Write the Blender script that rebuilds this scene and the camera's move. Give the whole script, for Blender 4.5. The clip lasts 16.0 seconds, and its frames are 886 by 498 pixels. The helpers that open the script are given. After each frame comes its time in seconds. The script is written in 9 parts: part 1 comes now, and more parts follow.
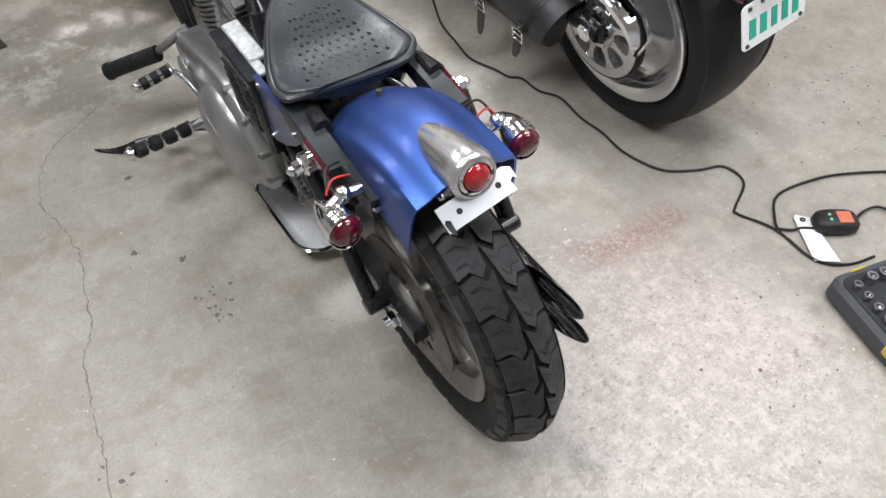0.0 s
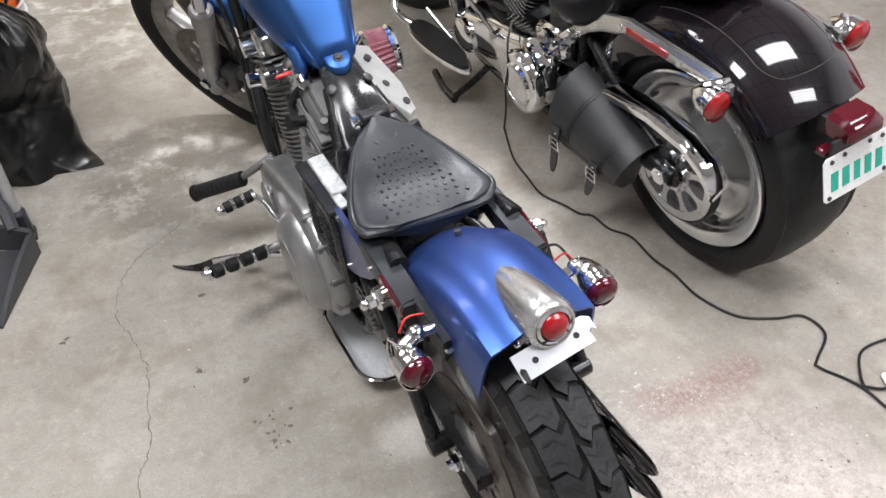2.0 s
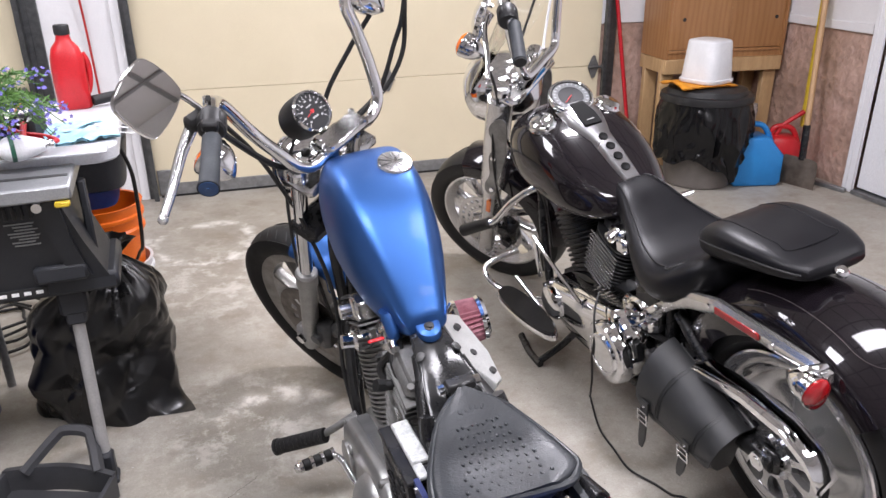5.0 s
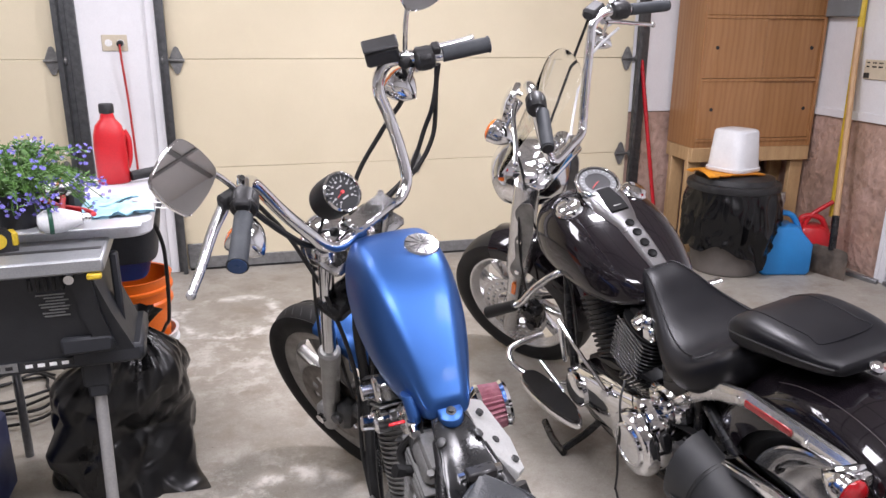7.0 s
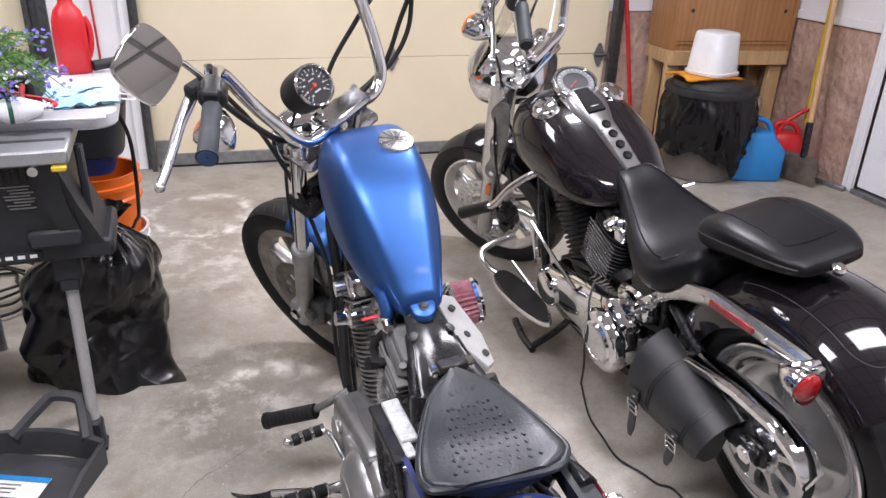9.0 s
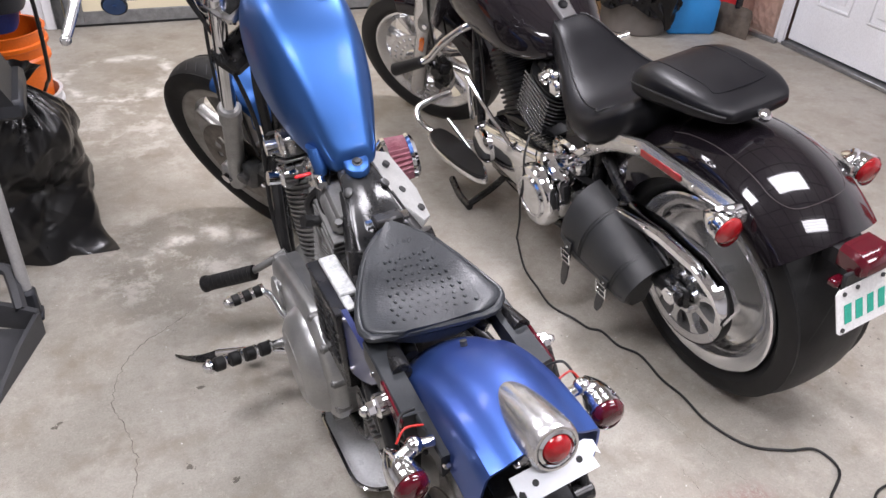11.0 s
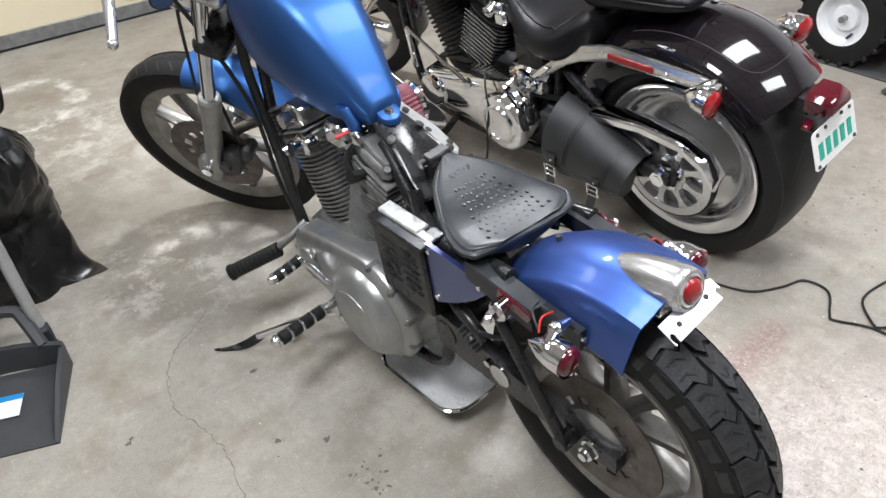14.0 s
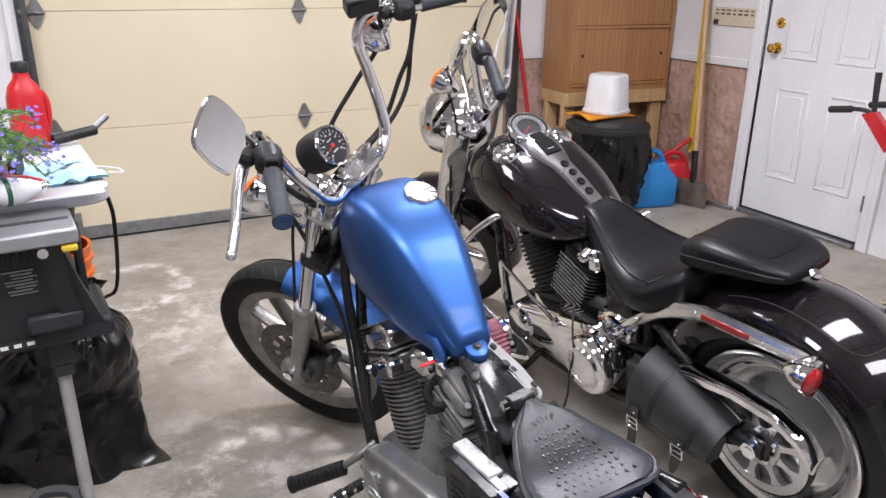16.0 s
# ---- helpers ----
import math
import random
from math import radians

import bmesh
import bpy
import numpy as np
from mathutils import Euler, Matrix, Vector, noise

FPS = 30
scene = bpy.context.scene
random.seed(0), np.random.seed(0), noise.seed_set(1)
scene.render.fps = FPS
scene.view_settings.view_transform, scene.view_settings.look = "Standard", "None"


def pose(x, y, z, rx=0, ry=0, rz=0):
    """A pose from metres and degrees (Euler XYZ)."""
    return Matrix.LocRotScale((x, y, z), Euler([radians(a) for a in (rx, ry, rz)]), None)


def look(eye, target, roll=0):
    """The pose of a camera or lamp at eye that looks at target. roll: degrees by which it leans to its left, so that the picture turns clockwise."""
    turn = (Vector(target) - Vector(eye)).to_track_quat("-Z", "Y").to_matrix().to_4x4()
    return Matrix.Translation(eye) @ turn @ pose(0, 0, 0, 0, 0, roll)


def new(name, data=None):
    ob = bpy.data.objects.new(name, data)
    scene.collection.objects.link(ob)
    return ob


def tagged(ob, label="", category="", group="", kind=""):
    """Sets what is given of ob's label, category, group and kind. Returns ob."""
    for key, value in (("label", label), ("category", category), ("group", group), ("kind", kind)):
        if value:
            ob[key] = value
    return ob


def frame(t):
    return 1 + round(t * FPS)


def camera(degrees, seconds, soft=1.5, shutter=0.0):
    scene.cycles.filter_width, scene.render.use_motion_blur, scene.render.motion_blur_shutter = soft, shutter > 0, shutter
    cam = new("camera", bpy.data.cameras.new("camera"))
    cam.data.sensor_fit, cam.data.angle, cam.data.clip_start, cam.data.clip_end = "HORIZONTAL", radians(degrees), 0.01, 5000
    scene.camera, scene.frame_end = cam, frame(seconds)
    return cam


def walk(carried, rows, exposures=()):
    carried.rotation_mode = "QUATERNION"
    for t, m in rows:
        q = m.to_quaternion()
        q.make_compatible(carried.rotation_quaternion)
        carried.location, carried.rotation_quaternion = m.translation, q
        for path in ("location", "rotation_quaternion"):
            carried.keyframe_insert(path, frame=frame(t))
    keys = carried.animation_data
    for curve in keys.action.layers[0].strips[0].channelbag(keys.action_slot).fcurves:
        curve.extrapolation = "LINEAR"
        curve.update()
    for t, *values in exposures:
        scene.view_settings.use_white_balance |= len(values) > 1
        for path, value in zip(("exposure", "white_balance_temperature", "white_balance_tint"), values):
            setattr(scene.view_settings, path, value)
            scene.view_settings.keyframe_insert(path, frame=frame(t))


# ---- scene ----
cam = camera(61.5, 16.0)
PATH = [
    (0, (-0.334, 0.694, 1.369), (0.306, 1.775, -0.188), 2.0),
    (0.5, (-0.334, 0.706, 1.369), (0.3, 1.826, -0.161), 1.9),
    (1, (-0.338, 0.722, 1.371), (0.287, 1.907, -0.114), 1.5),
    (1.5, (-0.341, 0.733, 1.376), (0.274, 1.999, -0.045), 1.0),
    (2, (-0.342, 0.737, 1.38), (0.264, 2.093, 0.041), 0.4),
    (2.5, (-0.346, 0.737, 1.388), (0.256, 2.18, 0.14), 0.1),
    (3, (-0.351, 0.739, 1.395), (0.248, 2.261, 0.244), -0.1),
    (3.5, (-0.351, 0.74, 1.399), (0.238, 2.335, 0.346), -0.3),
    (4, (-0.348, 0.742, 1.406), (0.223, 2.402, 0.447), -0.4),
    (4.5, (-0.346, 0.747, 1.409), (0.205, 2.463, 0.541), -0.4),
    (5, (-0.342, 0.749, 1.414), (0.185, 2.515, 0.637), -0.5),
    (5.2, (-0.341, 0.748, 1.416), (0.178, 2.532, 0.674), -0.5),
    (7.3, (-0.343, 0.752, 1.421), (0.141, 2.606, 0.846), 0.5),
    (7.5, (-0.342, 0.75, 1.421), (0.144, 2.599, 0.831), 0.6),
    (8, (-0.343, 0.749, 1.417), (0.156, 2.574, 0.769), 1.0),
    (8.5, (-0.342, 0.75, 1.41), (0.171, 2.541, 0.682), 1.5),
    (9, (-0.342, 0.754, 1.406), (0.189, 2.5, 0.588), 2.0),
    (9.2, (-0.345, 0.759, 1.395), (0.194, 2.488, 0.547), 1.9),
    (11.3, (-0.328, 0.739, 1.38), (0.32, 2.227, 0.212), 3.3),
    (11.5, (-0.322, 0.725, 1.371), (0.329, 2.191, 0.176), 2.9),
    (12, (-0.409, 0.723, 1.373), (0.384, 2.08, 0.137), 1.1),
    (12.5, (-0.556, 0.755, 1.375), (0.392, 1.982, 0.112), -1.0),
    (13, (-0.668, 0.763, 1.379), (0.324, 1.914, 0.078), -2.7),
    (13.5, (-0.689, 0.767, 1.383), (0.254, 1.968, 0.091), -3.9),
    (14, (-0.692, 0.782, 1.391), (0.189, 2.115, 0.188), -4.3),
    (14.5, (-0.696, 0.796, 1.399), (0.149, 2.262, 0.331), -3.3),
    (15, (-0.696, 0.807, 1.407), (0.152, 2.365, 0.482), -1.6),
    (15.5, (-0.695, 0.815, 1.415), (0.165, 2.437, 0.624), -0.2),
    (16, (-0.695, 0.818, 1.422), (0.175, 2.48, 0.729), 0.6),
]
EXPOSURES = [(0.0, -0.45, 6450, 6), (1.0, -0.39, 6400, 5), (2.0, -0.29, 6500, 7), (3.5, -0.21, 6550, 11), (5.0, -0.22, 6450, 13), (7.5, -0.27, 6420, 15), (9.0, -0.27, 6420, 15),
             (11.5, -0.22, 6500, 12), (12.5, -0.28, 6550, 9), (13.0, -0.3, 6500, 7), (13.5, -0.27, 6400, 4), (14.5, -0.25, 6400, 6), (15.5, -0.3, 6450, 12), (16.0, -0.34, 6450, 13)]
walk(cam, [(t, look(eye, target, roll)) for t, eye, target, roll in PATH], EXPOSURES)

# ---- world and lamps: a closed garage under fluorescent battens ----
world = bpy.data.worlds.new("garage_world")
scene.world = world
world.use_nodes = True
world.node_tree.nodes["Background"].inputs[0].default_value = (0.75, 0.85, 1.0, 1)
world.node_tree.nodes["Background"].inputs[1].default_value = 0.03
CEIL = 2.75
# Short last fixture: an assumed source, added to brighten the cabinet corner.
BATTENS = [(1.12, 1.42, 53, 1.25, 0.5), (1.30, -0.05, 46, 1.25, 0.5), (-0.95, 1.50, 72, 1.25, 0.5), (-1.20, 3.60, 49, 1.25, 0.5), (0.85, 3.40, 72, 0.36, 0.2)]
for bx, by, watts, blen, bwid in BATTENS:
    lamp = bpy.data.lights.new("tube_light", "AREA")
    lamp.shape, lamp.size, lamp.size_y = "RECTANGLE", blen, bwid
    lamp.energy, lamp.color = watts, (0.95, 0.935, 1.0)
    new("tube_light", lamp).matrix_world = pose(bx, by, CEIL - 0.125)


# ---- materials ----
def links(m):
    m.use_nodes = True
    t = m.node_tree
    return t.nodes, t.links, t.nodes["Principled BSDF"]


def rgba(c):
    return (*c, 1.0)


def mat(name, c1, c2=None, rough=0.5, rvar=0.08, metal=0.0, scale=9.0, fine=160.0, bump=0.12, coat=0.0, spec=0.5, depth=0.002, stretch=None, speck=0.25):
    """Two-scale noise surface: slow drift between two colours, fine grain in tone, gloss and relief."""
    m = bpy.data.materials.new(name)
    nd, ln, b = links(m)
    if max(c1) < 0.06 and spec == 0.5 and metal < 0.3:
        spec = 0.3
    c2 = c2 or tuple(v * 0.82 for v in c1)
    tc = nd.new("ShaderNodeTexCoord")
    src = tc.outputs["Object"]
    if stretch:
        mp = nd.new("ShaderNodeMapping")
        mp.inputs["Scale"].default_value = stretch
        ln.new(src, mp.inputs["Vector"])
        src = mp.outputs[0]
    n1, n2 = nd.new("ShaderNodeTexNoise"), nd.new("ShaderNodeTexNoise")
    n1.inputs["Scale"].default_value, n1.inputs["Detail"].default_value, n1.inputs["Roughness"].default_value = scale, 6, 0.6
    n2.inputs["Scale"].default_value, n2.inputs["Detail"].default_value = fine, 3
    for n in (n1, n2):
        ln.new(src, n.inputs["Vector"])
    ramp = nd.new("ShaderNodeValToRGB")
    ramp.color_ramp.elements[0].position, ramp.color_ramp.elements[1].position = 0.35, 0.66
    ramp.color_ramp.elements[0].color, ramp.color_ramp.elements[1].color = rgba(c1), rgba(c2)
    ln.new(n1.outputs["Fac"], ramp.inputs[0])
    mul = nd.new("ShaderNodeMix")
    mul.data_type, mul.blend_type = "RGBA", "MULTIPLY"
    mul.inputs["Factor"].default_value = speck
    ln.new(ramp.outputs[0], mul.inputs["A"])
    gr = nd.new("ShaderNodeValToRGB")
    gr.color_ramp.elements[0].position, gr.color_ramp.elements[1].position = 0.3, 0.6
    gr.color_ramp.elements[0].color = (0.45, 0.45, 0.45, 1)
    ln.new(n2.outputs["Fac"], gr.inputs[0])
    ln.new(gr.outputs[0], mul.inputs["B"])
    ln.new(mul.outputs["Result"], b.inputs["Base Color"])
    mr = nd.new("ShaderNodeMapRange")
    mr.inputs["From Min"].default_value, mr.inputs["From Max"].default_value = 0.3, 0.7
    mr.inputs["To Min"].default_value, mr.inputs["To Max"].default_value = max(0.01, rough - rvar), min(1, rough + rvar)
    ln.new(n1.outputs["Fac"], mr.inputs["Value"])
    ln.new(mr.outputs[0], b.inputs["Roughness"])
    b.inputs["Metallic"].default_value = metal
    b.inputs["Coat Weight"].default_value = coat
    b.inputs["Coat Roughness"].default_value = 0.04
    b.inputs["Specular IOR Level"].default_value = spec
    if bump:
        bp = nd.new("ShaderNodeBump")
        bp.inputs["Strength"].default_value, bp.inputs["Distance"].default_value = bump, depth
        ln.new(n2.outputs["Fac"], bp.inputs["Height"])
        ln.new(bp.outputs[0], b.inputs["Normal"])
    return m


def glow(name, colour, power):
    m = bpy.data.materials.new(name)
    nd, ln, b = links(m)
    b.inputs["Emission Color"].default_value, b.inputs["Emission Strength"].default_value = rgba(colour), power
    return m


def glass(name, colour, rough=0.02, ior=1.45, transmission=1.0):
    m = bpy.data.materials.new(name)
    nd, ln, b = links(m)
    b.inputs["Base Color"].default_value, b.inputs["Roughness"].default_value = rgba(colour), rough
    b.inputs["IOR"].default_value, b.inputs["Transmission Weight"].default_value = ior, transmission
    return m


CHROME = mat("chrome", (0.82, 0.82, 0.83), (0.74, 0.75, 0.77), 0.06, 0.03, 1.0, 14, 300, 0.02, speck=0.05)
POLISHED = mat("polished_aluminium", (0.72, 0.72, 0.72), (0.58, 0.58, 0.59), 0.17, 0.06, 1.0, 12, 220, 0.05, speck=0.15)
ALLOY = mat("cast_aluminium", (0.43, 0.435, 0.43), (0.33, 0.335, 0.33), 0.33, 0.05, 0.82, 10, 240, 0.05, speck=0.12)
WHEEL_ALLOY = mat("wheel_alloy", (0.34, 0.33, 0.315), (0.23, 0.22, 0.205), 0.42, 0.08, 0.8, 18, 240, 0.12)
BRIGHT_ALLOY = mat("machined_alloy", (0.72, 0.72, 0.72), (0.62, 0.62, 0.63), 0.24, 0.05, 0.9, 10, 260, 0.06, speck=0.15)
DARK_METAL = mat("dark_metal", (0.05, 0.052, 0.055), (0.09, 0.09, 0.088), 0.42, 0.1, 0.5, 18, 200, 0.15)
RUSTY = mat("worn_disc_steel", (0.17, 0.15, 0.132), (0.10, 0.088, 0.075), 0.42, 0.1, 0.8, 22, 260, 0.1)
BLACK_SATIN = mat("black_satin_paint", (0.011, 0.011, 0.0118), (0.018, 0.018, 0.0188), 0.27, 0.08, 0, 14, 220, 0.05, spec=0.42)
GREY_PLATE = mat("grey_coated_steel", (0.026, 0.029, 0.032), (0.036, 0.039, 0.043), 0.42, 0.06, 0.2, 12, 260, 0.06)
BLACK_PLASTIC = mat("black_plastic", (0.018, 0.018, 0.019), (0.03, 0.03, 0.031), 0.46, 0.08, 0, 16, 320, 0.15)
RUBBER = mat("tyre_rubber", (0.009, 0.009, 0.0092), (0.016, 0.0157, 0.015), 0.6, 0.1, 0, 11, 200, 0.25, spec=0.2)
TREAD = mat("worn_tread_rubber", (0.040, 0.0405, 0.043), (0.022, 0.0225, 0.0235), 0.52, 0.1, 0, 30, 260, 0.25, spec=0.3, speck=0.5)
RUBBER2 = mat("smooth_rubber", (0.009, 0.009, 0.0095), (0.014, 0.014, 0.014), 0.5, 0.08, 0, 9, 260, 0.15)
GRIP = mat("grip_rubber", (0.03, 0.034, 0.04), (0.05, 0.055, 0.06), 0.6, 0.06, 0, 20, 300, 0.15)
BLUE = mat("satin_blue_metal_paint", (0.034, 0.108, 0.315), (0.038, 0.114, 0.335), 0.45, 0.02, 0.85, 3.0, 900, 0.03, coat=0.12, speck=0.08)
VIOLET = mat("satin_violet_blue_paint", (0.048, 0.085, 0.31), (0.040, 0.108, 0.335), 0.42, 0.02, 0.8, 3.0, 900, 0.03, coat=0.12, speck=0.08)
GLOSS_BLACK = mat("dark_brown_black_gloss_paint", (0.0072, 0.0056, 0.0074), (0.0088, 0.007, 0.0088), 0.22, 0.02, 0.0, 6, 600, 0.0, coat=1.0, speck=0.05, spec=0.06)
GLOSS_BLACK.node_tree.nodes["Principled BSDF"].inputs["Coat IOR"].default_value = 1.5
SEAT_VINYL = mat("black_seat_vinyl", (0.006, 0.006, 0.0075), (0.009, 0.009, 0.0105), 0.38, 0.05, 0, 9, 420, 0.14, spec=0.2, speck=0.1)
BAG_LEATHER = mat("matt_black_leather", (0.018, 0.019, 0.020), (0.03, 0.031, 0.032), 0.46, 0.06, 0, 14, 380, 0.25, spec=0.52)
RED_LENS = mat("red_lens", (0.085, 0.003, 0.010), (0.06, 0.002, 0.007), 0.12, 0.03, 0, 20, 300, 0.05, coat=0.6)
BRIGHT_RED_LENS = mat("bright_red_lens", (0.33, 0.006, 0.010), (0.25, 0.005, 0.008), 0.1, 0.03, 0, 60, 300, 0.3, coat=0.7)
AMBER = mat("amber_lens", (0.75, 0.17, 0.015), (0.65, 0.13, 0.01), 0.12, 0.03, 0, 30, 300, 0.1, coat=0.6)
RED_PLASTIC = mat("red_plastic", (0.58, 0.018, 0.025), (0.5, 0.014, 0.02), 0.36, 0.05, 0, 7, 220, 0.06)
RED_PAINT = mat("red_paint", (0.5, 0.012, 0.022), (0.42, 0.01, 0.018), 0.25, 0.06, 0, 8, 240, 0.05, coat=0.5)
BLUE_PLASTIC = mat("blue_plastic", (0.02, 0.23, 0.58), (0.016, 0.19, 0.5), 0.4, 0.05, 0, 8, 220, 0.08)
ORANGE_PLASTIC = mat("orange_plastic", (0.85, 0.17, 0.01), (0.75, 0.14, 0.008), 0.42, 0.05, 0, 8, 220, 0.05)
WHITE_PLASTIC = mat("white_plastic", (0.76, 0.77, 0.79), (0.68, 0.69, 0.71), 0.42, 0.06, 0, 8, 220, 0.05)
YELLOW = mat("yellow_paint", (0.66, 0.47, 0.03), (0.52, 0.36, 0.02), 0.45, 0.08, 0, 12, 200, 0.08)
WHITE_PAINT = mat("white_wall_paint", (0.78, 0.78, 0.80), (0.72, 0.72, 0.74), 0.5, 0.06, 0, 3, 260, 0.12)
DOOR_WHITE = mat("white_door_enamel", (0.8, 0.81, 0.84), (0.75, 0.76, 0.79), 0.34, 0.05, 0, 4, 240, 0.06, stretch=(1, 1, 0.35))
CREAM = mat("cream_door_paint", (0.70, 0.625, 0.455), (0.655, 0.58, 0.415), 0.44, 0.06, 0, 1.6, 260, 0.25, depth=0.0015, speck=0.12)
GALV = mat("galvanised_steel", (0.33, 0.34, 0.35), (0.24, 0.245, 0.25), 0.42, 0.1, 0.8, 30, 220, 0.1)
DARK_GALV = mat("dull_track_steel", (0.13, 0.135, 0.14), (0.085, 0.088, 0.092), 0.4, 0.1, 0.75, 30, 220, 0.1)
HINGE_STEEL = mat("grey_hinge_steel", (0.25, 0.25, 0.245), (0.18, 0.18, 0.178), 0.45, 0.1, 0.6, 30, 220, 0.1)
CEILING_WHITE = mat("dull_ceiling_board", (0.70, 0.69, 0.68), (0.62, 0.61, 0.60), 0.7, 0.05, 0, 3, 140, 0.2)
PINE = mat("pine_stud", (0.56, 0.37, 0.19), (0.46, 0.29, 0.14), 0.55, 0.08, 0, 6, 60, 0.2, stretch=(4, 4, 0.5))
ASH_WOOD = mat("ash_handle", (0.56, 0.36, 0.19), (0.46, 0.28, 0.14), 0.45, 0.08, 0, 6, 80, 0.15, stretch=(6, 6, 0.5))
PAPER = mat("white_paper", (0.82, 0.82, 0.81), (0.76, 0.76, 0.75), 0.6, 0.05, 0, 6, 160, 0.05)
MASK_BLUE = mat("pale_blue_fabric", (0.30, 0.56, 0.68), (0.38, 0.63, 0.74), 0.75, 0.05, 0, 20, 400, 0.3)
GREEN_LEAF = mat("plant_green", (0.09, 0.2, 0.035), (0.05, 0.13, 0.025), 0.5, 0.08, 0, 30, 200, 0.1)
LILAC = mat("lilac_petals", (0.10, 0.085, 0.40), (0.18, 0.15, 0.52), 0.55, 0.05, 0, 40, 200, 0.1)
MAT_RUBBER = mat("grey_mat_rubber", (0.045, 0.046, 0.05), (0.075, 0.076, 0.08), 0.6, 0.1, 0, 6, 160, 0.2)
TABLE_WHITE = mat("used_white_table_plastic", (0.56, 0.57, 0.60), (0.50, 0.51, 0.54), 0.4, 0.06, 0, 8, 220, 0.05)
SAW_GREY = mat("grey_saw_table_alloy", (0.35, 0.36, 0.37), (0.29, 0.30, 0.31), 0.38, 0.06, 0.5, 8, 240, 0.1)
SAW_BODY = mat("charcoal_saw_plastic", (0.022, 0.024, 0.029), (0.032, 0.034, 0.039), 0.5, 0.06, 0, 10, 320, 0.2)
CASE_GREY = mat("slate_tool_case_plastic", (0.05, 0.053, 0.062), (0.068, 0.071, 0.08), 0.52, 0.06, 0, 10, 320, 0.2)
BRASS = mat("brass", (0.83, 0.55, 0.16), (0.7, 0.44, 0.12), 0.14, 0.05, 1.0, 20, 240, 0.04)
ORANGE_CLOTH = mat("orange_cloth", (0.8, 0.33, 0.02), (0.68, 0.26, 0.015), 0.85, 0.05, 0, 14, 300, 0.5)
GREEN_INK = mat("teal_ink", (0.02, 0.42, 0.30), (0.02, 0.36, 0.26), 0.5, 0.05, 0, 40, 200, 0.0)
HOLE_BLACK = mat("deep_black", (0.0025, 0.0025, 0.0028), (0.004, 0.004, 0.0044), 0.6, 0.05, 0, 40, 200, 0.0, spec=0.12)
INK = mat("dark_ink", (0.02, 0.02, 0.022), (0.03, 0.03, 0.03), 0.5, 0.05, 0, 40, 200, 0.0)
CABLE_BLACK = mat("cable_black", (0.014, 0.014, 0.014), (0.024, 0.024, 0.024), 0.45, 0.08, 0, 20, 200, 0.05)
RED_WIRE = mat("red_wire", (0.5, 0.03, 0.02), (0.4, 0.02, 0.015), 0.4, 0.05, 0, 20, 200, 0.0)
FILTER_RED = mat("red_filter_gauze", (0.24, 0.075, 0.10), (0.36, 0.15, 0.18), 0.6, 0.1, 0, 60, 400, 0.4)
DULL_ALLOY = mat("oxidised_alloy", (0.27, 0.27, 0.265), (0.18, 0.18, 0.175), 0.42, 0.08, 0.7, 22, 240, 0.15)
FUEL_BLACK = mat("fin_black_paint", (0.006, 0.0062, 0.0068), (0.011, 0.011, 0.0115), 0.42, 0.1, 0.0, 20, 200, 0.15)
BIN_GREY = mat("brown_grey_bin_plastic", (0.13, 0.115, 0.105), (0.1, 0.09, 0.08), 0.5, 0.06, 0, 8, 220, 0.1)
TUBE_GLOW = glow("lit_tube", (1.0, 0.97, 0.92), 9.0)
CLEAR = glass("clear_acrylic", (0.97, 0.98, 0.98), 0.02, 1.3)
MIRROR = mat("mirror_glass", (0.86, 0.87, 0.88), (0.86, 0.87, 0.88), 0.02, 0.005, 1.0, 5, 200, 0.0, speck=0.0)
SMOKED = mat("dial_face", (0.012, 0.012, 0.014), (0.016, 0.016, 0.018), 0.5, 0.02, 0, 10, 200, 0.0)
STEEL = mat("tool_steel", (0.6, 0.6, 0.61), (0.5, 0.5, 0.51), 0.18, 0.05, 1.0, 30, 240, 0.04)


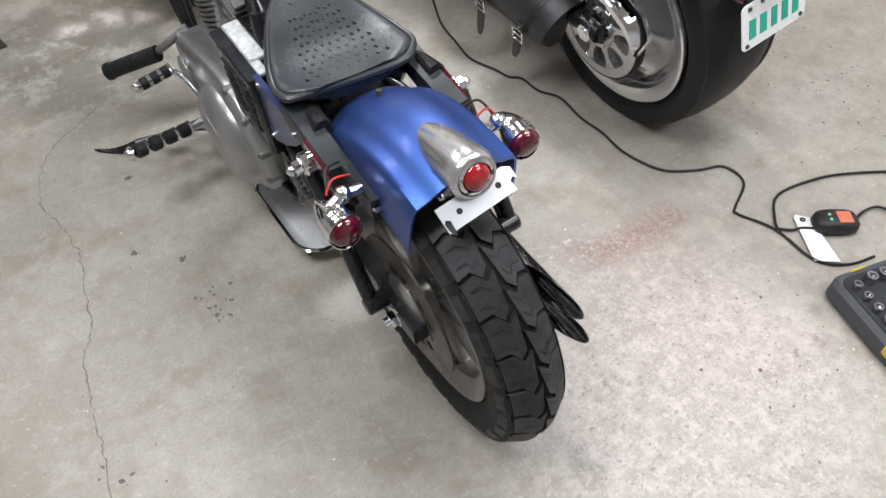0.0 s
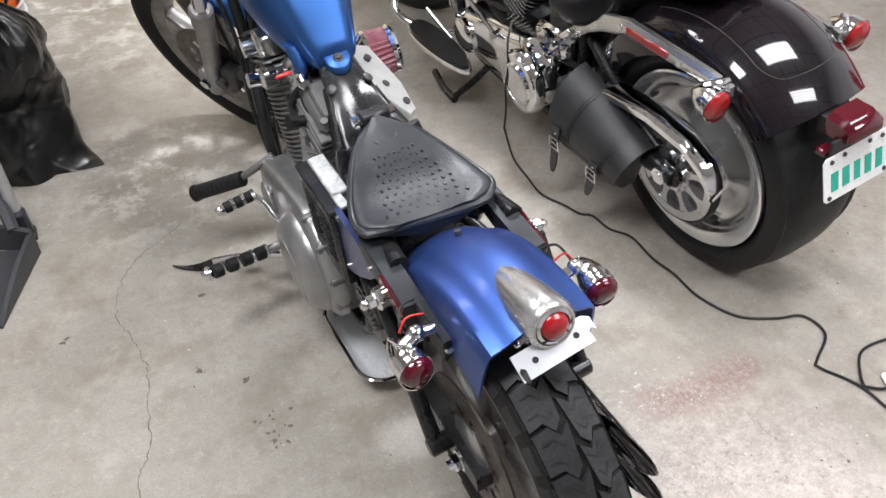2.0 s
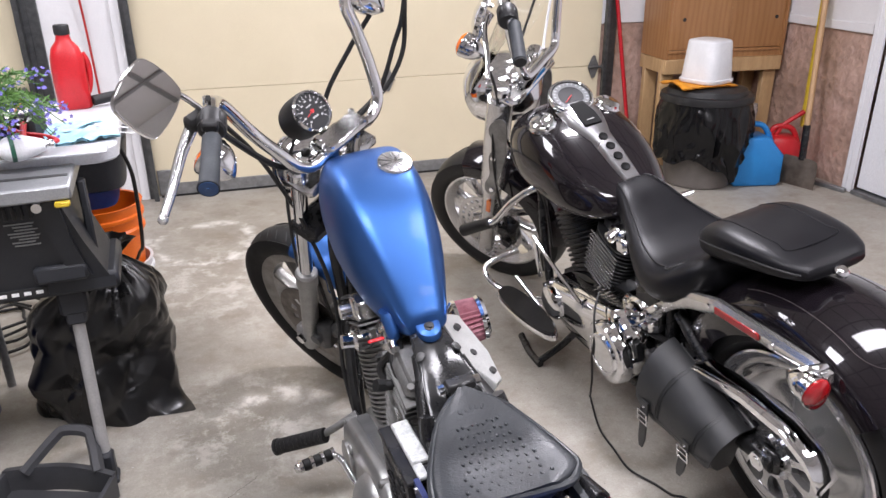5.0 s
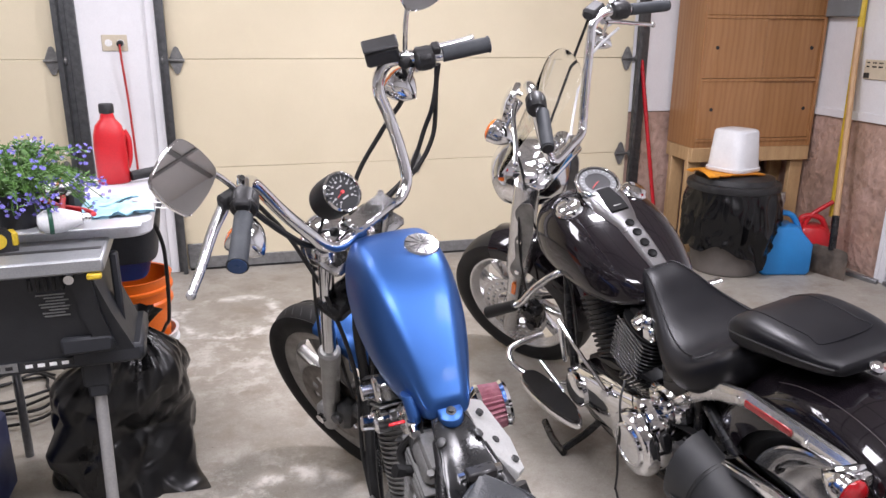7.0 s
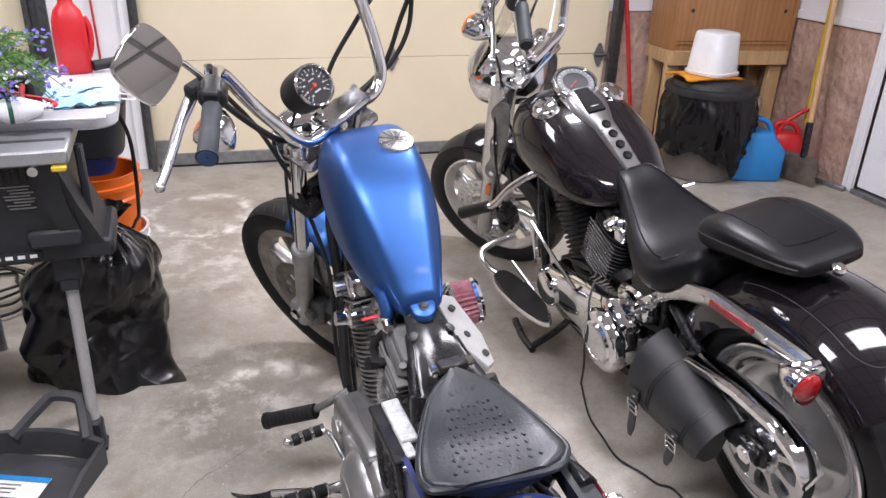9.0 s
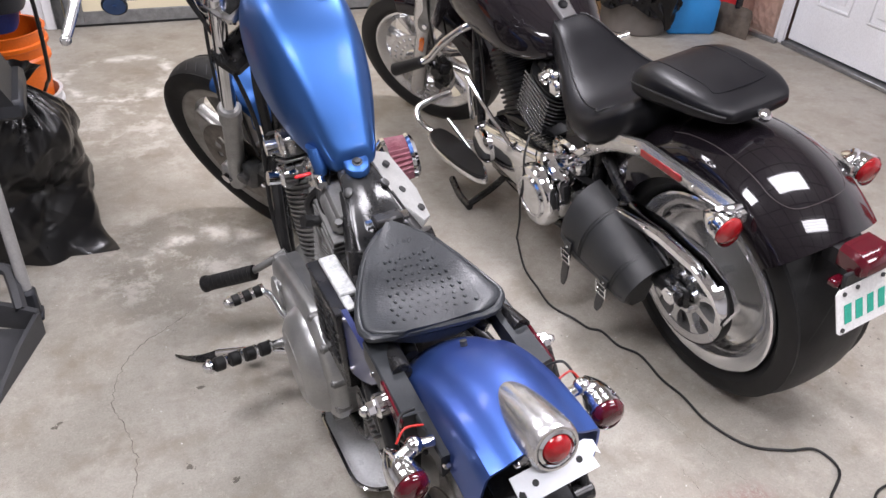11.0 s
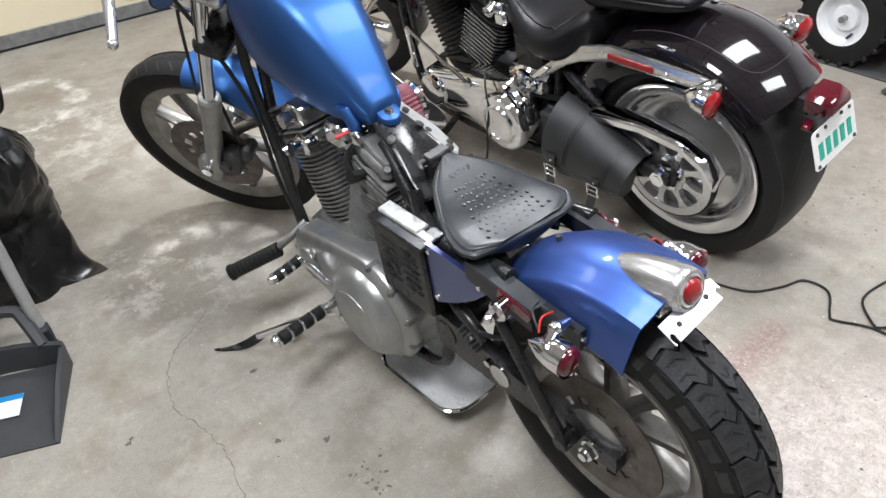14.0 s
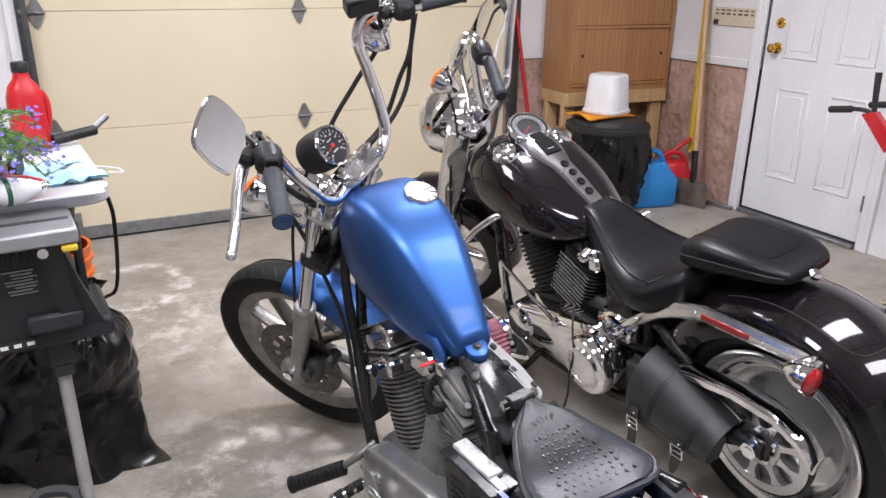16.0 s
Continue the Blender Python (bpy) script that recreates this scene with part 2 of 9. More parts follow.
def crocodile():
    """Embossed reptile hide: rounded scales with creases, rows of small raised bosses."""
    m = mat("crocodile_leather", (0.017, 0.0195, 0.0225), (0.026, 0.0295, 0.034), 0.33, 0.05, 0, 12, 300, 0.1, speck=0.1, spec=0.4)
    nd, ln, b = links(m)
    tc = nd.new("ShaderNodeTexCoord")
    v1, v2, add, bp = nd.new("ShaderNodeTexVoronoi"), nd.new("ShaderNodeTexVoronoi"), nd.new("ShaderNodeMath"), nd.new("ShaderNodeBump")
    v1.feature = "DISTANCE_TO_EDGE"
    v1.inputs["Scale"].default_value, v2.inputs["Scale"].default_value = 190, 62
    v2.inputs["Randomness"].default_value = 0.35
    wp, sc = nd.new("ShaderNodeTexNoise"), nd.new("ShaderNodeMix")
    wp.inputs["Scale"].default_value = 60
    sc.data_type, sc.blend_type = "RGBA", "LINEAR_LIGHT"
    sc.inputs["Factor"].default_value = 0.006
    flat = nd.new("ShaderNodeMapping")
    flat.inputs["Scale"].default_value = (0.8, 1.1, 0.25)
    ln.new(tc.outputs["Object"], wp.inputs["Vector"])
    ln.new(tc.outputs["Object"], sc.inputs["A"])
    ln.new(wp.outputs["Color"], sc.inputs["B"])
    ln.new(sc.outputs["Result"], flat.inputs["Vector"])
    ln.new(flat.outputs[0], v1.inputs["Vector"])
    ln.new(flat.outputs[0], v2.inputs["Vector"])
    mr = nd.new("ShaderNodeMapRange")
    mr.interpolation_type = "SMOOTHSTEP"
    mr.inputs["From Max"].default_value = 0.3
    ln.new(v1.outputs["Distance"], mr.inputs["Value"])
    m2 = nd.new("ShaderNodeMapRange")
    m2.inputs["From Max"].default_value, m2.inputs["To Min"].default_value, m2.inputs["To Max"].default_value = 0.32, 1.3, 0.0
    ln.new(v2.outputs["Distance"], m2.inputs["Value"])
    soft_scale = nd.new("ShaderNodeMath")
    soft_scale.operation = "MULTIPLY"
    soft_scale.inputs[1].default_value = 0.4
    ln.new(mr.outputs[0], soft_scale.inputs[0])
    ln.new(soft_scale.outputs[0], add.inputs[0])
    ln.new(m2.outputs[0], add.inputs[1])
    bp.inputs["Strength"].default_value, bp.inputs["Distance"].default_value = 0.45, 0.0007
    ln.new(add.outputs[0], bp.inputs["Height"])
    ln.new(bp.outputs[0], b.inputs["Normal"])
    return m


def oak():
    """Oak veneer with cathedral figure running upwards."""
    m = mat("oak_veneer", (0.385, 0.195, 0.080), (0.33, 0.16, 0.062), 0.42, 0.06, 0, 3, 60, 0.1, stretch=(6, 6, 0.5), speck=0.16)
    nd, ln, b = links(m)
    tc, mp, w = nd.new("ShaderNodeTexCoord"), nd.new("ShaderNodeMapping"), nd.new("ShaderNodeTexWave")
    mp.inputs["Scale"].default_value = (1.5, 1.5, 0.42)
    w.wave_type, w.rings_direction = "RINGS", "Z"
    w.inputs["Scale"].default_value, w.inputs["Distortion"].default_value, w.inputs["Detail"].default_value = 5.5, 5.5, 3
    ln.new(tc.outputs["Object"], mp.inputs["Vector"])
    ln.new(mp.outputs[0], w.inputs["Vector"])
    ramp, mix = nd.new("ShaderNodeValToRGB"), nd.new("ShaderNodeMix")
    ramp.color_ramp.elements[0].position, ramp.color_ramp.elements[0].color = 0.1, (0.62, 0.5, 0.4, 1)
    ramp.color_ramp.elements[1].position = 0.55
    mix.data_type, mix.blend_type = "RGBA", "MULTIPLY"
    mix.inputs["Factor"].default_value = 0.3
    old = b.inputs["Base Color"].links[0].from_socket
    ln.new(w.outputs["Fac"], ramp.inputs[0])
    ln.new(old, mix.inputs["A"])
    ln.new(ramp.outputs[0], mix.inputs["B"])
    ln.new(mix.outputs["Result"], b.inputs["Base Color"])
    return m


def insulation():
    """Pink batts behind a slack clear vapour barrier, dusty and creased."""
    m = mat("pink_insulation_behind_film", (0.52, 0.36, 0.30), (0.40, 0.265, 0.205), 0.3, 0.12, 0, 3.2, 22, 0.9, depth=0.02, coat=0.25, speck=0.5)
    return m


def floor_concrete():
    m = mat("worn_concrete", (0.385, 0.362, 0.318), (0.305, 0.284, 0.245), 0.5, 0.13, 0, 1.5, 190, 0.16, depth=0.0015, speck=0.28)
    nd, ln, b = links(m)
    tc = nd.new("ShaderNodeTexCoord")

    def noise_mask(scale, lo, hi, detail=8, rough=0.65):
        n, r = nd.new("ShaderNodeTexNoise"), nd.new("ShaderNodeMapRange")
        n.inputs["Scale"].default_value, n.inputs["Detail"].default_value, n.inputs["Roughness"].default_value = scale, detail, rough
        ln.new(tc.outputs["Object"], n.inputs["Vector"])
        r.inputs["From Min"].default_value, r.inputs["From Max"].default_value = lo, hi
        ln.new(n.outputs["Fac"], r.inputs["Value"])
        return r.outputs[0]

    def spot_mask(x, y, inner, outer):
        d, r = nd.new("ShaderNodeVectorMath"), nd.new("ShaderNodeMapRange")
        d.operation = "DISTANCE"
        d.inputs[1].default_value = (x, y, 0)
        ln.new(tc.outputs["Object"], d.inputs[0])
        r.inputs["From Min"].default_value, r.inputs["From Max"].default_value = outer, inner
        ln.new(d.outputs["Value"], r.inputs["Value"])
        return r.outputs[0]

    def times(a, c, factor=1.0):
        p = nd.new("ShaderNodeMath")
        p.operation = "MULTIPLY"
        ln.new(a, p.inputs[0])
        if hasattr(c, "node"):
            ln.new(c, p.inputs[1])
        else:
            p.inputs[1].default_value = c
        if factor != 1.0:
            return times(p.outputs[0], factor)
        return p.outputs[0]

    def over(mask, colour, blend="MIX"):
        mx = nd.new("ShaderNodeMix")
        mx.data_type, mx.blend_type = "RGBA", blend
        ln.new(mask, mx.inputs["Factor"])
        ln.new(b.inputs["Base Color"].links[0].from_socket, mx.inputs["A"])
        mx.inputs["B"].default_value = rgba(colour)
        ln.new(mx.outputs["Result"], b.inputs["Base Color"])

    over(noise_mask(5.5, 0.50, 0.70), (0.225, 0.195, 0.155))
    over(times(noise_mask(2.2, 0.50, 0.62, 12, 0.7), 0.55), (0.25, 0.225, 0.185))
    over(times(noise_mask(8.5, 0.54, 0.66, 12, 0.72), 0.28), (0.48, 0.45, 0.40))
    over(times(noise_mask(13, 0.57, 0.66), 0.22), (0.46, 0.43, 0.38))
    over(times(noise_mask(28, 0.48, 0.64, 10, 0.78), 0.5), (0.24, 0.21, 0.17))
    over(times(noise_mask(42, 0.55, 0.66, 10, 0.8), 0.45), (0.54, 0.50, 0.44))
    over(times(noise_mask(70, 0.66, 0.72), 0.75), (0.14, 0.12, 0.10))
    over(times(noise_mask(95, 0.67, 0.72), 0.7), (0.62, 0.58, 0.52))
    over(times(noise_mask(210, 0.58, 0.66, 4, 0.7), 0.42), (0.17, 0.15, 0.125))
    over(times(noise_mask(260, 0.60, 0.68, 4, 0.7), 0.40), (0.56, 0.53, 0.48))
    # brownish damp zone between door and motorcycles
    over(times(times(noise_mask(3, 0.42, 0.62), spot_mask(-0.3, 3.9, 0.3, 1.6)), 0.5), (0.20, 0.165, 0.125))
    # pale mineral bloom by the garage door and beside the refuse sack
    bloom = noise_mask(9, 0.49, 0.60, 10, 0.75)
    over(times(times(bloom, spot_mask(-0.35, 3.95, 0.1, 0.68)), 0.5), (0.66, 0.635, 0.59))
    over(times(times(bloom, spot_mask(-0.40, 2.80, 0.05, 0.40)), 0.8), (0.68, 0.65, 0.60))
    over(times(times(bloom, spot_mask(0.75, 0.95, 0.1, 0.75)), 0.5), (0.53, 0.49, 0.43))
    # a pale tide line in a ring
    wob, sh, dist = nd.new("ShaderNodeTexNoise"), nd.new("ShaderNodeVectorMath"), nd.new("ShaderNodeVectorMath")
    wob.inputs["Scale"].default_value = 5
    ln.new(tc.outputs["Object"], wob.inputs["Vector"])
    sh.operation, dist.operation = "MULTIPLY_ADD", "DISTANCE"
    sh.inputs[1].default_value = (0.22, 0.22, 0)
    ln.new(wob.outputs["Color"], sh.inputs[0])
    ln.new(tc.outputs["Object"], sh.inputs[2])
    dist.inputs[1].default_value = (-0.39, 4.53, 0)
    ln.new(sh.outputs[0], dist.inputs[0])
    band = nd.new("ShaderNodeValToRGB")
    band.color_ramp.elements[0].position, band.color_ramp.elements[0].color = 0.20, (0, 0, 0, 1)
    band.color_ramp.elements[1].position, band.color_ramp.elements[1].color = 0.30, (0, 0, 0, 1)
    top_ = band.color_ramp.elements.new(0.255)
    top_.color = (1, 1, 1, 1)
    ln.new(dist.outputs["Value"], band.inputs[0])
    over(times(times(band.outputs[0], noise_mask(9, 0.42, 0.56)), 0.8), (0.70, 0.68, 0.64))
    # abraded pale patch behind the blue motorcycle, ending along a straight border
    sep, border, wig = nd.new("ShaderNodeSeparateXYZ"), nd.new("ShaderNodeMapRange"), nd.new("ShaderNodeMath")
    wig.operation = "MULTIPLY_ADD"
    wig.inputs[1].default_value = 0.10
    ln.new(tc.outputs["Object"], sep.inputs[0])
    ln.new(wob.outputs["Fac"], wig.inputs[0])
    ln.new(sep.outputs["X"], wig.inputs[2])
    border.inputs["From Min"].default_value, border.inputs["From Max"].default_value = 0.935, 0.90
    ln.new(wig.outputs[0], border.inputs["Value"])
    zone = times(border.outputs[0], spot_mask(0.50, 1.05, 0.22, 0.52))
    over(times(zone, 0.5), (0.44, 0.40, 0.365))
    over(times(times(noise_mask(26, 0.46, 0.60, 10, 0.8), zone), 0.75), (0.58, 0.54, 0.50))
    over(times(times(noise_mask(16, 0.58, 0.66, 8, 0.8), zone), 0.8), (0.17, 0.14, 0.11))
    over(times(times(noise_mask(70, 0.55, 0.60, 8, 0.85), zone), 0.75), (0.16, 0.135, 0.11))
    over(times(times(noise_mask(95, 0.54, 0.58, 8, 0.85), zone), 0.7), (0.62, 0.57, 0.52))
    over(times(times(noise_mask(45, 0.56, 0.62, 8, 0.8), spot_mask(0.47, 1.50, 0.02, 0.11)), 0.9), (0.66, 0.60, 0.55))
    # dull red paint rubbed into the surface
    red = noise_mask(75, 0.43, 0.54, 8, 0.85)
    for rx, ry, rr_ in ((0.51, 1.470, 0.06), (0.57, 1.458, 0.06), (0.63, 1.455, 0.06), (0.69, 1.46, 0.055), (0.74, 1.466, 0.055), (0.785, 1.475, 0.045)):
        over(times(times(red, spot_mask(rx, ry, 0.015, rr_ * 1.25)), 0.48), (0.21, 0.095, 0.09))
    over(times(times(red, spot_mask(0.62, 1.2, 0.1, 0.45)), 0.16), (0.36, 0.19, 0.18))
    return m


CROC, OAK, INSULATION, CONCRETE = crocodile(), oak(), insulation(), floor_concrete()


# ---- geometry kit ----
class Geo:
    """Collects faces of one part; m places what is added."""

    def __init__(self, m=None):
        self.v, self.f, self.m = [], [], m or Matrix()

    def add(self, vs, fs, m=None):
        k = len(self.v)
        t = self.m @ m if m else self.m
        self.v += [tuple(t @ Vector(p)) for p in vs]
        self.f += [tuple(i + k for i in q) for q in fs]
        return self

    def box(self, c, s, bev=0.0, m=None):
        h = [x / 2 for x in s]
        b = min(bev, min(h) * 0.9)
        loc = Matrix.Translation(c) if m is None else m @ Matrix.Translation(c)
        if b <= 0:
            vs = [(sx * h[0], sy * h[1], sz * h[2]) for sx in (-1, 1) for sy in (-1, 1) for sz in (-1, 1)]
            return self.add(vs, [(0, 1, 3, 2), (4, 6, 7, 5), (0, 4, 5, 1), (2, 3, 7, 6), (0, 2, 6, 4), (1, 5, 7, 3)], loc)
        vs, ids = [], {}
        for sx in (-1, 1):
            for sy in (-1, 1):
                for sz in (-1, 1):
                    for a in range(3):
                        p = [sx * (h[0] - b), sy * (h[1] - b), sz * (h[2] - b)]
                        p[a] = (sx, sy, sz)[a] * h[a]
                        ids[(sx, sy, sz, a)] = len(vs)
                        vs.append(p)
        fs = []
        for a in range(3):
            o1, o2 = (a + 1) % 3, (a + 2) % 3
            for s0 in (-1, 1):
                q = []
                for u, w in ((-1, -1), (1, -1), (1, 1), (-1, 1)):
                    k = [0, 0, 0]
                    k[a], k[o1], k[o2] = s0, u, w
                    q.append(ids[(*k, a)])
                fs.append(tuple(q if s0 > 0 else q[::-1]))
            for u in (-1, 1):
                for w in (-1, 1):
                    q = []
                    for t0, ax in ((-1, o1), (1, o1), (1, o2), (-1, o2)):
                        k = [0, 0, 0]
                        k[a], k[o1], k[o2] = t0, u, w
                        q.append(ids[(*k, ax)])
                    fs.append(tuple(q if u * w > 0 else q[::-1]))
        for sx in (-1, 1):
            for sy in (-1, 1):
                for sz in (-1, 1):
                    q = [ids[(sx, sy, sz, a)] for a in range(3)]
                    fs.append(tuple(q if sx * sy * sz > 0 else q[::-1]))
        return self.add(vs, fs, loc)

    def loft(self, rings, cap=True, ring_closed=True, loop=False):
        n = len(rings[0])
        vs = [p for r in rings for p in r]
        fs = []
        rows = len(rings)
        for i in range(rows if loop else rows - 1):
            a, c = i * n, ((i + 1) % rows) * n
            for j in range(n if ring_closed else n - 1):
                k = (j + 1) % n
                fs.append((a + j, a + k, c + k, c + j))
        if cap and not loop and ring_closed:
            fs.append(tuple(range(n))[::-1])
            fs.append(tuple((rows - 1) * n + j for j in range(n)))
        return self.add(vs, fs)

    def lathe(self, prof, n=32, m=None):
        """Profile of (radius, height) turned about z."""
        rings = [[(r * math.cos(2 * math.pi * j / n), r * math.sin(2 * math.pi * j / n), h) for j in range(n)] for r, h in prof]
        keep = self.m
        self.m = self.m @ m if m else self.m
        if prof[0] == prof[-1]:
            self.loft(rings[:-1], loop=True)
        else:
            self.loft(rings)
        self.m = keep
        return self

    def cyl(self, a, b, r, r2=None, n=18, bev=0.0):
        a, b = Vector(a), Vector(b)
        d = (b - a).length
        m = Matrix.Translation(a) @ (b - a).to_track_quat("Z", "Y").to_matrix().to_4x4()
        r2 = r if r2 is None else r2
        prof = [(r, 0), (r2, d)]
        if bev:
            prof = [(r - bev, 0), (r, bev), (r2, d - bev), (r2 - bev, d)]
        return self.lathe(prof, n, m)

    def tube(self, pts, r, n=10, steps=6):
        path = spline(pts, steps)
        rr = r if callable(r) else (lambda u: r)
        rings, up = [], None
        for i, p in enumerate(path):
            t = (path[min(i + 1, len(path) - 1)] - path[max(i - 1, 0)]).normalized()
            if up is None:
                up = t.orthogonal().normalized()
            up = (up - t * up.dot(t)).normalized()
            side = t.cross(up)
            q = rr(i / (len(path) - 1))
            rings.append([tuple(p + (up * math.cos(2 * math.pi * j / n) + side * math.sin(2 * math.pi * j / n)) * q) for j in range(n)])
        return self.loft(rings)

    def ball(self, c, rx, ry=None, rz=None, n=16, k=10):
        ry, rz = ry or rx, rz or rx
        rings = []
        for i in range(1, k):
            a = math.pi * i / k
            rings.append([(c[0] + rx * math.sin(a) * math.cos(2 * math.pi * j / n), c[1] + ry * math.sin(a) * math.sin(2 * math.pi * j / n), c[2] - rz * math.cos(a)) for j in range(n)])
        return self.loft(rings)

    def slab(self, outline, z0, z1, bev=0.0, m=None):
        """Prism over a convex-ish outline in x, y."""
        c = Vector((sum(p[0] for p in outline) / len(outline), sum(p[1] for p in outline) / len(outline)))

        def shrink(d):
            out = []
            for p in outline:
                q = Vector(p[:2]) - c
                out.append(c + q * max(0.0, 1 - d / max(q.length, 1e-6)))
            return out
        levels = [(bev, z0), (0, z0 + bev), (0, z1 - bev), (bev, z1)] if bev else [(0, z0), (0, z1)]
        keep = self.m
        self.m = self.m @ m if m else self.m
        self.loft([[(q[0], q[1], z) for q in shrink(d)] for d, z in levels])
        self.m = keep
        return self


def glide(rows, steps=4):
    """Smooth rows between the given stations."""
    out = []
    for k in range(len(rows) - 1):
        p = [rows[max(k - 1, 0)], rows[k], rows[k + 1], rows[min(k + 2, len(rows) - 1)]]
        for q in range(steps):
            t = q / steps
            out.append([0.5 * (2 * b + (c - a) * t + (2 * a - 5 * b + 4 * c - d) * t * t + (3 * b - a - 3 * c + d) * t ** 3) for a, b, c, d in zip(*p)])
    return out + [list(rows[-1])]


def smooth_ring(ctrl, rounds=3):
    """Corner cutting on a closed outline."""
    for _ in range(rounds):
        out = []
        for i, (x, z) in enumerate(ctrl):
            u, w = ctrl[(i + 1) % len(ctrl)]
            out += [(0.75 * x + 0.25 * u, 0.75 * z + 0.25 * w), (0.25 * x + 0.75 * u, 0.25 * z + 0.75 * w)]
        ctrl = out
    return ctrl


def spline(pts, steps=6):
    p = [Vector(q) for q in pts]
    if len(p) < 3 or steps < 2:
        return p
    out = []
    for i in range(len(p) - 1):
        a, b, c, d = p[max(i - 1, 0)], p[i], p[i + 1], p[min(i + 2, len(p) - 1)]
        for k in range(steps):
            t = k / steps
            out.append(0.5 * ((2 * b) + (c - a) * t + (2 * a - 5 * b + 4 * c - d) * t * t + (3 * b - a - 3 * c + d) * t ** 3))
    out.append(p[-1])
    return out


def part(name, geo, material, parent=None, label="", angle=38):
    me = bpy.data.meshes.new(name)
    me.from_pydata(geo.v, [], geo.f)
    me.validate()
    bm = bmesh.new()
    bm.from_mesh(me)
    bmesh.ops.recalc_face_normals(bm, faces=bm.faces)
    bm.to_mesh(me)
    bm.free()
    me.shade_smooth()
    me.set_sharp_from_angle(angle=radians(angle))
    me.materials.append(material)
    ob = new(name, me)
    if parent:
        ob.parent = parent
    if label:
        tagged(ob, label)
    return ob


def thing(name, m, label, category, group="", kind=""):
    ob = new(name)
    ob.empty_display_size = 0.1
    ob.matrix_world = m
    return tagged(ob, label, category, group, kind)


def structure(name, geo, material, label, category, angle=30):
    return tagged(part(name, geo, material, None, "", angle), label, category, "", "structure")


def axis_x(x, y, z):
    """Turned parts: the lathe's z becomes x."""
    return Matrix.Translation((x, y, z)) @ Matrix.Rotation(radians(90), 4, "Y")


def along(p, d):
    return Matrix.Translation(p) @ Vector(d).to_track_quat("Z", "Y").to_matrix().to_4x4()


# ---- the garage ----
WALL_Y, WALL_X, LEFT_X, BACK_Y = 5.23, 3.16, -4.7, -2.6
structure("floor", Geo().box(((WALL_X + LEFT_X) / 2, 1.4, -0.06), (WALL_X - LEFT_X + 0.6, 8.6, 0.12)), CONCRETE, "worn grey concrete garage floor with stains and cracks", "floor")
structure("ceiling", Geo().box(((WALL_X + LEFT_X) / 2, 1.3, CEIL + 0.06), (WALL_X - LEFT_X + 0.6, 8.6, 0.12)), CEILING_WHITE, "plain white garage ceiling", "ceiling")
g = Geo()
for k in range(-7, 6):
    g.box((0.62 * k + 0.2, 1.3, CEIL - 0.006), (0.035, 7.8, 0.012), 0.002)
for k in range(-4, 9):
    g.box(((WALL_X + LEFT_X) / 2, 0.62 * k + 0.1, CEIL - 0.0045), (WALL_X - LEFT_X, 0.035, 0.009), 0.002)
structure("ceiling_trim", g, mat("grey_joint_strip", (0.20, 0.20, 0.20), (0.26, 0.26, 0.26), 0.5, 0.05, 0, 6, 120, 0.05), "grey joint strips between ceiling boards", "trim")
DX0, DX1, DTOP = -0.735, 2.06, 2.44
D2X0, D2X1 = -4.1, -1.30
g = Geo()
for x0, x1, z0, z1 in ((LEFT_X, D2X0, 0, CEIL), (D2X1, DX0, 0, CEIL), (DX1, WALL_X + 0.2, 0.88, CEIL), (D2X0, D2X1, DTOP, CEIL), (DX0, DX1, DTOP, CEIL)):
    g.box(((x0 + x1) / 2, WALL_Y + 0.08, (z0 + z1) / 2), (x1 - x0, 0.16, z1 - z0))
structure("wall_north", g, WHITE_PAINT, "white painted wall round the garage doors", "wall")
structure("wall_north_insulation", Geo().box(((DX1 + WALL_X) / 2 + 0.1, WALL_Y + 0.085, 0.438), (WALL_X + 0.2 - DX1, 0.15, 0.876)), INSULATION, "bare pink insulation behind clear film", "insulation")
DY0, DY1, DZ = 3.222, 4.035, 2.06
g = Geo()
for y0, y1, z0, z1 in ((BACK_Y, DY0 - 0.03, 0, CEIL), (DY0 - 0.03, DY1 + 0.03, DZ + 0.03, CEIL), (DY1 + 0.03, WALL_Y, 0.89, CEIL)):
    g.box((WALL_X + 0.08, (y0 + y1) / 2, (z0 + z1) / 2), (0.16, y1 - y0, z1 - z0))
g.box((WALL_X - 0.004, (DY1 + 0.09 + WALL_Y) / 2, 0.915), (0.012, WALL_Y - DY1 - 0.1, 0.05), 0.003)
structure("wall_east", g, WHITE_PAINT, "white panelled wall above bare insulation", "wall")
g = Geo()
ny, nz = 36, 22
y0, y1, z0, z1 = DY1 + 0.03, WALL_Y, 0.0, 0.89
grid = []
for i in range(ny + 1):
    for j in range(nz + 1):
        y, z = y0 + (y1 - y0) * i / ny, z0 + (z1 - z0) * j / nz
        bulge = 0.022 * math.sin(math.pi * ((y - y0) % 0.4) / 0.4) + 0.016 * noise.noise((y * 6, z * 4, 1.0)) + 0.008 * noise.noise((y * 17, z * 13, 4.0))
        crease = 0.012 * math.exp(-((z - 0.47 - 0.05 * math.sin(y * 9)) / 0.018) ** 2)
        grid.append((WALL_X + 0.012 - bulge * math.sin(math.pi * j / nz) ** 0.4 + crease, y, z))
g.add(grid, [(i * (nz + 1) + j, (i + 1) * (nz + 1) + j, (i + 1) * (nz + 1) + j + 1, i * (nz + 1) + j + 1) for i in range(ny) for j in range(nz)])
g.box((WALL_X + 0.12, (y0 + y1) / 2, 0.45), (0.1, y1 - y0, 0.9))
structure("wall_east_insulation", g, INSULATION, "creased clear film over pink insulation batts", "insulation", 80)
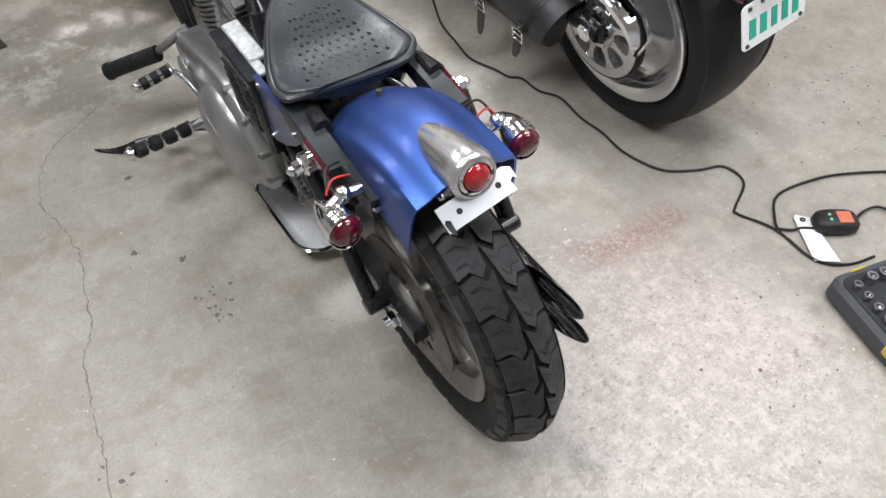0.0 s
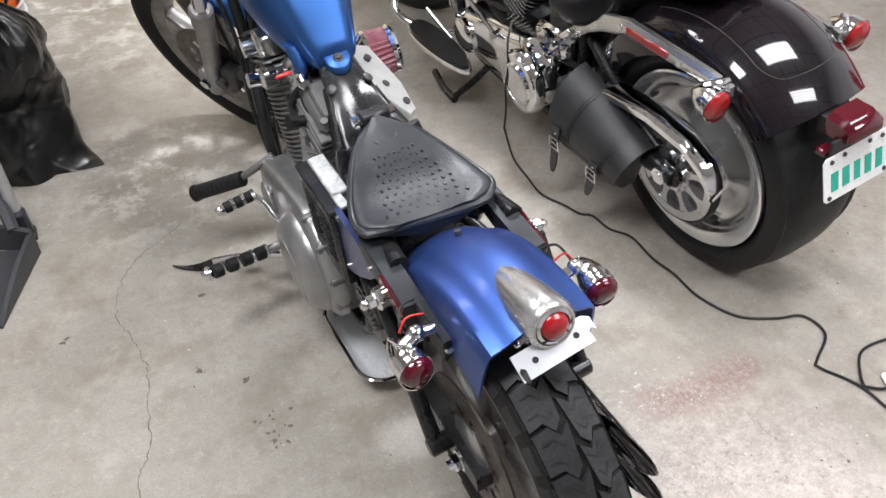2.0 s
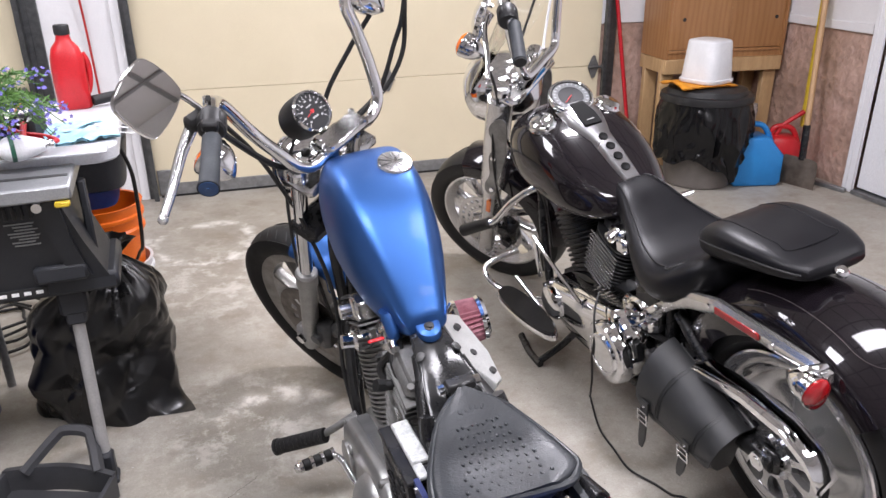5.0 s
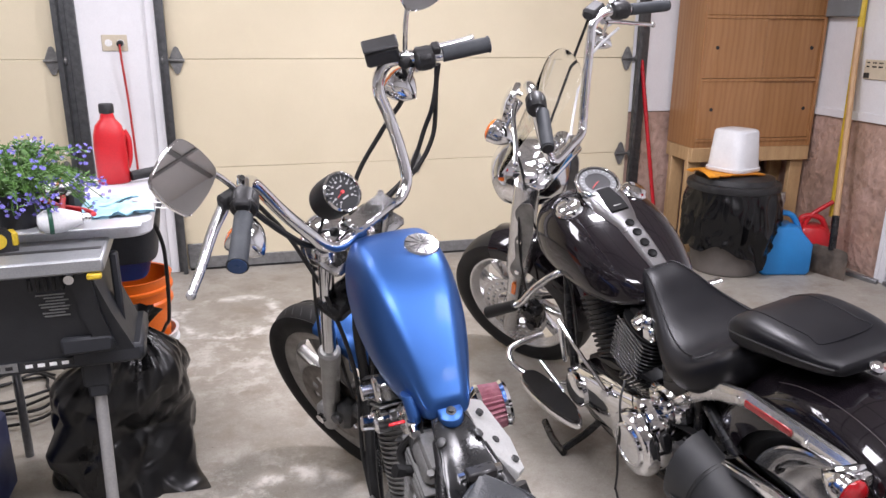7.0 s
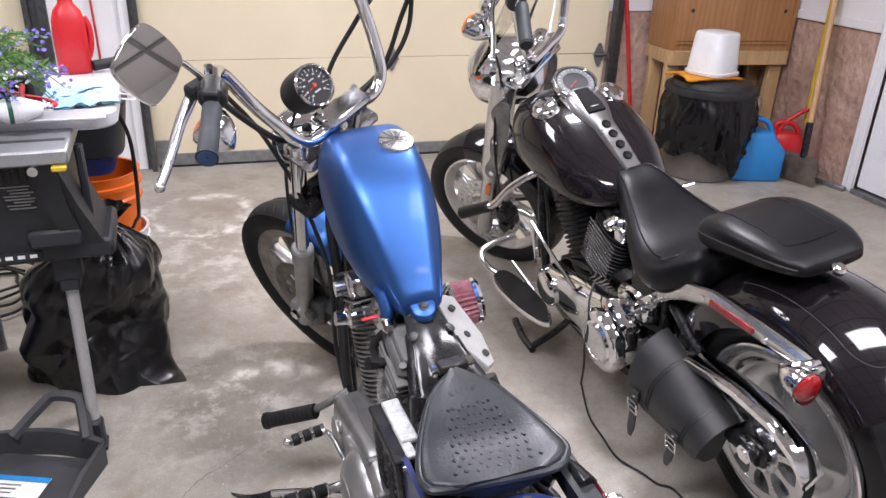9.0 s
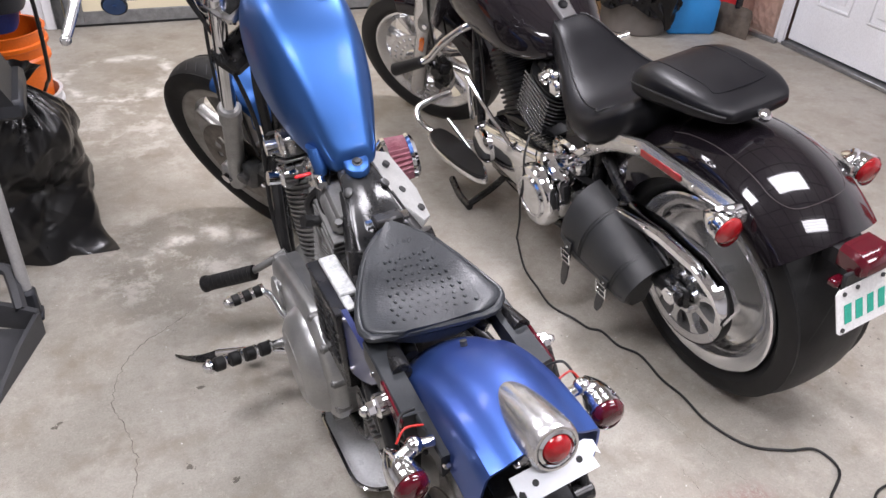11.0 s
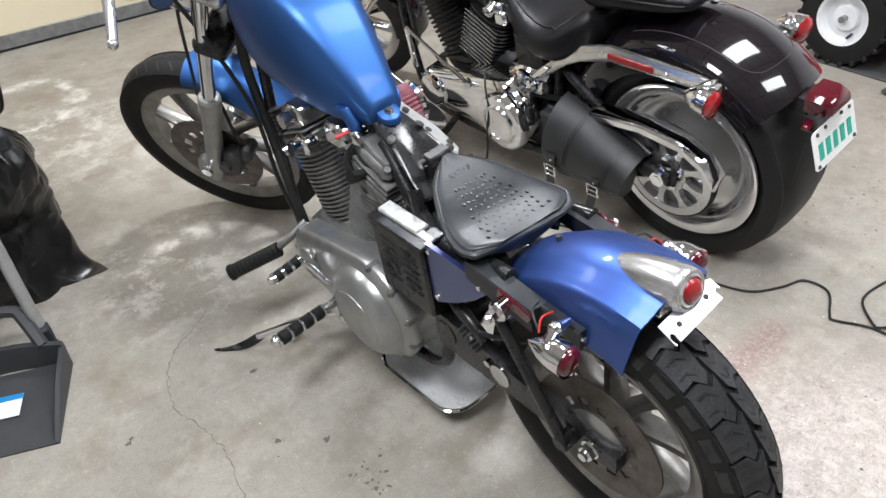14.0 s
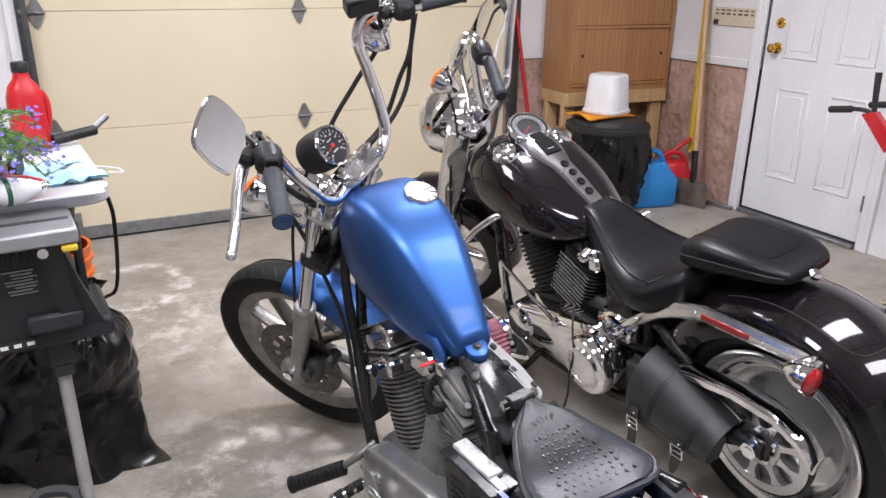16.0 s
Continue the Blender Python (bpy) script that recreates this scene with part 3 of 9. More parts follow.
structure("wall_west", Geo().box((LEFT_X - 0.08, 1.3, CEIL / 2), (0.16, 8.2, CEIL)), WHITE_PAINT, "plain white garage wall", "wall")
structure("wall_south", Geo().box(((WALL_X + LEFT_X) / 2, BACK_Y - 0.08, CEIL / 2), (WALL_X - LEFT_X + 0.4, 0.16, CEIL)), WHITE_PAINT, "plain white garage wall", "wall")


def hinge_plate(x, z, parent, edge=0):
    g = Geo()
    y = WALL_Y - 0.012
    dia = [(0, 0.075), (0.012, 0.068), (0.036, 0.012), (0.036, -0.012), (0.012, -0.068), (0, -0.075), (-0.012, -0.068), (-0.036, -0.012), (-0.036, 0.012), (-0.012, 0.068)]
    g.slab([(px, pz) for px, pz in dia], 0, 0.004, 0.001, Matrix.Translation((x, y, z)) @ Matrix.Rotation(radians(90), 4, "X"))
    g.cyl((x - 0.042, y - 0.012, z), (x + 0.042, y - 0.012, z), 0.008, n=10)
    if edge:
        g.cyl((x, y - 0.014, z), (x + edge * 0.07, y - 0.014, z), 0.006, n=10)
        g.cyl((x + edge * 0.055, y - 0.014, z), (x + edge * 0.075, y - 0.014, z), 0.022, n=14)
    for dz in (-0.045, 0.045):
        g.cyl((x, y - 0.004, z + dz), (x, y - 0.009, z + dz), 0.007, n=6)
    return part("hinge", g, HINGE_STEEL, parent, "galvanised hinge plate")


def garage_door(name, x0, x1, centres):
    door = thing(name, Matrix(), "closed cream sectional steel garage door", "garage door", "", "structure")
    for k in range(4):
        g = Geo()
        g.box(((x0 + x1) / 2, WALL_Y + 0.02, 0.61 * k + 0.31), (x1 - x0 + 0.03, 0.045, 0.6085), 0.003)
        part("panel", g, CREAM, door)
    g = Geo().box(((x0 + x1) / 2, WALL_Y - 0.006, 0.045), (x1 - x0, 0.012, 0.07), 0.003)
    part("bottom_rail", g, GALV, door, "grey aluminium bottom rail")
    part("bottom_seal", Geo().box(((x0 + x1) / 2, WALL_Y + 0.015, 0.006), (x1 - x0, 0.06, 0.012), 0.003), RUBBER2, door, "black rubber floor seal")
    for z in (0.61, 1.22, 1.83):
        for c in centres:
            hinge_plate(c, z, door)
        hinge_plate(x0 + 0.03, z, door, -1)
        hinge_plate(x1 - 0.03, z, door, 1)
    for x, s in ((x0 - 0.03, -1), (x1 + 0.03, 1)):
        g = Geo()
        g.box((x, WALL_Y - 0.05, 1.2), (0.008, 0.06, 2.4))
        g.box((x + s * 0.02, WALL_Y - 0.02, 1.2), (0.036, 0.006, 2.4))
        g.box((x - s * 0.012, WALL_Y - 0.078, 1.2), (0.02, 0.005, 2.4))
        part("track", g, DARK_GALV, door, "galvanised vertical track")
        part("jamb", Geo().box((x + s * 0.055, WALL_Y - 0.012, 1.22), (0.05, 0.03, 2.44), 0.003), WHITE_PAINT if s < 0 else DARK_GALV, door)
    part("corner_bracket", Geo().box((x0 + 0.04, WALL_Y - 0.012, 0.09), (0.09, 0.012, 0.15), 0.003), GALV, door, "grey bottom corner bracket")
    part("corner_bracket", Geo().box((x1 - 0.04, WALL_Y - 0.012, 0.09), (0.09, 0.012, 0.15), 0.003), GALV, door, "grey bottom corner bracket")
    return door


garage_door("garage_door_1", DX0, DX1, (0.65,))
gd2 = garage_door("garage_door_2", D2X0, D2X1, (-2.7,))

door = thing("door_1", Matrix(), "closed white six-panel entry door with brass knob", "door", "", "structure")
part("door_slab", Geo().box((WALL_X + 0.03, (DY0 + DY1) / 2, 0.02 + DZ / 2), (0.045, DY1 - DY0 - 0.006, DZ - 0.03), 0.003), DOOR_WHITE, door)
for cy in (3.785, 3.435):
    for zlo, zhi in ((0.275, 0.80), (0.985, 1.60), (1.72, 1.93)):
        g = Geo()
        w, h = 0.215, zhi - zlo
        zc = (zlo + zhi) / 2
        X = WALL_X + 0.0075
        for s in (-1, 1):
            g.box((X - 0.0030, cy + s * w / 2, zc), (0.010, 0.018, h + 0.018), 0.0045)
            g.box((X - 0.0030, cy, zc + s * h / 2), (0.0096, w, 0.018), 0.0045)
        g.box((X - 0.0005, cy, zc), (0.008, w - 0.07, h - 0.07), 0.0038)
        part("door_panel", g, DOOR_WHITE, door)
KY = 3.965
for z, r in ((1.03, 0.032), (1.172, 0.03)):
    g = Geo()
    m = Matrix.Translation((WALL_X + 0.006, KY - 0.02, z)) @ Matrix.Rotation(radians(-90), 4, "Y")
    if z < 1.1:
        g.lathe([(r, 0), (r, 0.006), (0.012, 0.012), (0.011, 0.03), (0.02, 0.036), (0.027, 0.048), (0.026, 0.06), (0.012, 0.066)], 24, m)
    else:
        g.lathe([(r, 0), (r, 0.006), (r - 0.006, 0.012), (0.01, 0.013)], 24, m)
        g.box((WALL_X - 0.014, KY - 0.02, z), (0.016, 0.008, 0.03), 0.003)
    part("door_knob" if z < 1.1 else "deadbolt", g, BRASS, door, "polished brass")
for z in (0.26, 1.03, 1.8):
    part("hinge", Geo().box((WALL_X + 0.002, DY0 + 0.004, z), (0.012, 0.02, 0.09), 0.002), GALV, door)
for nm, y, w in (("casing", DY1 + 0.045, 0.075), ("casing", DY0 - 0.045, 0.075)):
    g = Geo()
    g.box((WALL_X - 0.008, y, 1.04), (0.02, w, 2.08), 0.004)
    g.box((WALL_X - 0.016, y + (0.02 if y > 3.5 else -0.02), 1.04), (0.012, 0.03, 2.078), 0.003)
    part("casing", g, DOOR_WHITE, door)
part("casing", Geo().box((WALL_X - 0.008, (DY0 + DY1) / 2, 2.117), (0.02, DY1 - DY0 + 0.165, 0.075), 0.004), DOOR_WHITE, door)
part("threshold", Geo().box((WALL_X + 0.01, (DY0 + DY1) / 2, 0.012), (0.09, DY1 - DY0, 0.024), 0.004), GALV, door, "worn aluminium threshold")

# The short fixture houses the added corner light.
for bx, by, watts, blen, bwid in BATTENS:
    fx = thing("ceiling_light", pose(bx, by, CEIL), "white fluorescent fixture with lit tubes under ceiling, out of view", "ceiling light", "ceiling fixtures")
    part("housing", Geo().box((0, 0, -0.03), (blen + 0.05, bwid + 0.04, 0.06), 0.008), WHITE_PLASTIC, fx)
    for k in range(4):
        y = bwid * (-0.36 + 0.24 * k)
        part("tube", Geo().cyl((-blen * 0.48, y, -0.085), (blen * 0.48, y, -0.085), 0.013, n=10), TUBE_GLOW, fx, "glowing fluorescent tube")


# ---- wheels, shared by both motorcycles ----
def fender_shell(centre, R, half, a0, a1, skirt, thick=0.004, n=26, crown=0.03, flare=0.0, m=None, skirt_end=None, trough=0.0):
    """Arched sheet about a wheel centre in the y-z plane; angles run from ahead (0) over the top (90) to behind."""
    g = Geo(m)
    rings = []
    for i in range(n + 1):
        a = radians(a0 + (a1 - a0) * i / n)
        t = i / n
        sk = skirt if skirt_end is None else skirt + (skirt_end - skirt) * t
        w = half * (1 + flare * t)
        cross = []
        for j in range(33):
            u = -1 + 2 * j / 32
            if abs(u) < 0.72:
                q = u / 0.72
                cross.append((q * w * 0.9, R - crown * q * q - trough * math.exp(-((abs(q) - 0.74) / 0.17) ** 2)))
            else:
                q = (abs(u) - 0.72) / 0.28
                cross.append((math.copysign(w * (0.9 + 0.1 * math.sin(q * math.pi / 2)), u), R - crown - sk * q ** 1.2))
        ring = [(x, r) for x, r in cross] + [(x * (1 - thick / w), r - thick * (1 if abs(x) < w * 0.9 else 0.2)) for x, r in reversed(cross)]
        rings.append([(centre[0] + x, centre[1] + r * math.cos(a), centre[2] + r * math.sin(a)) for x, r in ring])
    return g.loft(rings)


def tyre_part(parent, centre, R, width, rim, material, m=None, n=64, flat=0.55):
    g = Geo(m)
    h = width / 2
    side = R - rim
    prof = [(rim - 0.004, -h * 0.62), (rim + 0.006, -h * 0.78), (rim + side * 0.35, -h * 0.98), (rim + side * 0.62, -h), (rim + side * 0.84, -h * 0.9)]
    for k in range(9):
        u = -1 + k / 4
        prof.append((R - side * 0.20 * abs(u) ** (2.2 / flat * 0.6), u * h * 0.82))
    prof += [(rim + side * 0.84, h * 0.9), (rim + side * 0.62, h), (rim + side * 0.35, h * 0.98), (rim + 0.006, h * 0.78), (rim - 0.004, h * 0.62)]
    prof.append(prof[0])
    g.lathe(prof, n, axis_x(*centre))
    return part("tyre", g, material, parent)


def cast_rim(parent, centre, rim, width, spokes, material, m=None, twin=False, hub=0.045, spoke_w=0.022, sweep=0.0):
    g = Geo(m)
    w = width / 2
    ax = axis_x(*centre)
    g.lathe([(rim - 0.002, -w), (rim + 0.006, -w), (rim + 0.008, -w + 0.008), (rim - 0.012, -w * 0.55), (rim - 0.014, w * 0.55), (rim + 0.008, w - 0.008), (rim + 0.006, w), (rim - 0.002, w), (rim - 0.03, w * 0.62), (rim - 0.03, -w * 0.62), (rim - 0.002, -w)], 64, ax)
    for k in range(spokes):
        base = 2 * math.pi * k / spokes
        offs = (-0.13, 0.13) if twin else (0.0,)
        for o in offs:
            rings = []
            for i in range(7):
                t = i / 6
                r = hub * 0.8 + (rim - 0.02 - hub * 0.8) * t
                a = base + o * (1 - 0.2 * t) + sweep * t * t
                ww = spoke_w * (1.2 - 0.45 * math.sin(math.pi * t))
                dd = 0.02 * (1.2 - 0.3 * t)
                c = Vector((0, r * math.cos(a), r * math.sin(a)))
                tg = Vector((0, -math.sin(a), math.cos(a)))
                rings.append([tuple(Vector(centre) + c + tg * (ww / 2 * sx) + Vector((dd * sz, 0, 0))) for sx, sz in ((-1, -0.6), (-0.6, -1), (0.6, -1), (1, -0.6), (1, 0.6), (0.6, 1), (-0.6, 1), (-1, 0.6))])
            g.loft(rings)
    g.lathe([(0.012, -w * 0.9), (hub * 0.7, -w * 0.9), (hub * 0.8, -w * 0.5), (hub, -0.02), (hub, 0.02), (hub * 0.8, w * 0.5), (hub * 0.7, w * 0.9), (0.012, w * 0.9)], 28, ax)
    return part("rim", g, material, parent)


def brake_disc(parent, centre, x, r_in, r_out, holes, material, m=None, rows=((0.78, 0.011),)):
    """Thin drilled disc: solid rings with a gap of webs at each drilled row."""
    g = Geo(m)
    c = Vector(centre)
    n = 96
    bands = sorted(rows)
    edges = [r_in / r_out]
    for f, hr in bands:
        edges += [f - hr / r_out, f + hr / r_out]
    edges.append(1.0)
    ax = axis_x(x, centre[1], centre[2])
    for k in range(0, len(edges), 2):
        a, b = edges[k] * r_out, edges[k + 1] * r_out
        g.lathe([(a, -0.002), (b, -0.002), (b, 0.002), (a, 0.002), (a, -0.002)], n, ax)
    for f, hr in bands:
        for h in range(holes):
            a0 = 2 * math.pi * h / holes
            span = 2 * math.pi / holes
            for s in range(3):
                aa = a0 + span * (0.5 + s * 0.5 / 3)
                ab = aa + span * 0.5 / 3
                q = []
                for rr, an in ((f * r_out - hr, aa), (f * r_out + hr, aa), (f * r_out + hr, ab), (f * r_out - hr, ab)):
                    q.append((c.y + rr * math.cos(an), c.z + rr * math.sin(an)))
                vs = [(x - 0.002, *p) for p in q] + [(x + 0.002, *p) for p in q]
                g.add(vs, [(0, 1, 2, 3), (7, 6, 5, 4), (0, 4, 5, 1), (2, 6, 7, 3), (1, 5, 6, 2), (3, 7, 4, 0)])
    return part("brake_disc", g, material, parent)


def bullet(name, parent, tip, tail, r, shell, lens, m=None, lens_label="red lens", visor=True):
    """Bullet lamp: pointed shell from tip to tail, a lens in the open tail."""
    tip, tail = Vector(tip), Vector(tail)
    L = (tail - tip).length
    g = Geo(m)
    ax = along(tip, tail - tip)
    prof = [(0.002, 0)] + [(r * math.sin(math.pi / 2 * min(1, (k / 9) * 1.02)) ** 0.75, L * (k / 9) * 0.86) for k in range(1, 10)] + [(r * 1.04, L * 0.9), (r * 1.04, L * 0.97), (r * 0.9, L * 0.97), (r * 0.9, L * 0.85)]
    g.lathe(prof, 24, ax)
    body = part(name, g, shell, parent)
    h = Geo(m)
    h.lathe([(r * 0.96, L * 0.94), (r * 0.97, L * 1.02), (r * 0.82, L * 1.11), (r * 0.5, L * 1.17), (r * 0.05, L * 1.19)], 24, ax)
    if lens:
        part("lens", h, lens, body, lens_label)
    if visor:
        v = Geo(m)
        rings = []
        for i in range(9):
            a = radians(-75 + 150 * i / 8)
            rings.append([(q * r * math.sin(a), -q * r * math.cos(a), z) for q, z in ((1.05, L * 0.9), (1.08, L * (0.98 + 0.14 * math.cos(a))), (1.02, L * (0.98 + 0.14 * math.cos(a))), (1.0, L * 0.9))])
        keep = v.m
        v.m = v.m @ ax
        v.loft(rings)
        v.m = keep
        part("visor", v, shell, body)
    return body


def hose(name, parent, pts, r, material=None, m=None, label="", steps=8, n=8):
    return part(name, Geo(m).tube(pts, r, n, steps), material or CABLE_BLACK, parent, label)


# ---- the blue custom motorcycle ----
BIKE1 = pose(0.125, 1.35, 0.0, 0, -6, 4.7)
b1 = thing("blue_motorcycle", BIKE1, "blue stripped-down custom motorcycle leaning on its side stand", "motorcycle")
RX, RY, RA, RT = -0.034, 0.020, 0.306, 0.298  # wheel centre across and along, axle height, tyre radius under the blocks
RC = (RX, RY, RA)
STEER = Matrix.Translation((-0.02, 1.093, 0.95)) @ Matrix.Rotation(radians(30.3), 4, "X") @ Matrix.Rotation(radians(33), 4, "Z")
FC = (0, 0.065, -0.745)

# rear wheel
rw = tagged(new("rear_wheel"), "grey cast wheel with chunky worn tyre")
rw.parent = b1
tyre_part(rw, RC, RT, 0.118, 0.205, RUBBER, flat=0.62)
NB = 28
for k in range(NB):
    for side in (-1, 1):
        g = Geo()
        a_mid = 2 * math.pi * (k + (0.5 if side > 0 else 0)) / NB
        da = 2 * math.pi / NB

        def surf(u, a, lift):
            R = RT - 0.1 * 0.20 * abs(u) ** 2.13 + lift
            return (RX + u * 0.049, RY + R * math.cos(a), RA + R * math.sin(a))
        outline = [(-0.02, -0.46), (0.30, -0.26), (0.55, -0.52), (1.02, -0.44), (1.02, 0.48), (0.62, 0.41), (0.38, 0.66), (0.13, 0.46)]
        pts = [(side * u, a_mid + da * v) for u, v in outline]
        cu, ca = sum(p[0] for p in pts) / 8, sum(p[1] for p in pts) / 8
        lo = [surf(u, a, -0.003) for u, a in pts]
        hi = [surf(cu + (u - cu) * 0.95, ca + (a - ca) * 0.955, 0.0078) for u, a in pts]
        g.add(lo + hi, [tuple(range(8, 16)), *[(i, (i + 1) % 8, 8 + (i + 1) % 8, 8 + i) for i in range(8)]])
        # shoulder lug
        R0 = RT - 0.021
        q = []
        for x, r in ((0.0485, R0 + 0.004), (0.059, R0 - 0.022)):
            for v in (-0.3, 0.38):
                a = a_mid + da * v
                q.append((RX + side * x, RY + r * math.cos(a), RA + r * math.sin(a)))
        q2 = [(p[0] + side * 0.003, RY + (p[1] - RY) * 1.015, RA + (p[2] - RA) * 1.015) for p in q]
        g.add(q + q2, [(4, 5, 7, 6), (0, 1, 5, 4), (2, 6, 7, 3), (0, 4, 6, 2), (1, 3, 7, 5)])
        part("tread_block", g, TREAD, rw, "", 25)
g = Geo()
for k in range(NB):
    for side in (-1, 1):
        a_mid = 2 * math.pi * (k + (0.5 if side > 0 else 0)) / NB
        for u0, v0, u1, v1 in ((0.12, -0.22, 0.34, -0.06), (0.34, -0.06, 0.56, -0.26), (0.56, -0.26, 0.86, -0.22), (0.22, 0.16, 0.42, 0.36), (0.42, 0.36, 0.60, 0.18), (0.60, 0.18, 0.88, 0.22)):
            q = []
            for u, v in ((u0, v0), (u1, v1)):
                for e in (-0.012, 0.012):
                    a = a_mid + 2 * math.pi / NB * (v + e * 2)
                    R = RT - 0.02 * abs(u) ** 2.13 + 0.0079
                    q.append((RX + side * u * 0.049, RY + R * math.cos(a), RA + R * math.sin(a)))
            g.add(q, [(0, 1, 3, 2)])
tagged(part("tread_sipe", g, INK, rw), kind="stuff")
cast_rim(rw, RC, 0.2, 0.098, 9, WHEEL_ALLOY, hub=0.05, spoke_w=0.03, sweep=0.12)
brake_disc(rw, RC, -0.098, 0.05, 0.140, 12, RUSTY, rows=((0.58, 0.009),))
part("disc_carrier", Geo().lathe([(0.02, -0.078), (0.05, -0.075), (0.062, -0.068), (0.062, -0.05), (0.02, -0.04)], 28, axis_x(*RC)), ALLOY, rw)
g = Geo().cyl((-0.152, 0.012, RA), (0.12, 0.012, RA), 0.0095, n=14)
g.cyl((-0.130, 0.012, RA), (-0.143, 0.012, RA), 0.0165, n=6)
g.cyl((-0.120, 0.012, RA), (-0.130, 0.012, RA), 0.020, n=18)
part("axle", g, CHROME, b1, "bright axle and nut")

# swing arm, struts and dampers
REAR_X = -0.012
g = Geo()
for s in (-1, 1):
    g.loft([[(s * 0.092 - 0.022 + dx, y, z0 + dz) for dx, dz in ((-0.014, -w), (0.014, -w), (0.014, w), (-0.014, w))] for y, z0, w in ((-0.045, 0.31, 0.02), (0.05, 0.31, 0.026), (0.2, 0.318, 0.036), (0.33, 0.325, 0.048), (0.43, 0.33, 0.05))])
g.cyl((-0.13, 0.4, 0.33), (0.13, 0.4, 0.33), 0.03, n=18)
part("swing_arm", g, BLACK_SATIN, b1)
part("swing_arm_plug", Geo().lathe([(0.026, 0), (0.026, 0.004), (0.02, 0.007), (0.004, 0.007)], 24, Matrix.Translation((-0.127, 0.24, 0.322)) @ Matrix.Rotation(radians(-90), 4, "Y")), POLISHED, b1, "round bright cap")
for s in (-1, 1):
    g = Geo()
    g.cyl((s * 0.148, 0.195, 0.535), (s * 0.152, 0.055, 0.312), 0.0115, n=12)
    g.cyl((s * 0.138, 0.21, 0.53), (s * 0.14, 0.07, 0.315), 0.007, n=10)
    g.cyl((s * 0.115, 0.055, 0.312), (s * 0.164, 0.055, 0.312), 0.017, n=14, bev=0.003)
    part("rear_strut", g, BLACK_SATIN, b1)
    g = Geo()
    g.cyl((REAR_X + s * 0.102, 0.190, 0.558), (REAR_X + s * 0.148, 0.190, 0.558), 0.020, n=20, bev=0.004)
    g.cyl((REAR_X + s * 0.148, 0.190, 0.558), (REAR_X + s * 0.160, 0.190, 0.558), 0.012, n=6)
    g.ball((REAR_X + s * 0.165, 0.190, 0.558), 0.009, n=12, k=8)
    part("strut_nut", g, CHROME, b1, "chrome acorn nut")
    # fender strut plate with a joggle
    g = Geo()
    rings = []
    for y, z, h, xo in ((0.285, 0.583, 0.018, 0.127), (0.19, 0.574, 0.026, 0.128), (0.124, 0.567, 0.027, 0.128), (0.122, 0.566, 0.022, 0.108), (0.105, 0.565, 0.014, 0.108), (0.060, 0.563, 0.014, 0.107), (0.054, 0.562, 0.020, 0.107), (0.038, 0.562, 0.020, 0.107)):
        rings.append([(REAR_X + s * x, y, z + dz) for x, dz in ((0.091, -h + 0.01), (xo - 0.002, -h), (xo, -h + 0.003), (xo, 0.021), (xo - 0.003, 0.024), (0.091, 0.024))])
    g.loft(rings)
    part("fender_strut", g, GREY_PLATE, b1, "dark grey fender strut plate", 22)
    part("side_reflector", Geo().box((0, 0, 0), (0.006, 0.078, 0.024), 0.002, pose(REAR_X + s * 0.129, 0.162, 0.582, 12)), RED_LENS, b1, "red side reflector")
    part("strut_bolt", Geo().cyl((REAR_X + s * 0.100, 0.038, 0.570), (REAR_X + s * 0.100, 0.032, 0.570), 0.006, n=8), CHROME, b1)

part("rear_fender", fender_shell((0, 0.0, 0.318), 0.356, 0.094, 36, 101, 0.06, n=30, crown=0.028, skirt_end=0.115, trough=0.0045, m=Matrix.Translation((REAR_X, 0.006, 0.002))), VIOLET, b1, "satin violet-blue rear fender")
part("fender_bolt", Geo().cyl((-0.012, 0.170, 0.622), (-0.012, 0.177, 0.642), 0.006, n=8), DARK_METAL, b1)

tail_ax = along((-0.011, 0.066, 0.644), (-0.003, -0.150, 0.036))
g = Geo(tail_ax)
g.lathe([(0.003, 0.0)] + [(0.0365 * math.sin(math.pi / 2 * k / 12) ** 0.46, 0.140 * (k / 12) ** 1.4) for k in range(1, 13)] + [(0.0345, 0.150), (0.0315, 0.154), (0.028, 0.154), (0.03, 0.13)], 32)
tl = part("tail_light", g, BRIGHT_ALLOY, b1, "long bullet tail light of bare alloy", 50)
part("tail_lens", Geo(along((-0.010, 0.052, 0.646), (-0.003, -0.13, 0.033))).lathe([(0.0205, 0.137), (0.0203, 0.141), (0.0178, 0.1455), (0.010, 0.149), (0.0, 0.150)], 28), BRIGHT_RED_LENS, tl, "round red tail lens")
part("bezel", Geo().lathe([(0.021, 0.137), (0.0235, 0.136), (0.028, 0.132), (0.029, 0.1345), (0.0265, 0.1395), (0.022, 0.1415), (0.021, 0.137)], 28, along((-0.010, 0.052, 0.646), (-0.003, -0.13, 0.033))), CHROME, tl)
part("gasket", Geo().loft([[(-0.012 + 0.041 * math.cos(a) * k, -0.004 + 0.078 * math.sin(a) * k, z - 0.012 * math.sin(a) * k) for a in [2 * math.pi * i / 20 for i in range(20)]] for k, z in ((1.0, 0.645), (1.0, 0.664))]), RUBBER2, tl)
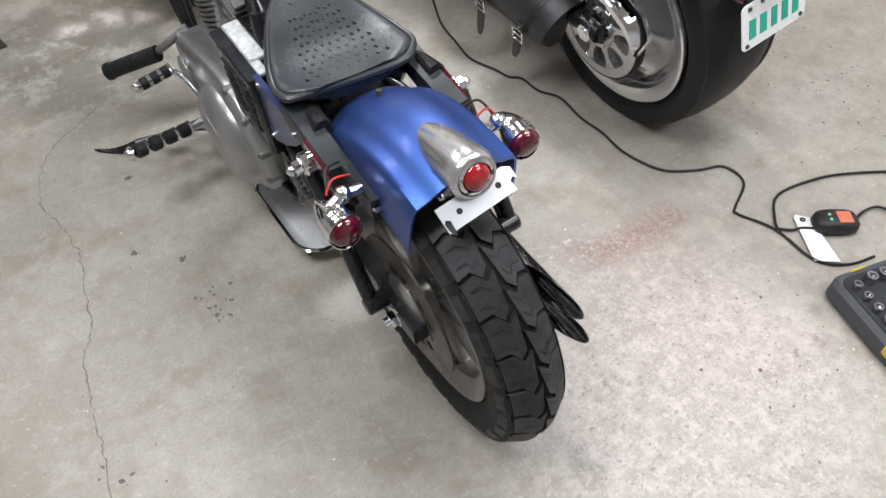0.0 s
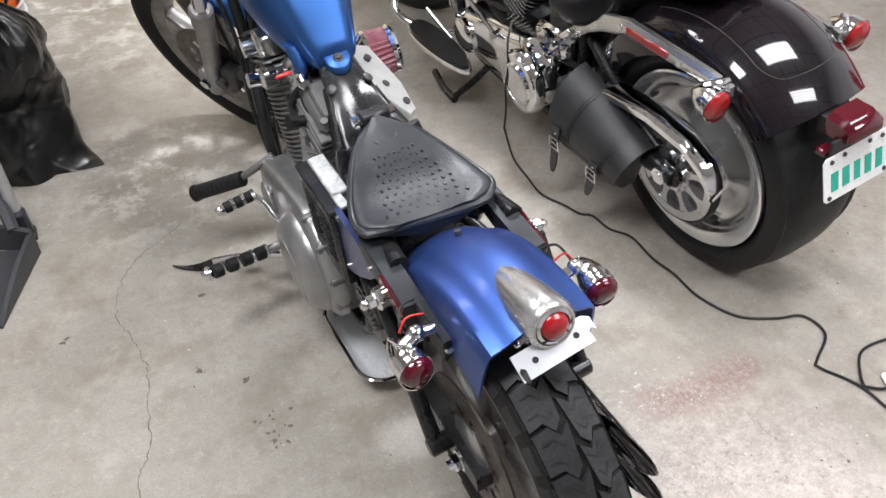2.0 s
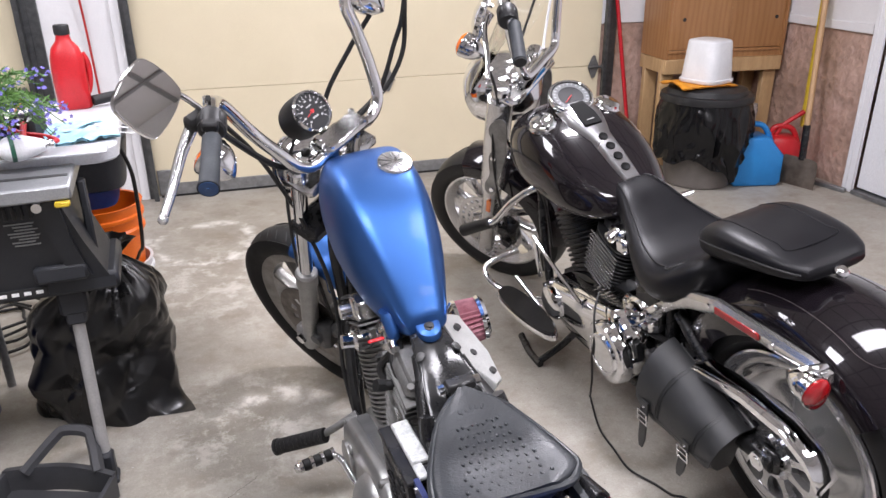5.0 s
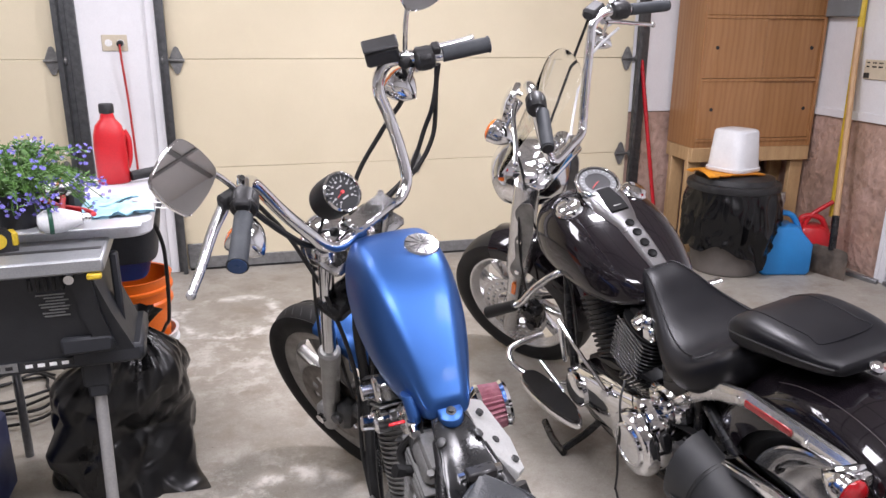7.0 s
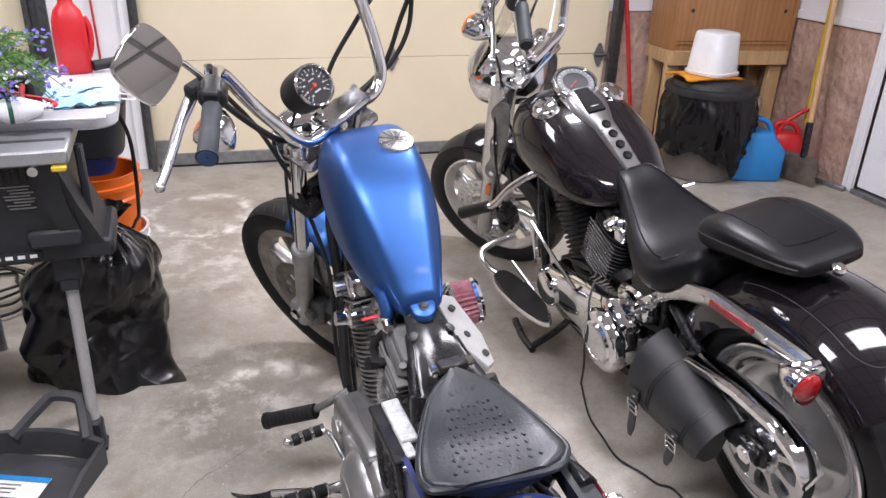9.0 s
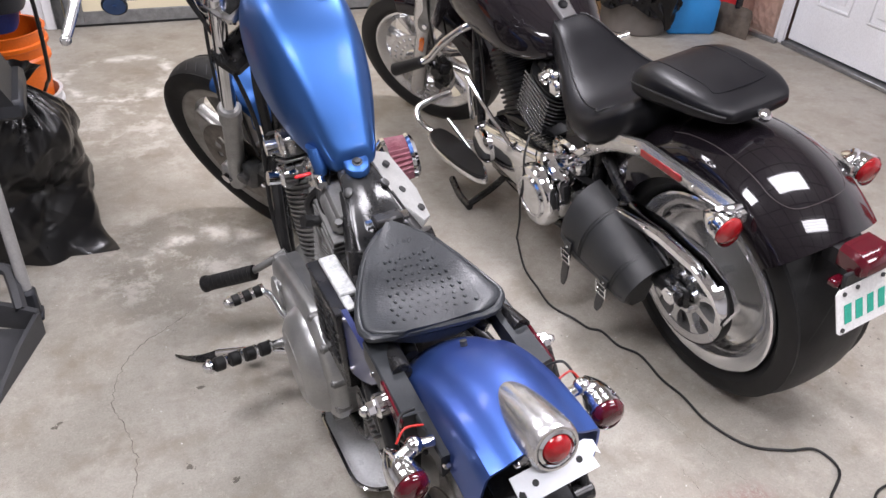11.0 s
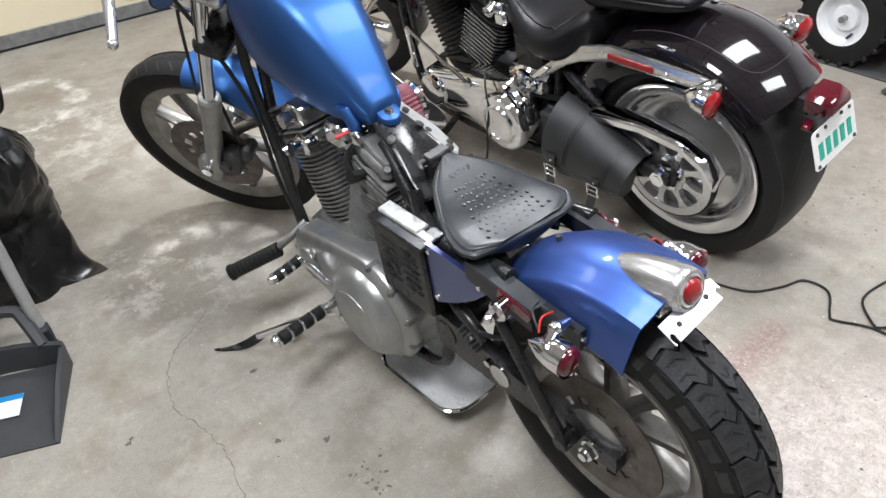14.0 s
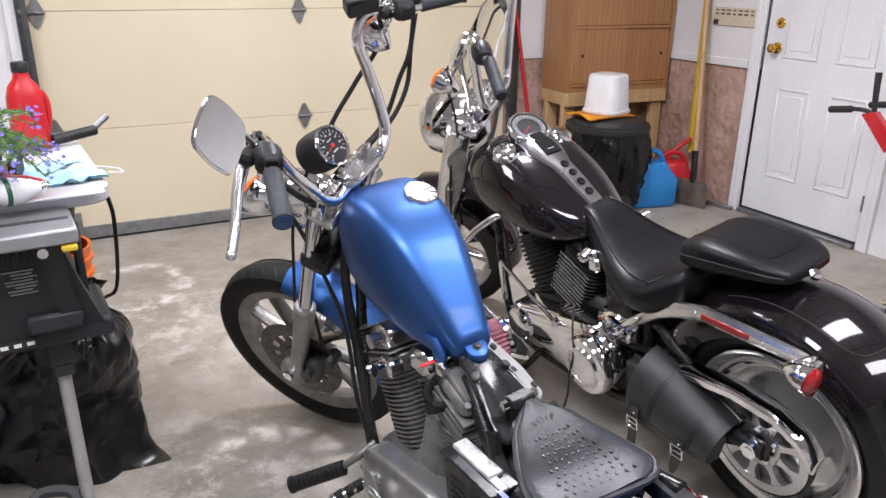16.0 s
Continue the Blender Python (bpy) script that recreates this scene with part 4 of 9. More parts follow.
# plate bracket
pm = Matrix.Translation((-0.0145, -0.0885, 0.643)) @ Matrix.Rotation(radians(7), 4, "Y").inverted() @ Matrix.Rotation(radians(34), 4, "X")
g = Geo(pm)
ol = [(-0.060, -0.019), (-0.057, -0.019), (-0.060, -0.006), (-0.055, 0.0), (-0.049, -0.004), (-0.050, -0.019), (0.052, -0.019), (0.050, -0.004), (0.056, 0.0), (0.061, -0.006), (0.060, 0.013), (0.050, 0.019), (-0.060, 0.019)]
g.loft([[(x, y, z) for x, y in ol] for z in (-0.0015, 0.0015)])
br = part("plate_bracket", g, mat("brushed_white_alloy", (0.66, 0.68, 0.71), (0.58, 0.60, 0.63), 0.3, 0.05, 0.5, 10, 260, 0.05, speck=0.04), b1, "bare aluminium plate bracket", 20)
for x in (-0.032, 0.032):
    part("bolt_hole", Geo(pm).cyl((x, 0.0, 0.0016), (x, 0.0, 0.0021), 0.0045, n=12), INK, br)
part("bracket_bolt", Geo().box((-0.049, -0.052, 0.645), (0.022, 0.024, 0.006), 0.002).cyl((-0.049, -0.058, 0.645), (-0.049, -0.061, 0.654), 0.0065, n=6), POLISHED, b1)

for s, c in ((-1, (-0.177, 0.030, 0.587)), (1, (0.136, 0.016, 0.583))):
    cx, cy, cz = c
    sg = bullet("rear_indicator", b1, (cx + s * 0.005, cy + 0.058, cz + 0.001), (cx - s * 0.004, cy - 0.016, cz - 0.002), 0.0262, CHROME, RED_LENS, lens_label="dark red round lens")
    g = Geo()
    inner = REAR_X + s * 0.108
    g.cyl((cx, cy + 0.022, cz + 0.01), ((cx + inner) / 2, cy + 0.03, cz + 0.016), 0.011, n=12)
    g.ball(((cx + inner) / 2, cy + 0.03, cz + 0.018), 0.014, n=12, k=8)
    g.cyl(((cx + inner) / 2, cy + 0.03, cz + 0.018), (inner, cy + 0.03, cz + 0.012), 0.009, n=12)
    part("stalk", g, CHROME, sg)
    hose("wire", sg, [(cx - s * 0.01, cy + 0.05, cz + 0.01), ((cx + inner) / 2, cy + 0.06, cz + 0.022), (inner, cy + 0.062, cz + 0.012)], 0.0018, RED_WIRE)
    hose("wire", sg, [(cx - s * 0.012, cy + 0.05, cz + 0.008), ((cx + inner) / 2, cy + 0.08, cz + 0.024), (inner, cy + 0.095, cz + 0.012)], 0.0022, CABLE_BLACK)

# seat: reptile-print solo saddle
def seat_half(t):
    """Half the saddle's width from nose (0) to rear edge (1)."""
    return (0.116 * math.sin(min(1, t * 0.98 + 0.14) * math.pi / 2) ** 0.95 + 0.004) * min(1, (t + 0.008) / 0.17) ** 0.5 * (1 - max(0, (t - 0.80) / 0.20) ** 2.4 * 0.42)


def seat_mid(t):
    """Height of the saddle's middle line."""
    return 0.668 - 0.058 * math.sin(min(1, t * 1.3) * math.pi / 2) + 0.006 * t * t


SEAT_Y0, SEAT_LEN, SEAT_X = 0.462, 0.224, -0.012
g = Geo()
rings = []
for i in range(23):
    t = i / 22
    w, zc = seat_half(t), seat_mid(t)
    ring = []
    for j in range(28):
        a = 2 * math.pi * j / 28
        cx, sz = math.cos(a), math.sin(a)
        x = w * math.copysign(abs(cx) ** 0.8, cx)
        u = x / w
        z = zc + (0.020 if sz > 0 else 0.016) * math.copysign(abs(sz) ** 0.7, sz) + (0.012 if sz > 0 else 0.0096) * u * u
        ring.append((x + SEAT_X - 0.006 * t, SEAT_Y0 - SEAT_LEN * t - 0.10 * (x + 0.02) * t * t, z))
    rings.append(ring)
g.loft(rings)
seat = part("seat", g, CROC, b1, "black reptile-print leather solo seat", 60)
g = Geo()
rim_pts = [r[0] for r in rings] + [r[14] for r in reversed(rings)]
g.tube([(x * 1.0, y, z) for x, y, z in rim_pts[::2]] + [rim_pts[0]], 0.0072, 8, 4)
part("piping", g, CROC, seat)


def on_seat(x, t):
    w = seat_half(t)
    return (x + SEAT_X - 0.006 * t, SEAT_Y0 - SEAT_LEN * t - 0.10 * (x + 0.02) * t * t, seat_mid(t) + 0.0195 + 0.012 * (x / w) ** 2)


# rows of little bosses fanning over the saddle, and leaf-shaped scales at its nose
for row in range(9):
    t = 0.30 + 0.072 * row
    for col in range(-4, 5):
        x = (col + 0.5 * (row % 2)) * 0.0125 * (0.72 + 0.085 * row)
        if abs(x) > seat_half(t) * 0.62:
            continue
        p = on_seat(x, t + 0.012 * math.sin(col * 2.3))
        part("boss", Geo().ball((p[0], p[1], p[2] - 0.0014), 0.0032, 0.0046, 0.0032, 8, 5), CROC, seat)
for k in range(-2, 3):
    p = on_seat(0.011 * k, 0.14 + 0.012 * abs(k))
    g = Geo(Matrix.Translation((p[0], p[1], p[2] - 0.003)) @ Matrix.Rotation(radians(-16 * k), 4, "Z") @ Matrix.Rotation(radians(14), 4, "X"))
    g.ball((0, 0, 0), 0.0048, 0.011, 0.0034, 12, 7)
    part("nose_scale", g, CROC, seat)
for s in (-1, 1):
    g = Geo()
    g.tube([(s * 0.06 - 0.008, 0.30, 0.602), (s * 0.06 - 0.008, 0.28, 0.585), (s * 0.07, 0.25, 0.575)], 0.012, 10)
    part("seat_spring", g, BLACK_SATIN, b1)

# frame
g = Geo()
g.tube([(-0.008, 1.12, 0.86), (-0.006, 0.9, 0.78), (-0.004, 0.70, 0.672), (-0.004, 0.54, 0.585)], 0.025, 14)
for s in (-1, 1):
    g.tube([(s * 0.03, 0.64, 0.655), (s * 0.070, 0.51, 0.585), (s * 0.093, 0.40, 0.555), (s * 0.1, 0.28, 0.585), (s * 0.106, 0.2, 0.597)], 0.016, 12)
    g.tube([(s * 0.07, 0.50, 0.62), (s * 0.105, 0.44, 0.45), (s * 0.11, 0.42, 0.30), (s * 0.11, 0.5, 0.15), (s * 0.11, 0.9, 0.135), (s * 0.09, 1.06, 0.3), (s * 0.03, 1.11, 0.78)], 0.014, 12)
    g.tube([(s * 0.11, 0.40, 0.44), (s * 0.125, 0.32, 0.43), (s * 0.128, 0.27, 0.40)], 0.013, 10)
g.cyl((-0.02, 1.105, 0.925), (-0.02, 1.17, 0.81), 0.034, n=18)
part("frame", g, BLACK_SATIN, b1, "black tubular frame")
CASTING = mat("gloss_black_casting", (0.016, 0.0165, 0.0175), (0.026, 0.0265, 0.0275), 0.19, 0.05, 0.0, 9, 180, 0.05, spec=0.6)
g = Geo()
rings = []
for y, z, w, h, dip in glide(((0.690, 0.702, 0.022, 0.010, 0.0), (0.660, 0.693, 0.034, 0.016, 0.003), (0.623, 0.678, 0.042, 0.022, 0.012), (0.580, 0.661, 0.046, 0.024, 0.028), (0.535, 0.632, 0.055, 0.022, 0.036), (0.485, 0.604, 0.064, 0.018, 0.034))):
    ring = []
    for k in range(28):
        a = 2 * math.pi * k / 28
        u, v = math.copysign(abs(math.cos(a)) ** 0.8, math.cos(a)), math.copysign(abs(math.sin(a)) ** 0.8, math.sin(a))
        ring.append((-0.004 + w * u, y, z + h * v - (dip * (1 - u * u) if v > 0 else 0)))
    rings.append(ring)
g.loft(rings)
cast = part("backbone_casting", g, CASTING, b1, "glossy black frame casting behind the tank", 60)
g = Geo()
g.box((0.002, 0.508, 0.660), (0.056, 0.03, 0.022), 0.004)
g.box((0.002, 0.522, 0.637), (0.05, 0.012, 0.05), 0.003)
part("seat_bracket", g, BLACK_SATIN, cast)
for x in (-0.028, 0.030):
    part("bracket_bolt", Geo().cyl((x, 0.510, 0.659), (x + math.copysign(0.012, x), 0.510, 0.659), 0.009, n=6), CHROME, cast)
for s in (-1, 1):
    part("frame_lug", Geo().lathe([(0.010, 0), (0.010, 0.004), (0.006, 0.006), (0.0, 0.0062)], 14, along((s * 0.036 - 0.004, 0.593, 0.684), (s * 0.5, -0.3, 0.8))), DARK_METAL, cast)

# fuel tank: a flat top plane, firm shoulders, sides drawn in below
TANK = ((0.652, 0.700, 0.728, 0.030, 0.034), (0.656, 0.694, 0.738, 0.038, 0.043), (0.672, 0.686, 0.758, 0.044, 0.051), (0.700, 0.678, 0.796, 0.051, 0.061), (0.75, 0.676, 0.855, 0.064, 0.080), (0.81, 0.682, 0.912, 0.079, 0.098), (0.88, 0.692, 0.950, 0.088, 0.109), (0.95, 0.702, 0.966, 0.092, 0.114), (1.00, 0.715, 0.970, 0.092, 0.114), (1.035, 0.735, 0.966, 0.090, 0.111), (1.055, 0.76, 0.955, 0.083, 0.105), (1.068, 0.80, 0.93, 0.064, 0.087))
g = Geo()
rings = []
for y, zb, zt, wt, wm in glide(TANK):
    h = zt - zb
    half = [(wt * 0.5, zt + 0.004), (wt * 0.88, zt - 0.001), (wt * 1.06, zt - 0.024), (wm * 0.99, zt - 0.30 * h), (wm * 1.02, zt - 0.55 * h), (wm * 0.9, zb + 0.1 * h), (wm * 0.55, zb)]
    ctrl = half + [(-x, z) for x, z in reversed(half)]
    rings.append([(-0.003 + 0.013 * (y - 0.62) / 0.45 + x, y, z) for x, z in smooth_ring(ctrl, 3)])
g.loft(rings)
tank = part("fuel_tank", g, BLUE, b1, "satin metallic blue fuel tank", 70)
g = Geo()
g.loft([[(-0.002 + w * math.cos(a), 0.646 + l * math.sin(a), z + 0.4 * l * math.sin(a)) for a in [2 * math.pi * k / 18 for k in range(18)]] for w, l, z in ((0.025, 0.026, 0.702), (0.025, 0.026, 0.714), (0.023, 0.024, 0.716))])
part("tank_tab", g, BLUE, tank)
part("tank_bolt", Geo().lathe([(0.014, 0), (0.014, 0.003), (0.009, 0.004), (0.009, 0.01), (0.004, 0.011)], 12, along((-0.001, 0.643, 0.714), (0, -0.38, 0.92)) @ Matrix.Scale(0.75, 4)), DARK_METAL, tank)
part("petcock_spigot", Geo().loft([[(-0.064 + r * math.cos(a), 0.683 + dy + r * math.sin(a), z) for a in [2 * math.pi * k / 16 for k in range(16)]] for z, dy, r in ((0.735, 0.03, 0.016), (0.705, 0.006, 0.0145), (0.690, 0.0, 0.0125), (0.686, -0.001, 0.010))]), BLUE, tank)
cap_n = Vector((0.12, -0.36, 0.925)).normalized()
capm = along((0.050, 0.917, 0.953), cap_n) @ Matrix.Scale(0.84, 4)
g = Geo(capm)
g.lathe([(0.044, -0.008), (0.046, 0.004), (0.046, 0.016), (0.043, 0.021), (0.0, 0.0225)], 36)
fc = part("fuel_cap", g, POLISHED, tank, "round machined fuel cap")
g = Geo(capm)
for k in range(10):
    a = 2 * math.pi * k / 10
    g.box((0.026, 0, 0.0222), (0.036, 0.0015, 0.0016), 0, Matrix.Rotation(a, 4, "Z"))
tagged(part("cap_groove", g, DARK_METAL, fc), kind="stuff")
# petcock
pc = part("petcock", Geo().cyl((-0.070, 0.681, 0.692), (-0.070, 0.679, 0.655), 0.011, n=12).cyl((-0.070, 0.679, 0.682), (-0.072, 0.655, 0.677), 0.010, n=10), POLISHED, b1, "plated fuel tap")
part("tap_lever", Geo().box((-0.102, 0.676, 0.698), (0.034, 0.009, 0.006), 0.0025), RED_PLASTIC, pc, "red lever")
hose("fuel_hose", b1, [(-0.071, 0.680, 0.660), (-0.098, 0.690, 0.628), (-0.097, 0.680, 0.603), (-0.082, 0.655, 0.592), (-0.062, 0.642, 0.602), (-0.045, 0.640, 0.615)], 0.0085)
hose("fuel_hose", b1, [(-0.058, 0.70, 0.69), (-0.076, 0.675, 0.655), (-0.078, 0.650, 0.625), (-0.066, 0.620, 0.605), (-0.055, 0.585, 0.60), (-0.045, 0.55, 0.60)], 0.007)
hose("breather_hose", b1, [(-0.048, 0.71, 0.69), (-0.060, 0.665, 0.660), (-0.062, 0.625, 0.632), (-0.058, 0.58, 0.605), (-0.06, 0.52, 0.58)], 0.006)

# engine
eng = tagged(new("engine"), "air-cooled V-twin engine in dull aluminium")
eng.parent = b1


def fin_cylinder(base, top, r, fins, parent, material, head_material, squash=0.92):
    base, top = Vector(base), Vector(top)
    ax = along(base, top - base)
    L = (top - base).length
    g = Geo(ax)
    oval = [(math.copysign(abs(math.cos(a)) ** 0.7, math.cos(a)), squash * math.copysign(abs(math.sin(a)) ** 0.7, math.sin(a))) for a in [2 * math.pi * i / 28 for i in range(28)]]
    rings = []
    for k in range(fins):
        z, step = L * k / fins, L / fins
        for f, q in ((0.0, 0.88), (0.34, 0.88), (0.4, 1.0), (0.8, 1.0), (0.86, 0.88)):
            rings.append([(x * r * q, y * r * q, z + f * step) for x, y in oval])
    g.loft(rings)
    cyl = part("cylinder", g, material, parent, "finned cylinder")
    return ax, L, cyl


for y0, y1, nm in ((0.745, 0.665, "rear"), (0.84, 0.925, "front")):
    ax, L, cyl = fin_cylinder((-0.02, y0, 0.37), (-0.02, y1, 0.565), 0.078, 19, eng, DULL_ALLOY, DULL_ALLOY)
    g = Geo(ax)
    g.box((0, 0, L + 0.012), (0.145, 0.15, 0.03), 0.008)
    for k in range(3):
        g.box((0, 0, L + 0.034 + 0.012 * k), (0.152 - 0.006 * k, 0.158 - 0.006 * k, 0.006), 0.002)
    part("cylinder_head", g, DULL_ALLOY, cyl)
    g = Geo(ax)
    g.box((0, 0, L + 0.072), (0.125, 0.12, 0.03), 0.012)
    g.box((0, 0, L + 0.088), (0.10, 0.09, 0.014), 0.006)
    for sx in (-1, 1):
        for sy in (-1, 1):
            g.cyl((sx * 0.05, sy * 0.048, L + 0.084), (sx * 0.05, sy * 0.048, L + 0.094), 0.008, n=6)
    part("rocker_box", g, DULL_ALLOY, cyl)
    g = Geo(ax)
    g.cyl((-0.06, 0.0, L + 0.04), (-0.1, 0.0, L + 0.055), 0.011, n=12)
    g.cyl((-0.09, 0.0, L + 0.05), (-0.105, 0.0, L + 0.058), 0.014, n=6)
    part("spark_plug_cap", g, RUBBER2 if nm == "rear" else CHROME, cyl)
g = Geo()
rings = []
for x, k in ((-0.098, 0.9), (-0.09, 0.97), (-0.07, 1.0), (0.08, 1.0), (0.10, 0.92)):
    rings.append([(x, 0.73 + k * dy, 0.27 + k * dz) for dy, dz in ((-0.2, -0.1), (-0.08, -0.14), (0.14, -0.14), (0.26, -0.06), (0.26, 0.05), (0.18, 0.12), (-0.02, 0.135), (-0.16, 0.12), (-0.2, 0.05))])
g.loft(rings)
part("crankcase", g, ALLOY, eng)
# primary cover: a long drop shape
def drop_outline(k=0.0, n=44):
    (ya, za, ra), (yb, zb, rb) = (0.640, 0.262, 0.143 - k), (0.895, 0.264, 0.093 - k)
    out = []
    for i in range(n):
        a = 2 * math.pi * i / n
        d = (math.cos(a), math.sin(a))
        pa = (ya + ra * d[0], za + ra * d[1])
        pb = (yb + rb * d[0], zb + rb * d[1])
        out.append(pb if pb[0] * d[0] + pb[1] * d[1] > pa[0] * d[0] + pa[1] * d[1] else pa)
    return out


g = Geo()
g.loft([[(x, y, z) for y, z in drop_outline(k)] for x, k in ((-0.085, 0.004), (-0.128, 0.003), (-0.130, 0.0), (-0.146, 0.0), (-0.152, 0.003), (-0.158, 0.011), (-0.1625, 0.022), (-0.165, 0.038), (-0.166, 0.06))])
prim = part("primary_cover", g, ALLOY, eng, "dull grey cast primary cover", 30)
g = Geo()
g.lathe([(0.124, 0.0), (0.122, 0.012), (0.116, 0.025), (0.106, 0.037), (0.096, 0.044), (0.087, 0.0485), (0.0815, 0.0505), (0.0805, 0.0485), (0.0785, 0.0485), (0.0775, 0.0512), (0.06, 0.0535), (0.03, 0.0548), (0.0, 0.055)], 64, Matrix.Translation((-0.154, 0.647, 0.257)) @ Matrix.Rotation(radians(-90), 4, "Y"))
part("derby_cover", g, ALLOY, prim)
ol = drop_outline(0.008, 22)
for y, z in ol[::2]:
    g = Geo()
    g.cyl((-0.125, y, z), (-0.157, y, z), 0.0105, n=12, bev=0.002)
    g.cyl((-0.157, y, z), (-0.160, y, z), 0.006, n=6)
    part("cover_screw", g, DULL_ALLOY, prim)
g = Geo()
g.lathe([(0.045, 0), (0.045, 0.012), (0.03, 0.018), (0.0, 0.019)], 24, Matrix.Translation((-0.162, 0.893, 0.266)) @ Matrix.Rotation(radians(-90), 4, "Y"))
g.cyl((-0.150, 0.86, 0.315), (-0.172, 0.86, 0.315), 0.013, n=16, bev=0.003)
g.cyl((-0.155, 0.80, 0.25), (-0.174, 0.80, 0.25), 0.018, n=20, bev=0.004)
part("inspection_cap", g, ALLOY, prim)
for y in (0.675, 0.735, 0.795, 0.855):
    part("pushrod_tube", Geo().cyl((0.075, y, 0.37), (0.068, y + (y - 0.765) * 0.9, 0.60), 0.009, n=10), CHROME, eng)
# coil bellows, caps, clutter between cylinders
for y in (0.70, 0.985):
    g = Geo()
    g.lathe([(0.010 + 0.007 * (k % 2), 0.005 * k) for k in range(15)], 14, along((-0.085, y, 0.57), (0, 0.35, 1)))
    part("rubber_boot", g, RUBBER2, eng, "ribbed black rubber boot")
g = Geo()
g.box((-0.06, 0.90, 0.655), (0.07, 0.06, 0.05), 0.006)
g.cyl((-0.10, 0.90, 0.655), (-0.125, 0.90, 0.655), 0.018, n=12)
g.box((-0.03, 0.78, 0.63), (0.08, 0.09, 0.06), 0.012)
part("carburettor", g, POLISHED, eng)
g = Geo()
g.box((-0.095, 0.86, 0.60), (0.04, 0.05, 0.04), 0.006)
g.cyl((-0.115, 0.86, 0.60), (-0.14, 0.86, 0.605), 0.016, n=14)
g.cyl((-0.1, 0.92, 0.575), (-0.13, 0.925, 0.57), 0.012, n=12)
part("ignition_switch", g, CHROME, b1, "chrome ignition switch")
# air cleaner on the off side
g = Geo()
m = along((0.115, 0.80, 0.60), (1, -0.15, 0.1))
g.m = m
g.loft([[(r * (1 - 0.13 * (k % 2)) * math.cos(math.pi * k / 28), r * (1 - 0.13 * (k % 2)) * math.sin(math.pi * k / 28), z) for k in range(56)] for r, z in ((0.054, 0.0), (0.049, 0.052))])
ac = part("air_filter", g, FILTER_RED, b1, "red pleated cone air filter", 12)
g = Geo()
m = along((0.115, 0.80, 0.60), (1, -0.15, 0.1))
g.lathe([(0.0, 0.048), (0.05, 0.048), (0.053, 0.056), (0.045, 0.064), (0.0, 0.066)], 30, m)
g.lathe([(0.03, -0.03), (0.056, -0.006), (0.056, 0.003), (0.03, 0.003)], 30, m)
part("filter_cap", g, CHROME, ac)
nrm = Vector((0.5, -0.25, 0.83)).normalized()
ol = [Vector(p) for p in ((0.045, 0.735, 0.688), (0.10, 0.755, 0.655), (0.125, 0.66, 0.605), (0.12, 0.585, 0.582), (0.10, 0.565, 0.588), (0.055, 0.60, 0.635))]
mid = sum(ol, Vector()) / 6
g = Geo()
g.loft([[tuple(mid + (p - mid) * k - nrm * d) for p in ol] for k, d in ((1.0, 0.05), (1.0, 0.004), (0.96, 0.0), (0.9, 0.0))])
rkp = part("rocker_plate", g, mat("pale_cast_cover", (0.72, 0.73, 0.72), (0.6, 0.61, 0.6), 0.36, 0.06, 0.6, 14, 240, 0.1, speck=0.2), b1, "pale alloy rocker cover")
for p in ((0.075, 0.70, 0.657), (0.082, 0.64, 0.625), (0.105, 0.60, 0.598)):
    part("cover_bolt", Geo().cyl(tuple(Vector(p) - nrm * 0.006), tuple(Vector(p) + nrm * 0.006), 0.008, n=10), DARK_METAL, rkp)

# battery box, side plate
g = Geo()
g.box((-0.118, 0.485, 0.475), (0.06, 0.165, 0.185), 0.006)
bb = part("battery_box", g, BLACK_SATIN, b1, "black louvred battery box")
for col in (0, 1):
    for k in range(6):
        lm = Matrix.Translation((-0.1495, 0.45 + 0.068 * col, 0.437 + 0.019 * k)) @ Matrix.Rotation(radians(4), 4, "X")
        part("louvre", Geo().box((0, 0, 0), (0.005, 0.050, 0.005), 0.002, lm), BLACK_SATIN, bb)
g = Geo()
g.box((-0.110, 0.50, 0.576), (0.034, 0.125, 0.014), 0.003)
g.box((-0.118, 0.425, 0.574), (0.018, 0.05, 0.010), 0.002)
part("battery_top", g, mat("scuffed_white_casing", (0.66, 0.67, 0.66), (0.36, 0.38, 0.38), 0.35, 0.1, 0, 60, 200, 0.1, speck=0.4), bb, "scuffed white battery lid")
g = Geo()
g.box((-0.118, 0.485, 0.570), (0.066, 0.172, 0.01), 0.003)
part("lid_frame", g, BLACK_SATIN, bb)
g = Geo()
ol = [(0.398, 0.585), (0.242, 0.577), (0.233, 0.57), (0.236, 0.556), (0.27, 0.520), (0.33, 0.473), (0.392, 0.435), (0.403, 0.438)]
g.loft([[(x, y, z) for y, z in ol] for x in (-0.128, -0.138)])
# The bike's blue, base darkened to stand for the floor mirrored in it.
sp = part("side_plate", g, mat("clearcoat_blue_reflection_tone", (0.030, 0.045, 0.16), (0.036, 0.052, 0.18), 0.32, 0.05, 0.35, 10, 260, 0.03, coat=0.5), b1, "blue triangular side plate")
for y, z in ((0.388, 0.570), (0.252, 0.563), (0.388, 0.452)):
    part("plate_screw", Geo().cyl((-0.138, y, z), (-0.142, y, z), 0.005, n=10), CHROME, sp)
g = Geo()
g.cyl((-0.128, 0.335, 0.40), (-0.135, 0.30, 0.385), 0.006, n=8)
g.lathe([(0.008 + 0.007 * (k % 2), 0.005 * k) for k in range(13)], 14, along((-0.132, 0.335, 0.40), (0, -1, -0.7)))
part("brake_light_spring", g, DARK_METAL, b1)
